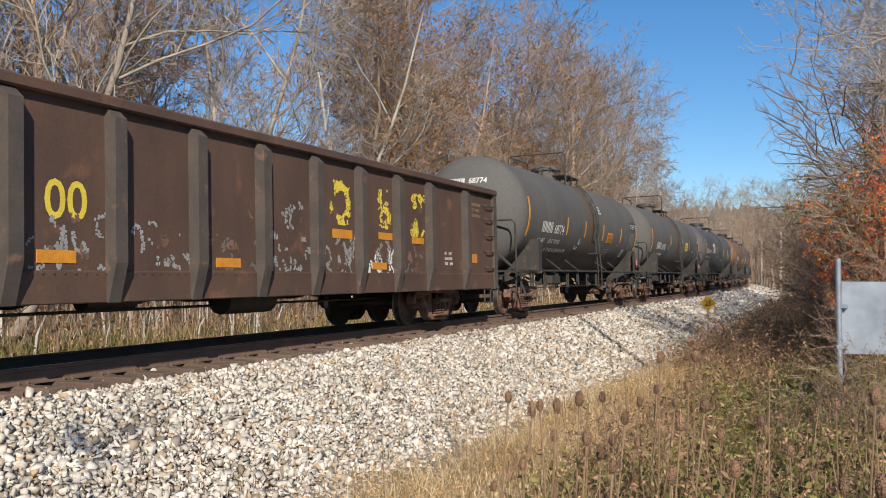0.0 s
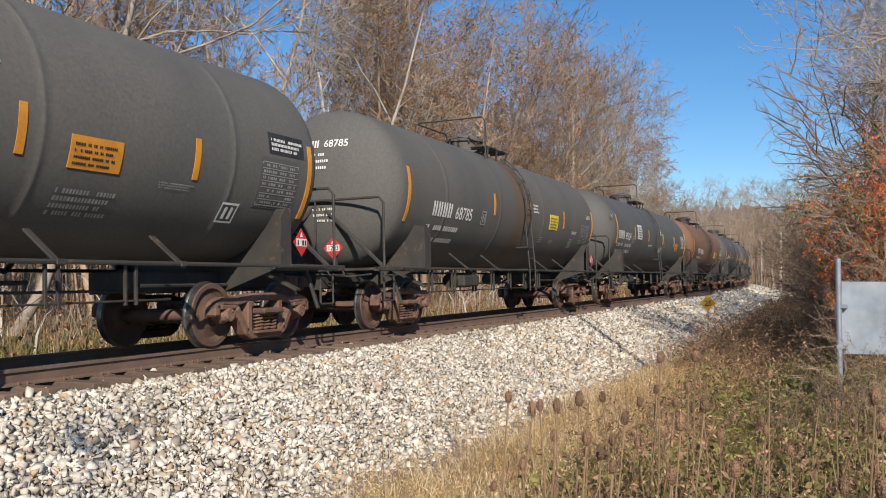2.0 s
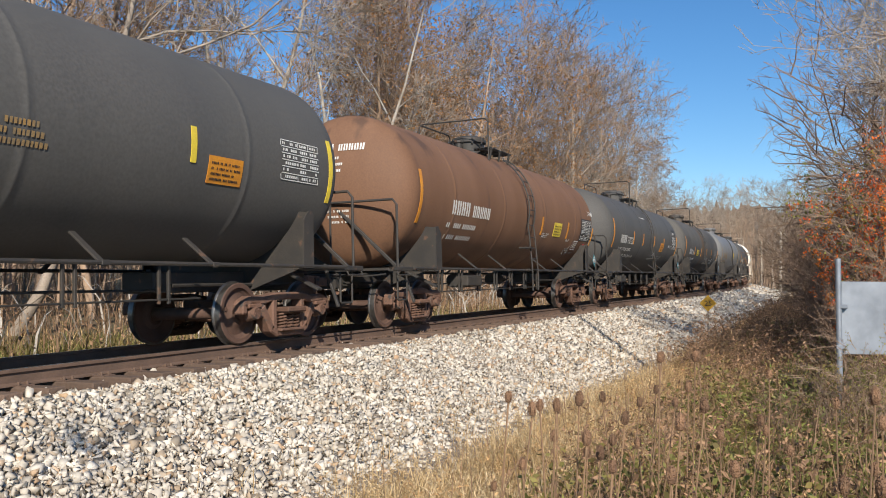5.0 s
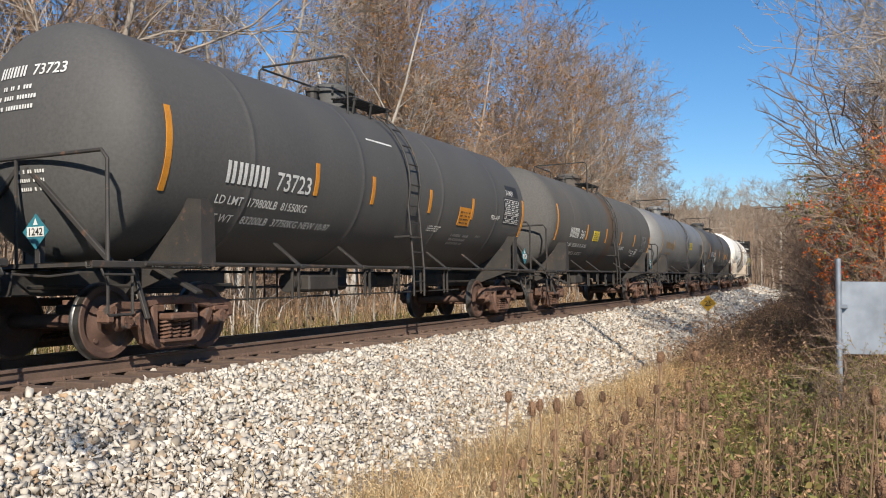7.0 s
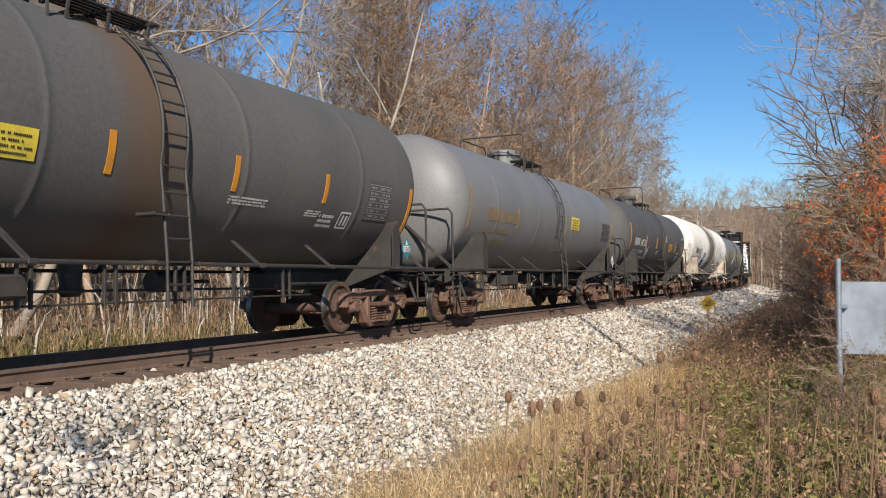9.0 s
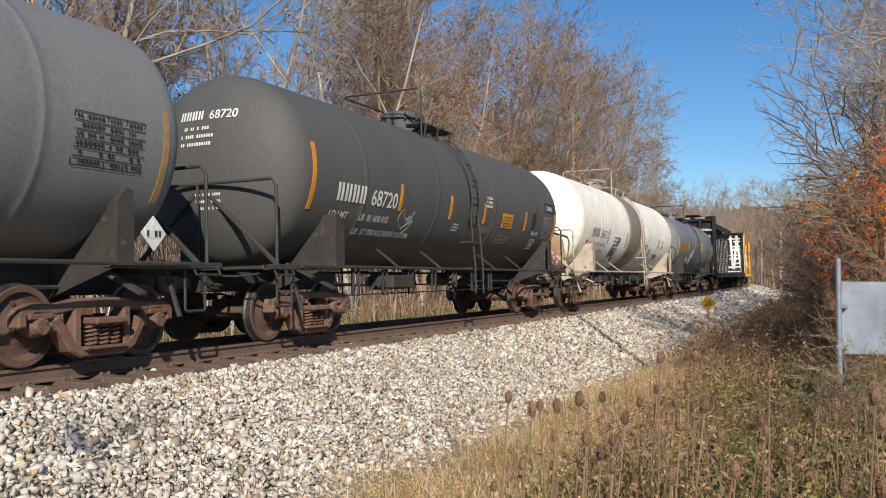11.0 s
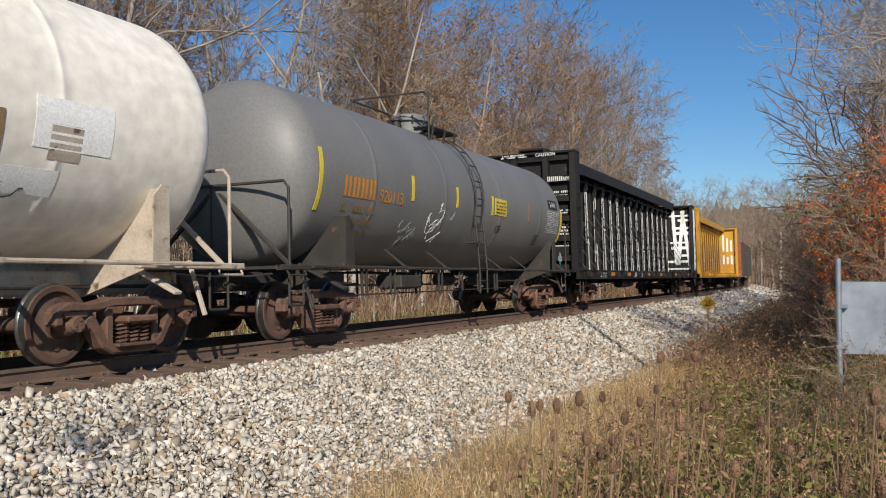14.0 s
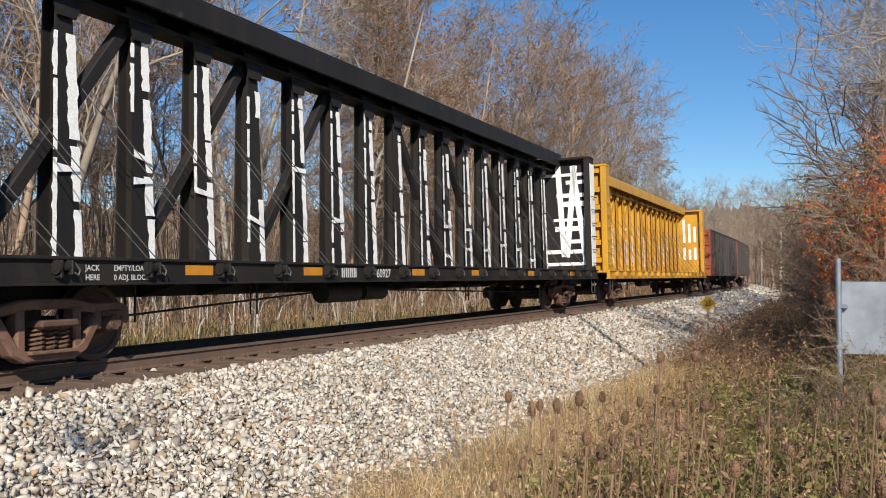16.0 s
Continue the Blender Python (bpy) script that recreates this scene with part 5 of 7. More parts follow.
            cx += wd + rnd.uniform(0.03, 0.08)
        part("graffiti", flakes(strokes, 0.05, (0.5, 0.40, 0.36, 0.50, 0.58, 0.52, 0.42)[i], 10 + i), M[("grey_paint", "grey_paint", "faint_paint", "grey_paint", "grey_paint", "white_paint", "faint_paint")[i]], car)["kind"] = "stuff"
        scuffs = [[(x + rnd.uniform(0.1, 1.1), z), (x + rnd.uniform(0.1, 1.1), z + rnd.uniform(-0.05, 0.1))] for z in [rnd.uniform(1.0, 1.9) for _ in range(5)]]
        part("graffiti", flakes(scuffs, 0.12, 0.33, 30 + i), M["truck"], car, "scraped rust showing through paint")["kind"] = "stuff"
    for x, z in ((1.5, 1.28), (2.85, 1.32), (0.2, 1.75), (-0.25, 1.78)):
        part("graffiti", flakes([arc(x, z, 0.24, 0.26, 0, 6.28), arc(x, z, 0.14, 0.18, 0, 6.28), [(x - 0.3, z - 0.3), (x + 0.3, z - 0.28)]], 0.06, 0.45, x), M["grey_paint"], car)["kind"] = "stuff"
    part("stencil_box", on_side(bars(0.4, 0.3, 3, 3), 5.4, yy, 1.16), M["white_paint"], car)["kind"] = "stuff"
    part("stencil_line", on_side(bars(0.5, 0.35, 3, 8), e - 1.3, yy, 2.2), M["orange_faint"], car)["kind"] = "stuff"
    add_truck(car, -5.9)
    add_truck(car, 5.9)
    add_ends(car, L + 0.4)
    return car


# ---------------------------------------------------------------- center-beam cars
def centerbeam(paint, label, taped):
    car = tagged(new("centerbeam_car"), label, "flat car", "cars of the freight train")
    L, w = 11.75, 1.42
    deck = part("deck", Geo().box(-L, L, -w, w, 1.06, 1.14, 0.01), paint, car)
    for sg in (-1, 1):
        sill = part("side_sill", Geo().box(-L, L, sg * w - 0.05, sg * w + 0.05, 0.86, 1.12, 0.012), paint, car)
        part("upper_flange", Geo().box(-L, L, sg * w - 0.09, sg * w + 0.09, 1.105, 1.14, 0.006), paint, sill)
        part("lower_flange", Geo().box(-L, L, sg * w - 0.08, sg * w + 0.08, 0.845, 0.872, 0.005), paint, sill)
    part("center_sill", Geo().box(-L - 0.5, L + 0.5, -0.25, 0.25, 0.7, 1.06, 0.02), M["dark"], car)
    for i in range(15):
        x = -8.4 + 1.2 * i
        part("cross_bearer", Geo().plate([(-w, 1.06), (w, 1.06), (w, 0.95), (0.3, 0.7), (-0.3, 0.7), (-w, 0.95)], "x", x - 0.02, x + 0.02), M["dark"], car)
    # end bulkheads of two skins, corner posts and cross channels
    top = 4.68
    for sg in (-1, 1):
        x = sg * (L - 0.25)
        bk = part("bulkhead", Geo().box(x - 0.04, x + 0.04, -w, w, 1.1, top - 0.05, 0.01), paint, car)
        for y in (-w + 0.09, w - 0.09):
            part("corner_post", Geo().box(x - 0.26, x + 0.26, y - 0.10, y + 0.10, 1.1, top, 0.02), paint, bk)
        for y in (-0.5, 0.5):
            part("end_post", Geo().box(x + sg * 0.04, x + sg * 0.22, y - 0.09, y + 0.09, 0.95, top, 0.02), paint, bk)
        for z in (1.5, 2.1, 2.7, 3.3, 3.9, 4.55):
            part("cross_channel", Geo().box(x + sg * 0.04, x + sg * 0.18, -w + 0.1, w - 0.1, z - 0.09, z + 0.09, 0.02), paint, bk)
        part("cap", Geo().box(x - 0.28, x + 0.28, -w - 0.02, w + 0.02, top - 0.02, top + 0.06, 0.02), paint, bk)
        for y in (-w - 0.02,):
            for i in range(6):
                z = 1.35 + 0.42 * i
                part("grab_iron", Geo().tube([(x - 0.2, y, z), (x - 0.2, y - 0.07, z), (x + 0.2, y - 0.07, z), (x + 0.2, y, z)], 0.014, 6), paint, bk)
        part("stirrup_step", K["stirrup_step"], None, car, at=pose(sg * (L - 0.4), -w, -0.1))
    # the truss down the middle: hat-shaped top chord, tapering posts, long diagonals
    chord = part("top_chord", Geo().box(-L + 0.2, L - 0.2, -0.42, 0.42, 4.83, 4.90, 0.015), paint, car)
    for y in (-0.40, 0.40):
        part("chord_lip", Geo().box(-L + 0.2, L - 0.2, y - 0.03, y + 0.03, 4.50, 4.86, 0.015), paint, chord)
    part("chord_web", Geo().box(-L + 0.2, L - 0.2, -0.2, 0.2, 4.34, 4.40, 0.012), paint, chord)
    rnd = random.Random(12)
    xs = [-0.12 + 1.25 * (i - 8.5) for i in range(18)]
    for x in xs:
        p = part("post", Geo().plate([(-0.13, 1.14), (0.13, 1.14), (0.09, 4.40), (-0.09, 4.40)], "x", x - 0.02, x + 0.02), paint, car)
        for sd in (-1, 1):
            a, b = 0.205, 0.12
            g = Geo().add([(x - a, sd * 0.15, 1.14), (x + a, sd * 0.15, 1.14), (x + b, sd * 0.11, 4.5), (x - b, sd * 0.11, 4.5),
                           (x - a, sd * 0.126, 1.14), (x + a, sd * 0.126, 1.14), (x + b, sd * 0.086, 4.5), (x - b, sd * 0.086, 4.5)],
                          [(0, 1, 2, 3), (7, 6, 5, 4), (0, 4, 5, 1), (1, 5, 6, 2), (2, 6, 7, 3), (3, 7, 4, 0)])
            part("post_flange", g, paint, p)
        part("gusset_plate", Geo().plate([(x - 0.30, 4.5), (x - 0.14, 4.1), (x + 0.14, 4.1), (x + 0.30, 4.5)], "y", -0.17, -0.145), paint, p)
        # torn wrap: ragged strips down both edges of the flange, now and then a loop across it
        tape = Geo()

        def strip(z0, z1, side, wide):
            n = max(2, int((z1 - z0) / 0.07))
            v = []
            for k in range(n + 1):
                z = z0 + (z1 - z0) * k / n
                e = x + side * (0.205 - 0.085 * (z - 1.14) / 3.36)
                y = -0.16 + 0.04 * (z - 1.14) / 3.36
                o = e + side * (0.022 + rnd.choice((0, 0, 0, 0.03)) * rnd.random())
                v += [(o, y, z), (e - side * wide * rnd.uniform(0.75, 1.1), y, z)]
            f = [(2 * k, 2 * k + 1, 2 * k + 3, 2 * k + 2) for k in range(n)]
            tape.add(v + [(q[0], q[1] + 0.008, q[2]) for q in v], f + [tuple(i + len(v) for i in q) for q in f])

        if taped or rnd.random() < 0.75:
            for side, wide in ((-1, 0.035), (1, 0.11)):
                z, top_z = 1.16 + (0 if taped else 0.25), (rnd.uniform(3.7, 4.3) if taped else rnd.uniform(2.0, 3.0))
                while z < top_z:
                    h = rnd.uniform(0.3, 1.3)
                    if rnd.random() < (0.9 if taped else 0.6):
                        strip(z, min(z + h, top_z + 0.1), side, wide * rnd.uniform(0.8, 1.15))
                    z += h + rnd.uniform(0.01, 0.12)
            for _ in range(rnd.choice((0, 1, 1, 2)) if taped else 1):
                z, dz = rnd.uniform(1.3, 3.0), rnd.uniform(-0.12, 0.05)
                e = 0.20 - 0.085 * (z - 1.14) / 3.36
                tape.plate([(x - e, z), (x + e, z + dz), (x + e, z + dz + rnd.uniform(0.05, 0.09)), (x, z + dz / 2 + 0.07), (x - e, z + rnd.uniform(0.05, 0.12))], "y", -0.176, -0.168)
        if tape.v:
            part("wrap_tape", tape, M["tie_paint"], p, "torn white wrap tape")["kind"] = "stuff"
        # winch and slack tie cables on the near sill
        u = x - 0.12
        g = Geo().box(u - 0.02, u + 0.02, -w - 0.15, -w - 0.03, 0.92, 1.10, 0.008).box(u + 0.12, u + 0.15, -w - 0.15, -w - 0.03, 0.95, 1.10, 0.008)
        g.cyl((u - 0.05, -w - 0.1, 1.03), (u + 0.17, -w - 0.1, 1.03), 0.04, n=10).cyl((u - 0.045, -w - 0.1, 1.03), (u - 0.02, -w - 0.1, 1.03), 0.075, n=12)
        part("winch", g, paint, car, smooth=35)
        part("cable_hook", Geo().tube([(u + 0.16, -w - 0.13, 0.98), (u + 0.2, -w - 0.15, 0.95), (u + 0.23, -w - 0.14, 1.0), (u + 0.19, -w - 0.13, 1.06)], 0.01, 5), M["cable"], car)
        for dx in (0.0, 0.14):
            part("tie_cable", Geo().tube([(x + dx, -w - 0.06, 1.06), (x - 0.42 + dx, -1.08, 1.78), (x - 0.85 + dx, -0.72, 2.5), (x - 1.25 + dx, -0.40, 3.2)], 0.0065, 4), M["cable"], car)
    for a, b in ((0, 2), (2, 4), (4, 6), (10, 8), (12, 10), (14, 12), (16, 14)):
        q0, q1 = (-0.12 + 1.25 * (a - 7.5), 1.14), (-0.12 + 1.25 * (b - 7.5), 4.45)
        d = Vector((q1[0] - q0[0], 0, q1[1] - q0[1]))
        part("diagonal", Geo().box(-d.length / 2, d.length / 2, -0.08, 0.08, -0.085, 0.085, 0.015, pose((q0[0] + q1[0]) / 2, 0.03, 2.8, 0, -math.degrees(math.atan2(d.z, d.x)), 0)), paint, car)
    if taped:
        tape = Geo()
        for z in [1.3 + 0.36 * i + rnd.uniform(-0.1, 0.1) for i in range(9)]:
            a = rnd.uniform(-0.05, 0.2)
            tape.box(L - 0.31, L - 0.302, -1.35 + a, -1.2 + a + rnd.uniform(0.5, 1.3), z, z + rnd.uniform(0.06, 0.2))
        for y, lean in ((-1.25, 3), (-1.02, -7), (-0.72, 6), (-0.42, -3)):
            tape.box(-0.003, 0.003, -0.09, 0.09, -1.6 + rnd.uniform(0, 0.5), 1.6, 0, pose(L - 0.315, y, 2.9, lean))
        tape.box(L - 0.5, L - 0.02, -w - 0.026, -w - 0.014, 1.25, 4.5)
        part("wrap_tape", tape, M["tie_paint"], car, "torn white wrap tape")
        for x in (-7.71, -5.18, -1.62, 1.2, 4.9, 8.6):
            part("reflector", Geo().box(x, x + 0.5, -w - 0.058, -w - 0.051, 0.95, 1.07, 0.002), M["orange"], car)
        for x, z, body, s in ((-9.24, 1.0, "JACK", 0.085), (-9.24, 0.9, "HERE", 0.085), (-8.85, 1.0, "EMPTY/LOAD", 0.085), (-8.85, 0.9, "0 ADJ. BLOCK", 0.085), (-2.98, 0.92, "60927", 0.2)):
            part("sill_lettering", on_side(lettering(body, s), x, -w - 0.056, z), M["white_paint"], car)
        part("owner_mark", on_side(mark_shapes(4, 0.15), -4.12, -w - 0.056, 0.92), M["white_paint"], car)
        xe = -L + 0.25 - 0.19
        part("end_lettering", on_end(lettering("CAUTION", 0.14), -L + 0.25 - 0.295, -0.2, 4.6), M["white_paint"], car)
        part("end_lettering", on_end(bars(0.9, 0.12, 2, 4, 0.7), -L + 0.25 - 0.295, 0.9, 4.6), M["white_paint"], car)
        part("end_lettering", on_end(mark_shapes(4, 0.15), xe - 0.045, -0.55, 3.82), M["white_paint"], car)
        part("end_lettering", on_end(lettering("609", 0.17), xe - 0.045, -1.02, 3.82), M["white_paint"], car)
        for z, h, s in ((3.35, 0.25, 1), (2.85, 0.15, 2), (2.2, 0.4, 3), (1.85, 0.15, 4)):
            part("end_lettering", on_end(bars(0.6, h, max(2, int(h / 0.09)), s, 0.55), -L + 0.25 - 0.044, -0.62, z), M["white_paint"], car)
    else:
        g = Geo()
        for y in (-1.3, -1.0, -0.7, -0.4):
            for z in (1.9, 2.9, 3.5):
                g.box(L - 0.312, L - 0.302, y, y + 0.14, z, z + rnd.uniform(0.3, 0.8))
        part("wrap_tape", g, M["tie_paint"], car, "torn white wrap tape")
    part("air_reservoir", Geo().cyl((-3.5, -0.7, 0.68), (-2.4, -0.7, 0.68), 0.17, n=14).cyl((-2.2, -0.7, 0.68), (-1.4, -0.7, 0.68), 0.15, n=14), M["dark"], car, smooth=35)
    rod = part("brake_rod", Geo().cyl((-8.4, -0.6, 0.45), (-3.0, -0.6, 0.72), 0.016, n=6).cyl((-1, -0.6, 0.7), (8.4, -0.6, 0.5), 0.016, n=6), M["dark"], car)
    for x in (-7.7, -5.2, 3.0, 6.0):
        part("rod_hanger", Geo().tube([(x - 0.08, -0.6, 0.9), (x - 0.08, -0.6, 0.4), (x + 0.08, -0.6, 0.4), (x + 0.08, -0.6, 0.9)], 0.014, 5), M["dark"], rod)
    add_truck(car, -9.33)
    add_truck(car, 9.33)
    add_ends(car, L + 0.3)
    return car


def hopper():
    car = tagged(new("gondola"), "tall dark coal gondola with an orange-red end", "gondola", "cars of the freight train")
    L, w, z0, z1 = 7.9, 1.5, 0.95, 3.75
    for sg in (-1, 1):
        part("side_wall", Geo().box(-L, L, sg * w - 0.02, sg * w + 0.02, z0, z1, 0.006), M["hopper_dark"], car)
        part("top_chord", Geo().box(-L, L, sg * w - 0.08, sg * w + 0.08, z1 - 0.12, z1, 0.02), M["hopper_dark"], car)
        for i in range(14):
            x = -L + 0.3 + i * (2 * L - 0.6) / 13
            part("side_rib", Geo().box(x - 0.06, x + 0.06, sg * w, sg * (w + 0.1), z0, z1 - 0.1, 0.015), M["hopper_dark"], car)
        x = sg * L
        part("end_wall", Geo().box(x - 0.03, x + 0.03, -w, w, z0, z1, 0.01), M["hopper_red"], car)
        part("end_panel", Geo().box(x - sg * 1.6, x - sg * 0.03, -w - 0.03, -w - 0.022, z0 + 0.02, z1 - 0.13), M["hopper_red"], car)
        for z in (1.5, 2.2, 2.9, 3.5):
            part("end_rib", Geo().box(x, x + sg * 0.12, -w + 0.05, w - 0.05, z - 0.08, z + 0.08, 0.03), M["hopper_red"], car)
    part("floor_plate", Geo().box(-L, L, -w, w, 0.95, 1.1), M["hopper_dark"], car)
    part("center_sill", Geo().box(-L - 0.5, L + 0.5, -0.3, 0.3, 0.7, 1.0, 0.02), M["dark"], car)
    add_truck(car, -6.2)
    add_truck(car, 6.2)
    add_ends(car, L + 0.35)
    return car


TRAIN = build_train()


# ---------------------------------------------------------------- trees
def skeleton_of(seed, height, trunk_r, limbs, subs, twigs, fine, spread=0.45, first=0.22, lean=0.0, forks=1):
    """Segments (p, q, r0, r1) of a bare tree and the tips of its twigs."""
    rnd = random.Random(seed)
    segs, tips = [], []

    def jitter(d, a):
        return (d + Vector((rnd.gauss(0, a), rnd.gauss(0, a), rnd.gauss(0, a)))).normalized()

    def grow(p, d, length, r, n, wob, up, end, level):
        pts = [(p.copy(), r, d)]
        for i in range(n):
            d = jitter(d, wob)
            d = (d + Vector((0, 0, up))).normalized()
            q = p + d * length / n
            r1 = r * (1 - (1 - end) * (i + 1) / n)
            segs.append((p, q, pts[-1][1], r1, level))
            p = q
            pts.append((p.copy(), r1, d))
        return pts

    def off(d, angle):
        side = d.orthogonal().normalized()
        side.rotate(Matrix.Rotation(rnd.uniform(0, 6.283), 3, d))
        return (d * math.cos(angle) + side * math.sin(angle)).normalized()

    def along(pts, t):
        i = min(int(t * (len(pts) - 1)), len(pts) - 2)
        u = t * (len(pts) - 1) - i
        return pts[i][0].lerp(pts[i + 1][0], u), pts[i][1], pts[i][2]

    for k in range(forks):
        d0 = Vector((lean + (0.11 * math.cos(2.1 * k + seed) if forks > 1 else 0), (0.11 * math.sin(2.1 * k + seed) if forks > 1 else 0), 1)).normalized()
        trunk = grow(Vector((0, 0, -0.2)), d0, height * 0.92, trunk_r * (1 if forks == 1 else 0.75), 9, 0.085, 0.05, 0.12, 0)
        for i in range(limbs):
            t = first + (0.97 - first) * (i + rnd.random()) / limbs
            p, r, d = along(trunk, t)
            L = height * spread * (0.35 + 0.65 * math.sin(math.pi * min(1.0, 0.30 + 0.72 * (1 - t)))) * rnd.uniform(0.75, 1.15)
            limb = grow(p, off(d, rnd.uniform(0.5, 1.1)), L, r * rnd.uniform(0.35, 0.5), 6, 0.17, 0.09, 0.2, 1)
            for j in range(subs):
                p2, r2, d2 = along(limb, 0.2 + 0.8 * (j + rnd.random()) / subs)
                sub = grow(p2, off(d2, rnd.uniform(0.45, 1.0)), L * rnd.uniform(0.28, 0.5), max(r2 * 0.45, 0.012), 3, 0.22, 0.07, 0.4, 2)
                for k2 in range(twigs):
                    p3, r3, d3 = along(sub, 0.15 + 0.85 * (k2 + rnd.random()) / twigs)
                    tw = grow(p3, off(d3, rnd.uniform(0.35, 0.9)), rnd.uniform(0.5, 1.2) * height / 16, max(r3 * 0.5, 0.0009 * height), 2, 0.22, 0.06, 0.6, 3)
                    for _ in range(fine):
                        p4, r4, d4 = along(tw, rnd.uniform(0.2, 1))
                        q4 = p4 + off(d4, rnd.uniform(0.3, 0.9)) * rnd.uniform(0.25, 0.7) * height / 16
                        segs.append((p4, q4, 0.0008 * height, 0.0005 * height, 4))
                        tips.append(q4)
    return segs, tips


def tubes(segs, thick=1.0):
    """Points and faces of three- to six-sided tapered tubes."""
    vs, fs = [], []
    n0 = 0
    for sides, keep in ((6, lambda l: l <= 1), (3, lambda l: l > 1)):
        part_ = [s for s in segs if keep(s[4])]
        if not part_:
            continue
        p = np.array([tuple(s[0]) for s in part_])
        q = np.array([tuple(s[1]) for s in part_])
        r0 = np.array([s[2] for s in part_]) * thick
        r1 = np.array([s[3] for s in part_]) * thick
        d = q - p
        d /= np.linalg.norm(d, axis=1)[:, None] + 1e-9
        ref = np.where(np.abs(d[:, 2:3]) < 0.9, [[0, 0, 1.0]], [[1.0, 0, 0]])
        a = np.cross(d, ref)
        a /= np.linalg.norm(a, axis=1)[:, None]
        b = np.cross(d, a)
        ang = 2 * np.pi * np.arange(sides) / sides
        ring = a[:, None] * np.cos(ang)[None, :, None] + b[:, None] * np.sin(ang)[None, :, None]
        v = np.concatenate([p[:, None] + ring * r0[:, None, None], q[:, None] + ring * r1[:, None, None]], 1)
        k = np.arange(sides)
        f = np.stack([k, (k + 1) % sides, sides + (k + 1) % sides, sides + k], -1)
        f = f[None] + (2 * sides * np.arange(len(part_)))[:, None, None] + n0
        vs.append(v.reshape(-1, 3))
        fs.append(f.reshape(-1, 4))
        n0 += len(part_) * 2 * sides
    return np.concatenate(vs), np.concatenate(fs)


def leaf_quads(tips, share, size, seed, per=1):
    """Small bent leaves at some of the tips: points and quads."""
    rnd = np.random.RandomState(seed)
    t = np.array([tuple(p) for p in tips])
    t = t[rnd.rand(len(t)) < share]
    t = np.repeat(t, per, 0) + rnd.normal(0, size * 1.2, (len(t) * per, 3)) * (1 if per > 1 else 0.3)
    n = len(t)
    a = rnd.normal(0, 1, (n, 3))
    a /= np.linalg.norm(a, axis=1)[:, None]
    b = np.cross(a, rnd.normal(0, 1, (n, 3)))
    b /= np.linalg.norm(b, axis=1)[:, None]
    s = (size * rnd.uniform(0.6, 1.3, n))[:, None]
    v = np.stack([t - a * s, t + b * s * 0.6, t + a * s, t - b * s * 0.6 - np.array([0, 0, 1]) * s * 0.3], 1)
    return v.reshape(-1, 3), np.arange(4 * n).reshape(-1, 4)


def tree_kind(name, label, bark, args, leaf=None, category="tree"):
    """Mesh data for one kind of tree: limbs, and leaves where it still has some."""
    segs, tips = skeleton_of(**args)
    big, small = [s for s in segs if s[4] <= 1], [s for s in segs if s[4] > 1]
    data = [("trunk", soup("trunk", *tubes(big), bark)), ("crown", soup("crown", *tubes(small), bark if bark is not M["bark_pale"] else M["bark"]))]
    if leaf:
        v, f = leaf_quads(tips, leaf[1], leaf[2], args["seed"], leaf[3])
        data.append(("leaves", soup("leaves", v, f, leaf[0])))
    return name, label, category, data


def plant(kind, x, y, scale, turn, group="", label=""):
    name, lab, cat, data = kind
    ob = tagged(new(name), label or lab, cat, group)
    ob.matrix_basis = pose(x, y, lie(x, y) - 0.05, 0, 0, turn) @ Matrix.Diagonal((scale, scale, scale, 1))
    for nm, me in data:
        part(nm, me, None, ob)
    return ob


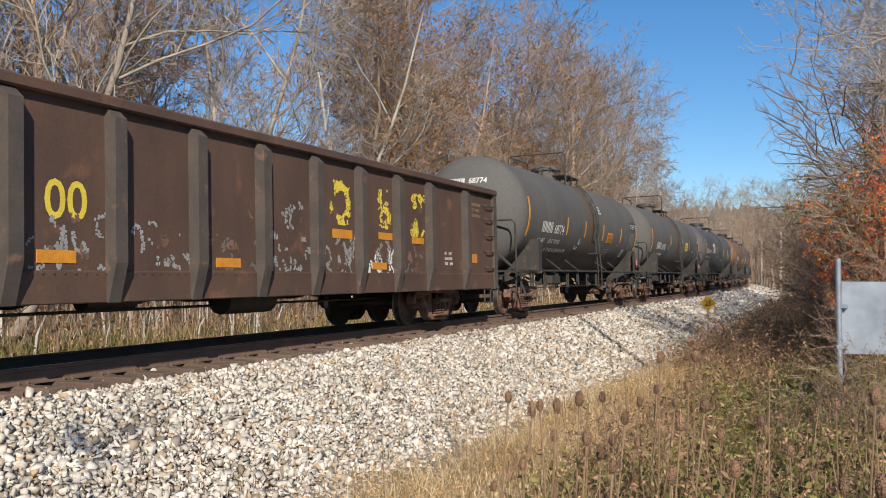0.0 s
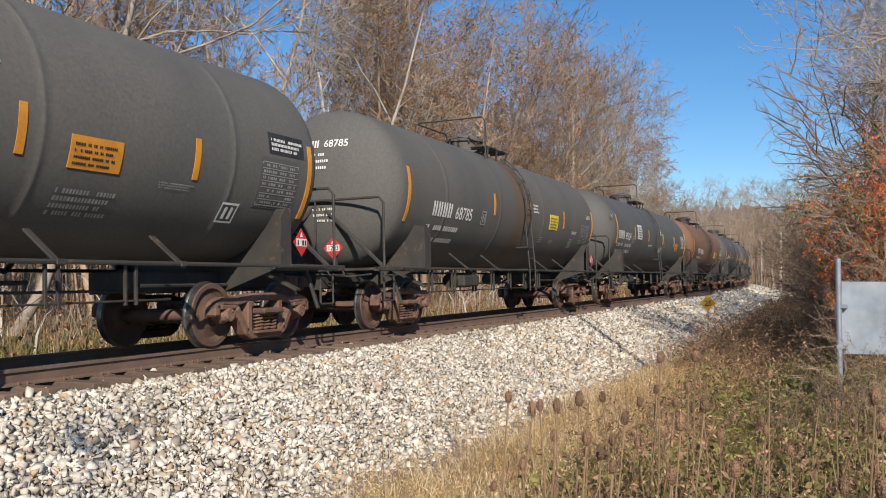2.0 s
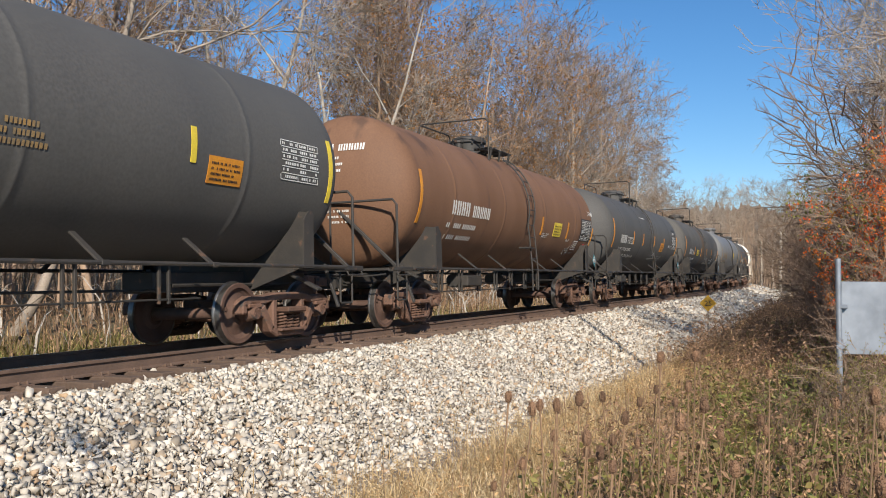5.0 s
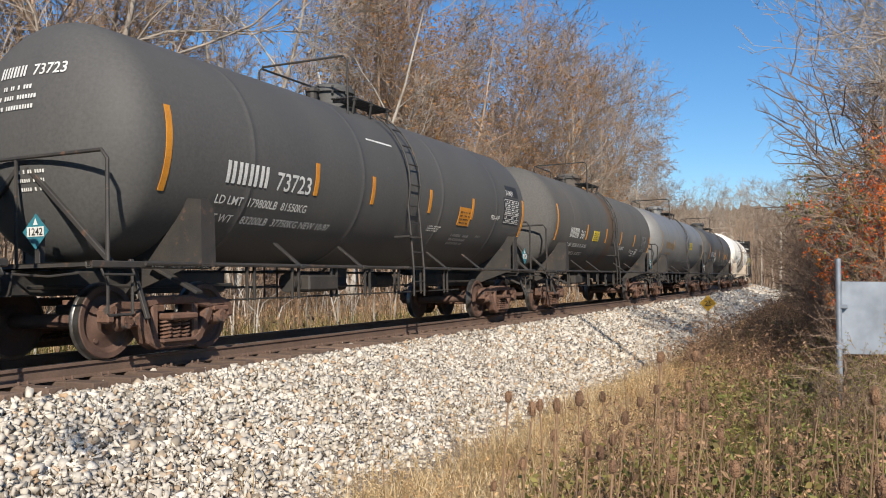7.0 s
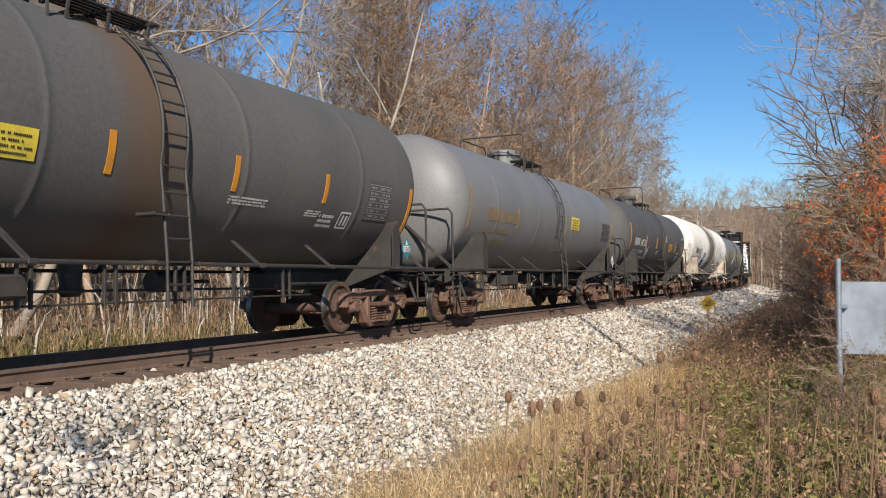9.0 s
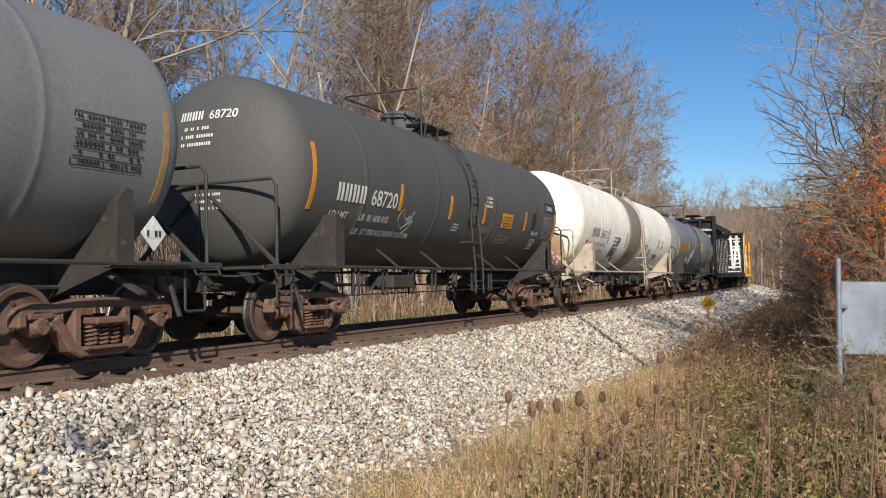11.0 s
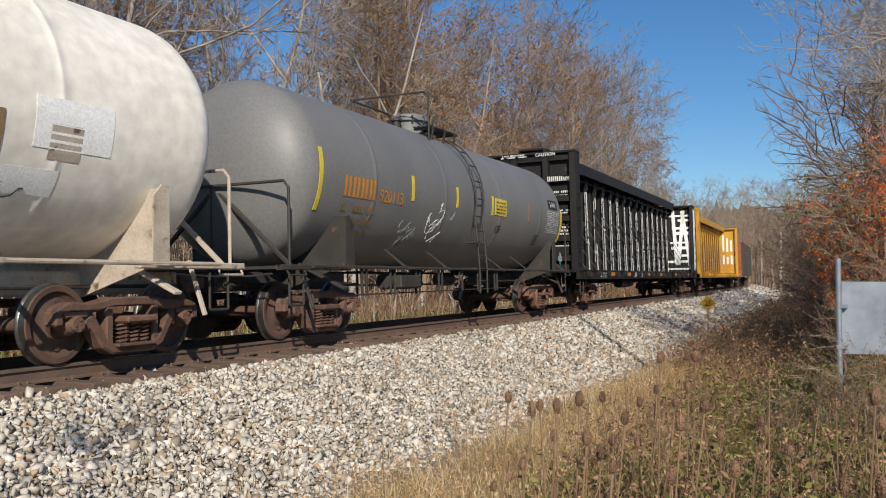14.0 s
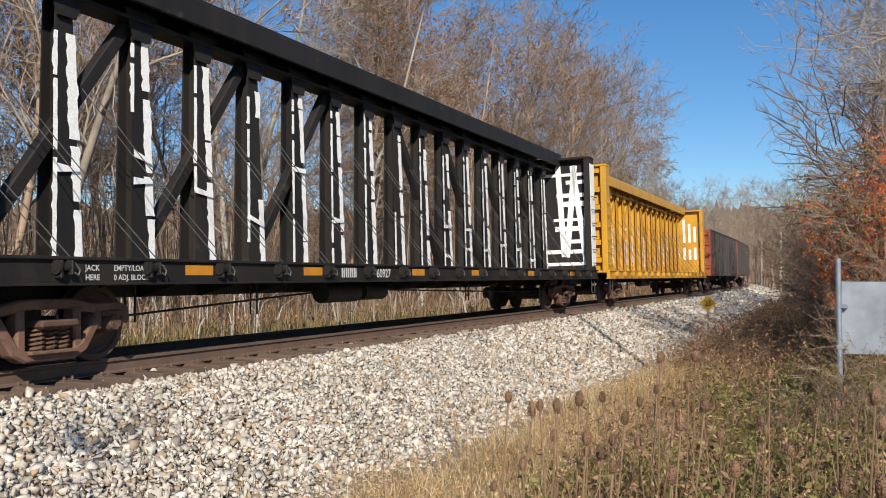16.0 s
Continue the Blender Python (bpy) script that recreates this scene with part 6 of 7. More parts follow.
KINDS = {
    "a": tree_kind("tree", "tall bare grey-brown tree with fine twigs", M["bark"], dict(seed=1, height=17, trunk_r=0.19, limbs=15, subs=7, twigs=6, fine=3, spread=0.36)),
    "b": tree_kind("tree", "bare slender tree with upright limbs", M["bark_brown"], dict(seed=2, height=16, trunk_r=0.14, limbs=16, subs=7, twigs=5, fine=3, spread=0.29)),
    "c": tree_kind("tree", "nearly bare tree with a few brown leaves", M["bark_brown"], dict(seed=3, height=16, trunk_r=0.17, limbs=15, subs=7, twigs=6, fine=3, spread=0.34), (M["leaf_brown"], 0.85, 0.06, 1)),
    "s": tree_kind("tree", "pale-barked sycamore with forked white limbs and scattered leaves", M["bark_pale"], dict(seed=9, height=17, trunk_r=0.2, limbs=11, subs=6, twigs=5, fine=3, spread=0.34, first=0.15, forks=2), (M["leaf_brown"], 0.22, 0.07, 1)),
    "l": tree_kind("tree", "oak still holding dry copper-brown leaves", M["bark_brown"], dict(seed=5, height=14, trunk_r=0.17, limbs=15, subs=6, twigs=5, fine=2, spread=0.37), (M["leaf_brown"], 0.9, 0.075, 3)),
    "n": tree_kind("tree", "leaning bare tree with long level limbs", M["bark"], dict(seed=14, height=15, trunk_r=0.17, limbs=10, subs=7, twigs=5, fine=3, spread=0.5, lean=0.42)),
    "r": tree_kind("shrub_tree", "small bare many-stemmed tree beside the track", M["bark"], dict(seed=6, height=8, trunk_r=0.09, limbs=12, subs=7, twigs=6, fine=3, spread=0.5, first=0.1, forks=2), (M["leaf_brown"], 0.03, 0.03, 1)),
    # stand-in shadow caster: small dense crown on a thin stem, kept out of view
    "q": tree_kind("shrub_tree", "unseen stand-in sapling, tufted on top to cast a shadow", M["bark"], dict(seed=21, height=7.6, trunk_r=0.035, limbs=4, subs=3, twigs=3, fine=2, spread=0.06, first=0.88), None),
    "x": tree_kind("shrub", "autumn shrub with orange-red leaves", M["bark_brown"], dict(seed=7, height=4.2, trunk_r=0.05, limbs=9, subs=5, twigs=5, fine=3, spread=0.55, first=0.1, forks=2), (M["leaf_red"], 0.9, 0.034, 4), "shrub"),
    "y": tree_kind("shrub", "thin shrub with olive and yellow leaves", M["bark_brown"], dict(seed=8, height=3.4, trunk_r=0.04, limbs=9, subs=5, twigs=5, fine=3, spread=0.55, first=0.1, forks=2), (M["leaf_green"], 0.55, 0.03, 2), "shrub"),
    "z": tree_kind("shrub", "tangled bare brown shrub", M["bark_shaded"], dict(seed=10, height=3.2, trunk_r=0.035, limbs=11, subs=6, twigs=5, fine=3, spread=0.6, first=0.05, forks=3), None, "shrub"),
}


def make_trees():
    rnd = random.Random(17)
    # the wood behind the track: first row, then the depth of it
    for s, y, k, sc in ((16.2, 11, "n", 0.9), (6, 15, "a", 0.95), (12, 12.5, "b", 0.9), (15.5, 17, "a", 1.05), (21, 13, "b", 1.0), (25, 18, "c", 0.95), (28, 12, "z", 1.8), (30, 14.5, "s", 1.0), (36, 12.5, "s", 0.85),
                        (33, 19, "l", 1.0), (40, 15, "l", 0.92), (44.5, 14, "l", 0.95), (49, 14.5, "c", 1.0), (53, 16, "l", 1.0), (62.5, 12.5, "l", 0.9), (67.5, 12.5, "c", 0.95), (78, 12.5, "c", 0.95), (18, 13.5, "b", 0.95), (9, 12.5, "a", 0.9), (43, 12, "c", 0.95), (47, 17, "b", 1.15), (51, 12.5, "c", 1.0), (56, 14.5, "l", 0.98), (60, 11.5, "b", 0.95), (65, 14, "c", 1.05),
                        (70, 11, "a", 0.98), (75, 13.5, "b", 1.1), (81, 11, "a", 1.0), (86, 13, "c", 1.0), (92, 11, "a", 0.98), (98, 13, "b", 1.02), (106, 11.5, "a", 0.95), (114, 12.5, "c", 0.95), (124, 12, "a", 0.9), (134, 13, "b", 0.9)):
        p = on_track(s, y)
        plant(KINDS[k], p.x, p.y, sc * rnd.uniform(0.97, 1.07) * (1.22 if s > 34 else 1.08), rnd.uniform(0, 360), "trees behind the track")
    for i in range(46):
        s, y = 2 + 148 * (i + rnd.random()) / 46, rnd.choice((16, 19, 23, 28, 34)) + rnd.uniform(-2, 2)
        p = on_track(s, y)
        plant(KINDS[rnd.choice("abclc")], p.x, p.y, rnd.uniform(0.95, 1.2), rnd.uniform(0, 360), "trees behind the track")
    # the wood that closes the view beyond the curve
    for i in range(40):
        x, y = rnd.uniform(125, 175), rnd.uniform(-26, 30)
        plant(KINDS[rnd.choice("abab")], x, y, rnd.uniform(0.78, 1.0), rnd.uniform(0, 360), "trees beyond the curve")
    # the near side beyond the sign
    for x, y, k, sc in ((17.5, -10.9, "r", 0.9), (20, -11.4, "r", 1.05), (22, -10.6, "r", 0.92), (27, -11.5, "r", 1.05), (31, -9.6, "r", 0.85), (36, -11.5, "r", 1.1), (43, -9.8, "r", 1.0), (50, -11, "r", 1.1), (58, -9.5, "r", 1.0), (66, -10, "r", 1.05), (75, -9, "r", 1.0), (85, -9.5, "r", 1.1), (97, -8.5, "r", 1.0), (110, -9, "r", 1.1)):
        plant(KINDS[k], x, y, sc, rnd.uniform(0, 360), "trees beside the track")
    for x, y, k, sc in ((15.0, -9.35, "x", 0.75), (16.2, -9.0, "x", 0.62), (13.2, -9.3, "x", 0.62), (18.0, -9.6, "x", 0.75), (11.6, -9.1, "z", 0.5), (19, -10.2, "z", 1.5), (22.5, -10.0, "z", 1.7), (16.8, -10.6, "z", 1.3), (25.5, -9.9, "z", 1.6), (8.5, -8.62, "y", 0.26), (8.0, -8.5, "z", 0.24), (8.9, -8.5, "y", 0.2), (8.7, -8.75, "z", 0.26), (8.2, -8.9, "y", 0.28), (7.8, -8.25, "z", 0.2), (7.4, -8.75, "y", 0.24), (12.6, -8.7, "z", 0.45), (18.5, -8.5, "z", 0.75), (21.5, -8.0, "z", 0.8), (17.5, -10.4, "x", 0.8), (19.5, -9.7, "y", 0.95), (14.4, -9.2, "y", 0.9), (13.5, -9.9, "y", 0.8), (12.2, -10.3, "y", 0.75), (20.5, -8.9, "z", 0.7), (17.5, -8.9, "z", 0.6), (24, -8.4, "z", 0.85), (28, -8.1, "z", 0.9), (33, -7.8, "z", 0.9), (39, -7.6, "z", 0.95), (46, -7.4, "z", 1.0), (54, -7.2, "z", 1.0), (63, -7, "z", 1.0), (14.2, -8.9, "z", 0.5)):
        plant(KINDS[k], x, y, sc, rnd.uniform(0, 360), "shrubs beside the track")
    # taller trees off the right of the view, whose shadows stripe the ballast
    for x, y, k, sc in ((24, -15.6, "b", 1.0), (30, -15.5, "b", 1.1), (37, -14, "b", 1.05), (43, -14.5, "b", 1.0), (50, -14, "b", 1.0)):
        plant(KINDS[k], x, y, sc, rnd.uniform(0, 360), "trees beside the track")
    # an added sapling, unseen behind the camera, shaped to drop a shadow on the ballast
    plant(KINDS["q"], -2.95, -8.65, 1.0, 40, "trees beside the track")


def blades(name, places, heights, width, lean, material, seed, droop=0.35):
    """Grass: bent tapering blades of three stages, in one mesh."""
    rnd = np.random.RandomState(seed)
    p, h = np.asarray(places), np.asarray(heights)
    n = len(p)
    a = rnd.uniform(0, 2 * np.pi, n)
    side = np.stack([np.cos(a), np.sin(a), 0 * a], -1)
    b = a + rnd.uniform(0.8, 2.3, n)
    bend = np.stack([np.cos(b), np.sin(b), 0 * b], -1) * (rnd.uniform(0.05, lean, n) * h)[:, None]
    w = (width * rnd.uniform(0.6, 1.4, n))[:, None]
    rows = []
    for t, ww in ((0, 1.0), (0.45, 0.85), (0.8, 0.55), (1.0, 0.12)):
        c = p + bend * t ** 2 + np.array([0, 0, 1.0]) * (h * (t - droop * lean * t ** 3))[:, None]
        rows += [c - side * w * ww, c + side * w * ww]
    v = np.stack(rows, 1).reshape(-1, 3)
    f = np.array([(0, 1, 3, 2), (2, 3, 5, 4), (4, 5, 7, 6)])
    f = (f[None] + 8 * np.arange(n)[:, None, None]).reshape(-1, 4)
    return soup(name, v, f, material)


def strew(n, x0, x1, lat0, lat1, seed, keep=None, on_line=True):
    """Random places on the ground in a strip along the line."""
    rnd = np.random.RandomState(seed)
    out = []
    while len(out) < n:
        s, y = rnd.uniform(x0, x1), rnd.uniform(lat0, lat1)
        if keep and rnd.rand() > keep(s, y):
            continue
        p = on_track(s, y)
        if math.hypot(p.x - EYE[0], p.y - EYE[1]) < 2.3:
            continue
        out.append((p.x, p.y, lie(p.x, p.y) - 0.05))
    return out


def patch(s, y, k):
    """Uneven clumps, 0 to 1."""
    return max(0.0, min(1.0, 0.5 + 1.3 * noise.noise((s * k, y * k, 3.1))))


def make_grass():
    rnd = np.random.RandomState(8)

    def field(name, label, n, x0, x1, l0, l1, h0, h1, w, lean, m, seed, keep=None):
        pl = strew(n, x0, x1, l0, l1, seed, keep)
        me = blades(name, pl, rnd.uniform(h0, h1, n) ** 1.0, w, lean, m, seed)
        return tagged(new(name, me), label, "grass", kind="stuff")

    edge = lambda s, y: min(1.0, max(0.025, (-4.75 - y + 0.5 * noise.noise((s * 0.5, 0, 0))) / 0.9)) * (0.25 + patch(s, y, 0.9))
    field("dry_grass", "golden dry grass at the foot of the ballast", 36000, 4.6, 26, -7.4, -3.7, 0.15, 0.55, 0.0034, 0.7, M["straw"], 21, edge)
    field("dry_grass", "golden dry grass along the ditch", 12000, 26, 80, -7.8, -5.1, 0.25, 0.75, 0.011, 0.6, M["straw"], 22, edge)
    field("dry_grass", "bleached pale straw in tufts", 15000, 4.8, 14, -7.0, -4.9, 0.2, 0.6, 0.0036, 0.8, M["straw_pale"], 36, lambda s, y: patch(s + 3, y, 0.9))
    field("dry_stalks", "stiff brown dead stalks among the grass", 2200, 5.2, 30, -9.6, -5.2, 0.3, 0.85, 0.0038, 0.3, M["brush"], 23, lambda s, y: 0.3 + patch(s, y, 0.5))
    field("weeds", "green and olive weeds in the verge", 6000, 4.5, 30, -10.5, -6.2, 0.15, 0.5, 0.007, 0.9, M["weed"], 24, lambda s, y: patch(s, y, 0.7) * min(1, max(0.05, (-6.0 - y) / 1.5)))
    field("dry_grass", "matted straw in the verge", 17000, 3, 30, -11, -5.6, 0.12, 0.55, 0.0036, 1.0, M["straw"], 25, lambda s, y: 0.25 + patch(s + 40, y, 0.8))
    field("dry_stalks", "tall brown dead stalks along the ditch", 5000, 25, 110, -10.5, -5.9, 0.4, 1.3, 0.009, 0.35, M["brush"], 26)
    field("dry_stalks", "rank brown stems round the metal sign", 1400, 5.5, 14, -10.4, -7.9, 0.4, 1.0, 0.0045, 0.35, M["brush"], 33, lambda s, y: 0.3 + patch(s, y, 0.8))
    field("weeds", "rank green weeds round the metal sign", 1800, 5.0, 13, -10.4, -7.4, 0.25, 0.7, 0.008, 0.8, M["weed"], 34, lambda s, y: patch(s + 9, y, 0.8))
    # the far side, seen under the cars
    field("dry_grass", "dry grass and weeds behind the track", 4500, 2, 70, 3.6, 10, 0.3, 0.9, 0.009, 0.7, M["straw"], 27)
    field("weeds", "green weeds behind the track", 9000, 2, 40, 3.6, 8, 0.3, 0.8, 0.012, 0.9, M["weed"], 28, lambda s, y: 1.0 if s < 16 else 0.25)
    field("brush", "pale and brown brush stems behind the track", 17000, 2, 120, 4.6, 16, 0.3, 2.0, 0.009, 1.2, M["brush"], 29)
    pl = [Vector(p) + Vector((0, 0, rnd.uniform(0.02, 1.0))) for p in strew(3500, 2, 70, 3.8, 11, 35)]
    v, f = leaf_quads(pl, 1.0, 0.05, 35, 1)
    tagged(new("thicket_leaves", soup("thicket_leaves", v, f, M["leaf_dry"])), "withered tan and brown leaves behind the track", "undergrowth", kind="stuff")
    pl = strew(380, 3, 60, 5.5, 12, 31)
    tagged(new("brush", blades("brush", pl, rnd.uniform(1.0, 2.6, 380), 0.024, 0.9, M["bark_pale"], 31)), "pale dead stems at the edge of the wood", "brush", kind="stuff")


def weed_plants(name, label, places, h0, h1, stem_mat, leaf_mat, branches, leaves, size, slim, seed):
    """Branched weeds: bent stems with side shoots, and many small slim leaves or seed tufts on them; one mesh of two materials."""
    rnd = random.Random(seed)
    segs, at, along = [], [], []
    for x, y, z in places:
        h = rnd.uniform(h0, h1)
        p = Vector((x, y, z))
        d = Vector((rnd.gauss(0, 0.22), rnd.gauss(0, 0.22), 1)).normalized()
        for i in range(3):
            q = p + (d + Vector((rnd.gauss(0, 0.12), rnd.gauss(0, 0.12), 0))).normalized() * h / 3
            segs.append((p, q, 0.0034 - 0.0008 * i, 0.0026 - 0.0008 * i, 3))
            for _ in range(branches if i else branches // 2):
                b = p.lerp(q, rnd.random())
                way = Vector((rnd.gauss(0, 1), rnd.gauss(0, 1), rnd.uniform(0.3, 1.6))).normalized()
                e = b + way * h * rnd.uniform(0.1, 0.26)
                segs.append((b, e, 0.0016, 0.0009, 3))
                for _ in range(leaves):
                    at.append(b.lerp(e, rnd.uniform(0.25, 1.05)))
                    along.append(way + Vector((rnd.gauss(0, 0.6), rnd.gauss(0, 0.6), rnd.gauss(-0.1, 0.5))))
            p = q
    v, f = tubes(segs)
    r2 = np.random.RandomState(seed)
    t, a = np.array([tuple(q) for q in at]), np.array([tuple(q) for q in along])
    a /= np.linalg.norm(a, axis=1)[:, None]
    b = np.cross(a, r2.normal(0, 1, a.shape))
    b /= np.linalg.norm(b, axis=1)[:, None]
    k = (size * r2.uniform(0.5, 1.4, len(t)))[:, None]
    lv = np.stack([t, t + a * k + b * k * slim, t + a * k * 2.0 - np.array([0, 0, 0.35]) * k, t + a * k - b * k * slim], 1).reshape(-1, 3)
    lf = np.arange(len(lv)).reshape(-1, 4) + len(v)
    me = soup(name, np.concatenate([v, lv]), np.concatenate([f, lf]), [stem_mat, leaf_mat], [0] * len(f) + [1] * len(lf))
    return tagged(new(name, me), label, "weeds", kind="stuff")


def make_weeds():
    foot = lambda s, y: min(1.0, max(0.03, (-4.45 - y + 0.5 * noise.noise((s * 0.5, 0, 0))) / 0.8)) * (0.3 + patch(s + 7, y, 1.1))
    weed_plants("dry_weeds", "bleached branching dry weeds at the foot of the ballast", strew(1300, 4.6, 15, -7.3, -4.2, 61, foot), 0.16, 0.5, M["straw"], M["straw_pale"], 5, 3, 0.016, 0.2, 61)
    weed_plants("dry_weeds", "dry tan weeds with withered leaves", strew(900, 3.2, 16, -8.6, -5.6, 62), 0.25, 0.6, M["straw"], M["leaf_tan"], 5, 3, 0.022, 0.18, 62)
    weed_plants("brown_weeds", "reddish-brown dead weeds with curled leaves", strew(1500, 3.4, 24, -9.8, -6.0, 63, lambda s, y: (0.2 + patch(s + 20, y, 0.8)) * min(1, max(0.1, (-6.2 - y) / 1.2))), 0.35, 0.85, M["brush"], M["leaf_dry"], 5, 3, 0.024, 0.36, 63)
    weed_plants("green_weeds", "green leafy weeds among the dead stems", strew(1150, 3.2, 13, -10.0, -6.9, 64, lambda s, y: (0.15 + patch(s, y, 0.9)) * min(1, max(0.08, (-7.0 - y) / 0.9))), 0.25, 0.62, M["weed"], M["leaf_fresh"], 5, 3, 0.036, 0.17, 64)
    weed_plants("brown_weeds", "rank brown weeds along the ditch", strew(1300, 16, 60, -8.6, -5.3, 65), 0.5, 1.1, M["brush"], M["leaf_dry"], 4, 3, 0.035, 0.36, 65)


def make_weed_leaves():
    """Broad small leaves on the weeds of the verge."""
    pl = [Vector(p) + Vector((0, 0, 0.15 + 0.5 * ((i * 0.618) % 1) ** 1.5)) for i, p in enumerate(strew(15000, 4.2, 26, -10.5, -6.6, 41, lambda s, y: patch(s, y, 0.6) ** 2))]
    v, f = leaf_quads(pl, 1.0, 0.026, 41, 2)
    tagged(new("weed_leaves", soup("weed_leaves", v, f, M["weed"])), "small olive-green leaves of verge weeds", "weeds", kind="stuff")
    pl = [Vector(p) + Vector((0, 0, 0.02)) for p in strew(9000, 3, 40, -11, -4.6, 42)]
    v, f = leaf_quads(pl, 1.0, 0.035, 42, 1)
    tagged(new("leaf_litter", soup("leaf_litter", v, f, M["leaf_brown"])), "brown fallen leaves on the verge", "leaf litter", kind="stuff")


def make_far_woods():
    """Saplings and undergrowth that thicken the wood, too many to count."""
    rnd = random.Random(51)
    segs = []

    def sapling(x, y, h):
        p = Vector((x, y, lie(x, y) - 0.1))
        d = Vector((rnd.gauss(0, 0.08), rnd.gauss(0, 0.08), 1)).normalized()
        r = 0.010 * h
        for i in range(3):
            q = p + (d + Vector((rnd.gauss(0, 0.08), rnd.gauss(0, 0.08), 0))).normalized() * h / 3
            segs.append((p, q, r * (1 - i * 0.3), r * (0.7 - i * 0.3), 2))
            for _ in range(4):
                b = p.lerp(q, rnd.random())
                e = b + Vector((rnd.gauss(0, 1), rnd.gauss(0, 1), rnd.uniform(0.3, 1.8))).normalized() * h * rnd.uniform(0.12, 0.3)
                segs.append((b, e, 0.014, 0.008, 3))
                for _ in range(2):
                    b2 = b.lerp(e, rnd.uniform(0.3, 1))
                    segs.append((b2, b2 + Vector((rnd.gauss(0, 1), rnd.gauss(0, 1), rnd.uniform(0.2, 1.5))).normalized() * h * rnd.uniform(0.06, 0.15), 0.010, 0.006, 3))
            p = q

    for _ in range(1900):
        s, y = rnd.uniform(0, 150), rnd.uniform(10, 48)
        p = on_track(s, y)
        sapling(p.x, p.y, rnd.uniform(3, 9))
    for _ in range(1100):
        sapling(rnd.uniform(112, 185), rnd.uniform(-45, 26), rnd.uniform(3, 10))
    for _ in range(300):
        x = rnd.uniform(30, 125)
        sapling(x, rnd.uniform(-26, -9.5), rnd.uniform(2, 5))
    tagged(new("undergrowth", soup("undergrowth", *tubes(segs), M["bark_brown"])), "dense bare brown saplings of the wood", "undergrowth", kind="stuff")


def make_backdrop():
    """The wood's far edge, an uneven brown ridge beyond everything."""
    v, f = [], []
    n = 1400
    rnd = random.Random(77)
    for i in range(n + 1):
        a = radians(-75 + 150 * i / n)
        x, y = 230 * math.cos(a) - 10, 230 * math.sin(a)
        h = 16.5 + 2.5 * noise.noise((i * 0.06, 0.2, 0)) + 1.5 * noise.noise((i * 0.3, 3.0, 0)) + rnd.choice((0, 0, 0.6, 1.4, 2.4)) * rnd.random()
        v += [(x, y, -3), (x + 2, y, h)]
    f = [(2 * i, 2 * i + 2, 2 * i + 3, 2 * i + 1) for i in range(n)]
    return tagged(new("backdrop", soup("backdrop", v, f, M["far_wood"])), "distant brown winter wood closing the horizon", "backdrop", kind="structure")


TEASELS = [(4.16, -7.02, 0.43), (3.73, -7.29, 0.45), (3.84, -7.29, 0.45), (4.46, -7.18, 0.36), (3.92, -7.45, 0.48), (3.64, -7.56, 0.36), (5.15, -7.25, 0.32), (3.6, -7.73, 0.46), (5.48, -7.5, 0.34), (4.47, -7.71, 0.63), (3.49, -7.97, 0.48), (3.84, -8.01, 0.5), (4.95, -7.81, 0.6), (3.84, -7.51, 0.26), (3.59, -7.68, 0.26), (3.28, -7.97, 0.32), (3.58, -8.16, 0.3), (4.61, -8.51, 0.44), (3.31, -8.54, 0.34), (3.69, -8.65, 0.6), (4.89, -8.15, 0.29), (4.32, -8.32, 0.25), (4.01, -7.15, 0.14), (4.05, -6.99, 0.01), (3.14, -8.65, 0.38),
           (5.03, -6.71, 0.3), (4.61, -7.12, 0.17), (4.64, -7.13, 0.31), (3.99, -7.53, 0.23), (4.69, -7.42, 0.16), (3.99, -7.59, 0.17), (4.71, -7.55, 0.15), (5.24, -7.45, 0.29), (4.04, -7.84, 0.15), (5.27, -7.65, 0.3), (5.3, -7.72, 0.39), (4.79, -7.96, 0.22), (4.09, -8.1, 0.2), (4.82, -8.18, 0.25), (5.36, -8.16, 0.48), (4.17, -8.66, 0.53), (4.12, -8.66, 0.24), (4.15, -8.69, 0.43), (5.32, -7.77, 0.57), (5.29, -7.57, 0.56)]


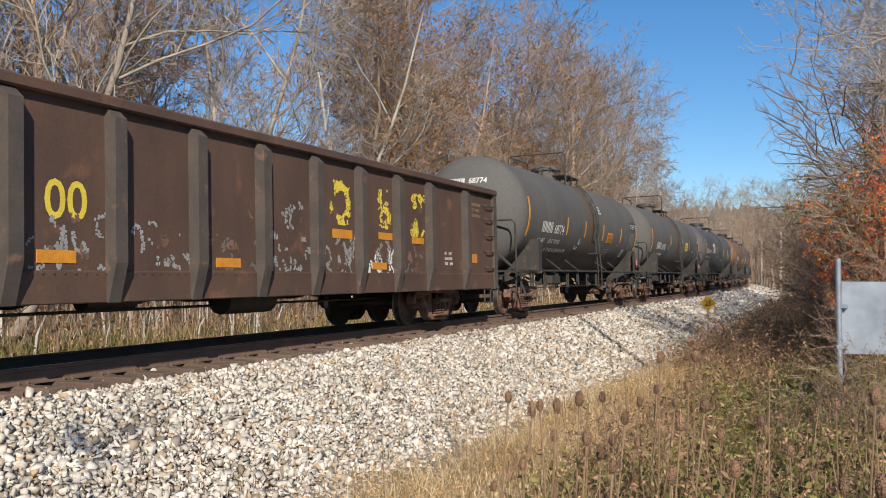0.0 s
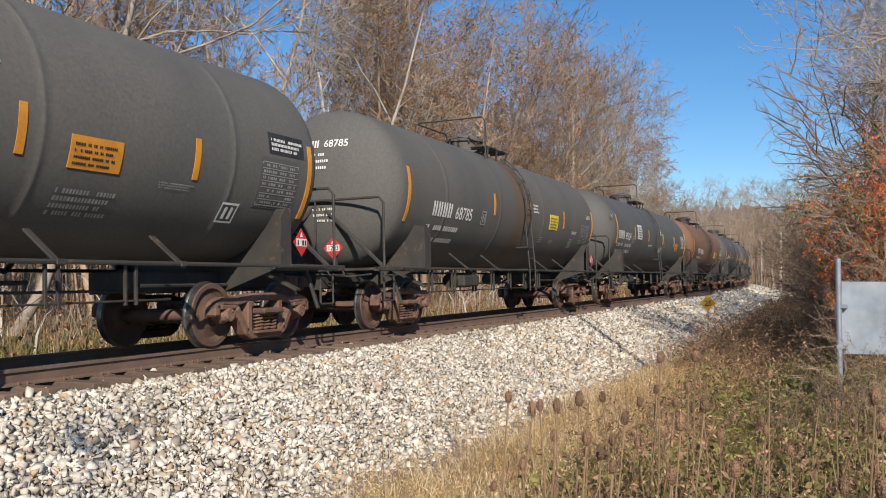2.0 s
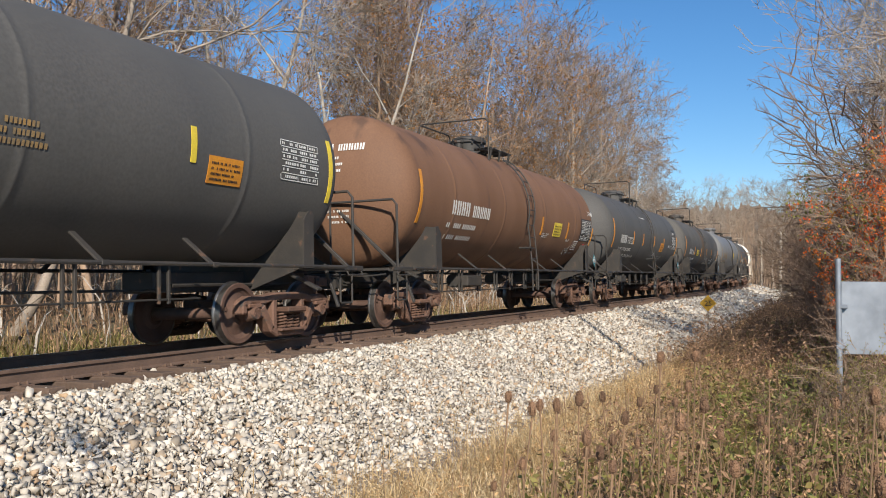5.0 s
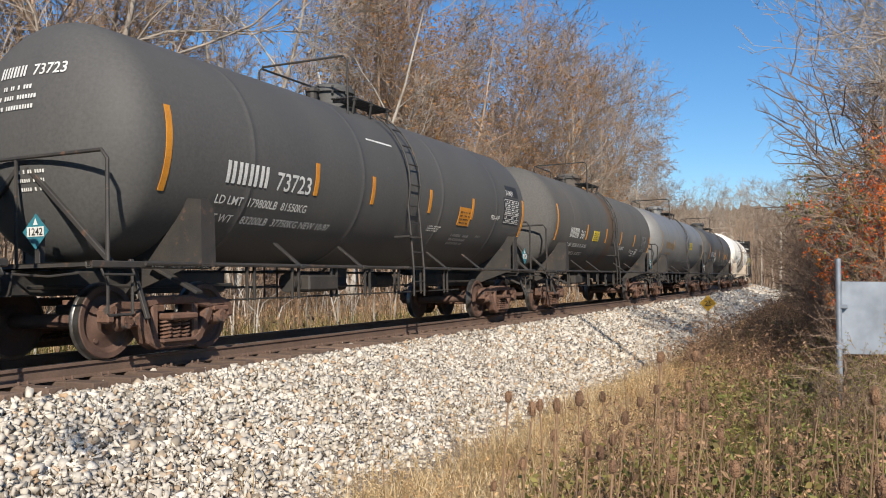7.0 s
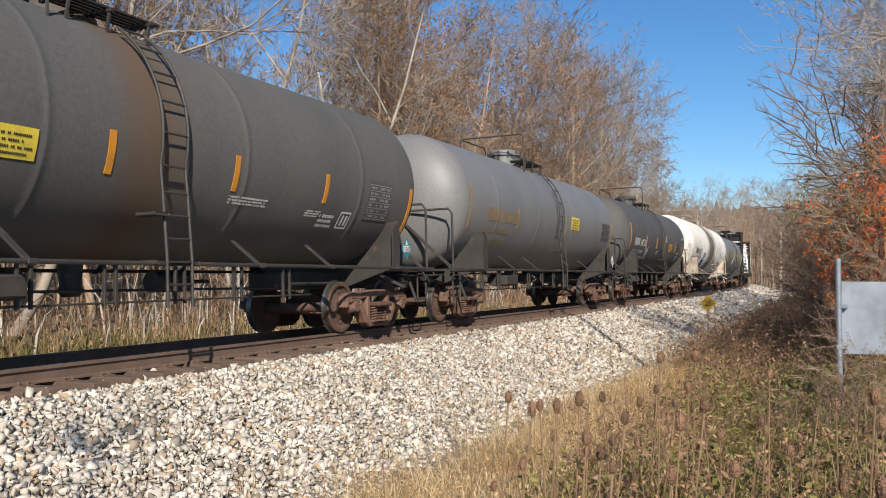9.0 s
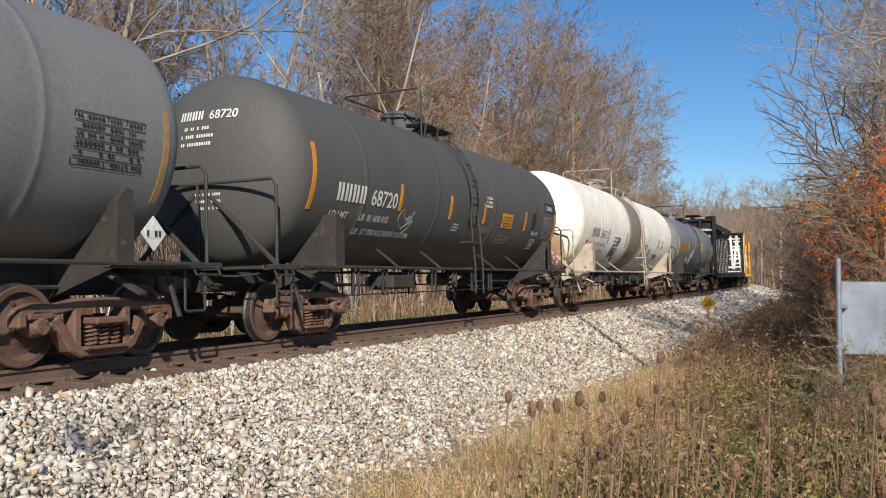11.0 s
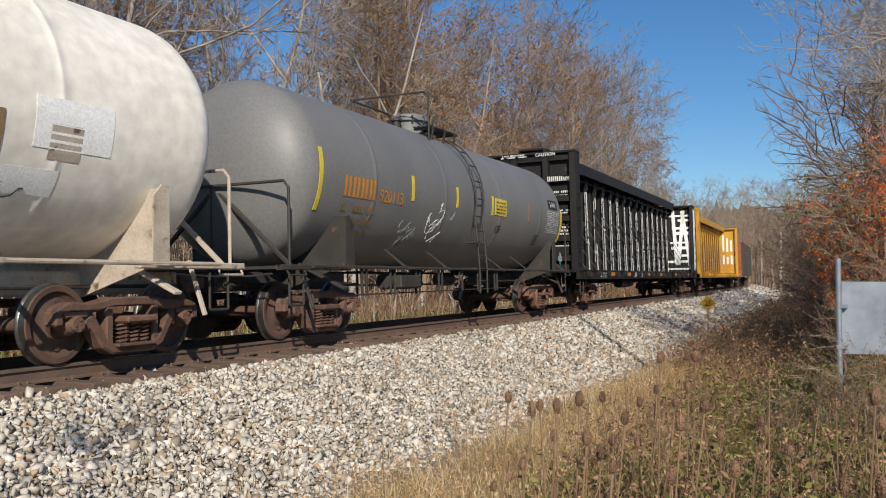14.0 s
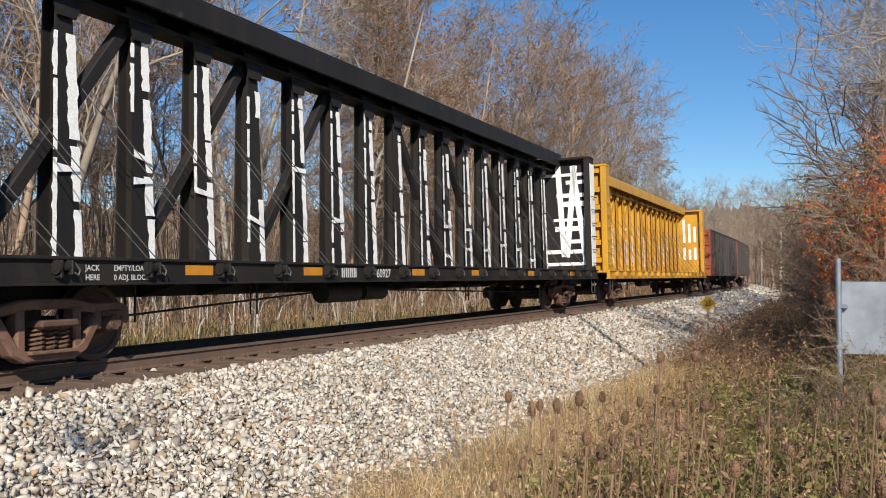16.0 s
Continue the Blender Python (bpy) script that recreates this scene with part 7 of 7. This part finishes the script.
def make_teasel(x, y, z, i):
    """A dead teasel: stem, egg-shaped spiny head, curved bracts."""
    rnd = random.Random(100 + i)
    base = lie(x, y) - 0.05
    ob = tagged(new("teasel"), "dead brown teasel with a spiny head", "teasel", "teasels in the verge")
    k = rnd.uniform(0.68, 0.95)
    lx, ly = rnd.uniform(-0.12, 0.12), rnd.uniform(-0.12, 0.12)
    g = Geo().tube([(x + lx, y + ly, base), (x + lx * 0.5, y + ly * 0.5, (base + z) / 2), (x, y, z - 0.03 * k)], 0.0035, 5)
    for _ in range(2):
        t = rnd.uniform(0.3, 0.7)
        p = Vector((x + lx * (1 - t), y + ly * (1 - t), base + (z - base) * t))
        g.tube([p, p + Vector((rnd.uniform(-0.12, 0.12), rnd.uniform(-0.12, 0.12), 0.2))], 0.0022, 4)
    part("stem", g, M["brush"], ob)
    g = Geo().lathe([(-0.036 * k, 0.004), (-0.032 * k, 0.014 * k), (-0.015 * k, 0.021 * k), (0.005 * k, 0.0215 * k), (0.025 * k, 0.016 * k), (0.036 * k, 0.008 * k), (0.04 * k, 0.001)], (x, y, z), "z", 10)
    for j in range(70):
        u, a = rnd.uniform(-0.9, 0.95), rnd.uniform(0, 6.28)
        rr = 0.021 * k * math.sqrt(1 - u * u * 0.92)
        o = Vector((math.cos(a), math.sin(a), 0.35 + u * 0.5))
        p = Vector((x + rr * math.cos(a) * 0.9, y + rr * math.sin(a) * 0.9, z + 0.037 * k * u))
        g.cyl(p, p + o * 0.009, 0.0016, 0.0003, n=3, cap=False)
    part("head", g, M["teasel"], ob)
    for j in range(5):
        a = 1.257 * j + rnd.random()
        o = Vector((math.cos(a), math.sin(a), 0))
        p = Vector((x, y, z - 0.035 * k))
        part("bract", Geo().tube([p, p + o * 0.03, p + o * 0.045 + Vector((0, 0, 0.025)), p + o * 0.04 + Vector((0, 0, 0.055))], 0.0012, 3), M["brush"], ob)


def make_signs():
    # speed board: yellow square on its point, black 25
    o = Vector((30.05, -4.54, 0.05))
    sg = tagged(new("speed_sign"), "yellow diamond speed sign reading 25 on a thin post", "sign")
    u, n = Vector((0.16, -0.987, 0)), Vector((-0.987, -0.16, 0))
    h = 0.27
    g = Geo()
    pts = [(-h, 0), (0, -h), (h, 0), (0, h)]
    v = [o + u * a + Vector((0, 0, b)) for a, b in pts]
    v += [q - n * 0.012 for q in v]
    g.add(v, [(0, 1, 2, 3), (7, 6, 5, 4), (0, 4, 5, 1), (1, 5, 6, 2), (2, 6, 7, 3), (3, 7, 4, 0)])
    part("board", g, M["sign_yellow"], sg)
    d = lettering("25", 0.24)
    w = max(p[0] for p in d[0])
    part("number", Geo().add([o + u * (a - w / 2) + n * 0.004 + Vector((0, 0, b - 0.08)) for a, b, _ in d[0]], d[1]), M["black_paint"], sg)
    part("post", Geo().cyl((o.x + 0.04, o.y, lie(o.x, o.y) - 0.2), (o.x + 0.04, o.y, o.z + 0.1), 0.025, n=8), M["pole"], sg)
    # back of a blank metal board on a round post
    s2 = tagged(new("metal_sign"), "blank grey back of a metal sign on a galvanised post", "sign")
    part("post", Geo().cyl((9.33, -8.53, lie(9.33, -8.53) - 0.2), (9.31, -8.505, 1.2), 0.028, n=12), M["galvanised"], s2, smooth=40)
    part("board", Geo().box(-0.02, 0.86, -0.006, 0.006, 0.28, 0.98, 0.004, pose(9.36, -8.55, 0, 0, 0, -68)), M["galvanised"], s2)
    for z in (0.35, 0.74):
        part("bracket", Geo().box(9.29, 9.37, -8.59, -8.49, z - 0.02, z + 0.02, 0.004), M["galvanised"], s2)
    # poles
    for x, y, hh, lab in ((101.4, -2.6, 6.7, "weathered pale wooden line pole"), (116.4, 0.5, 5.8, "weathered pale wooden line pole"), (10.0, -10.28, 12.5, "tall wooden utility pole beside the railway")):
        p = tagged(new("utility_pole"), lab, "utility pole", "poles along the railway")
        z = lie(x, y)
        r = 0.085 if hh > 8 else 0.14
        part("shaft", Geo().cyl((x, y, z - 0.3), (x + 0.1, y, z + hh), r, r * 0.75, n=12), M["pole"], p, smooth=40)
        part("cap", Geo().cyl((x + 0.1, y, z + hh), (x + 0.1, y, z + hh + 0.06), r * 0.8, r * 0.3, n=12), M["pole"], p)


make_trees()
make_far_woods()
make_backdrop()
make_grass()
make_weeds()
make_weed_leaves()
for i, (x, y, z) in enumerate(TEASELS):
    make_teasel(x, y, z, i)
make_signs()


# ---------------------------------------------------------------- motion
def car_pose(s, half):
    """Pose of a car whose trucks ride the line."""
    a, b = on_track(s - half), on_track(s + half)
    up = track_pose(s).to_3x3() @ Vector((0, 0, 1))
    x = (b - a).normalized()
    y = up.cross(x).normalized()
    m = Matrix((x, y, x.cross(y))).transposed().to_4x4()
    m.translation = (a + b) / 2
    return m


def motions():
    times = [0.5 * i for i in range(33)]
    for car, s, half in TRAIN:
        walk(car, [(t, car_pose(s + run(t), half)) for t in times])
    steps = [i / FPS for i in range(16 * FPS + 1)]
    for wheelset, x in MOVERS:
        walk(wheelset, [(t, Matrix.Translation((x, 0, WHEEL_R)) @ Matrix.Rotation(run(t) / WHEEL_R, 4, "Y")) for t in steps])


motions()
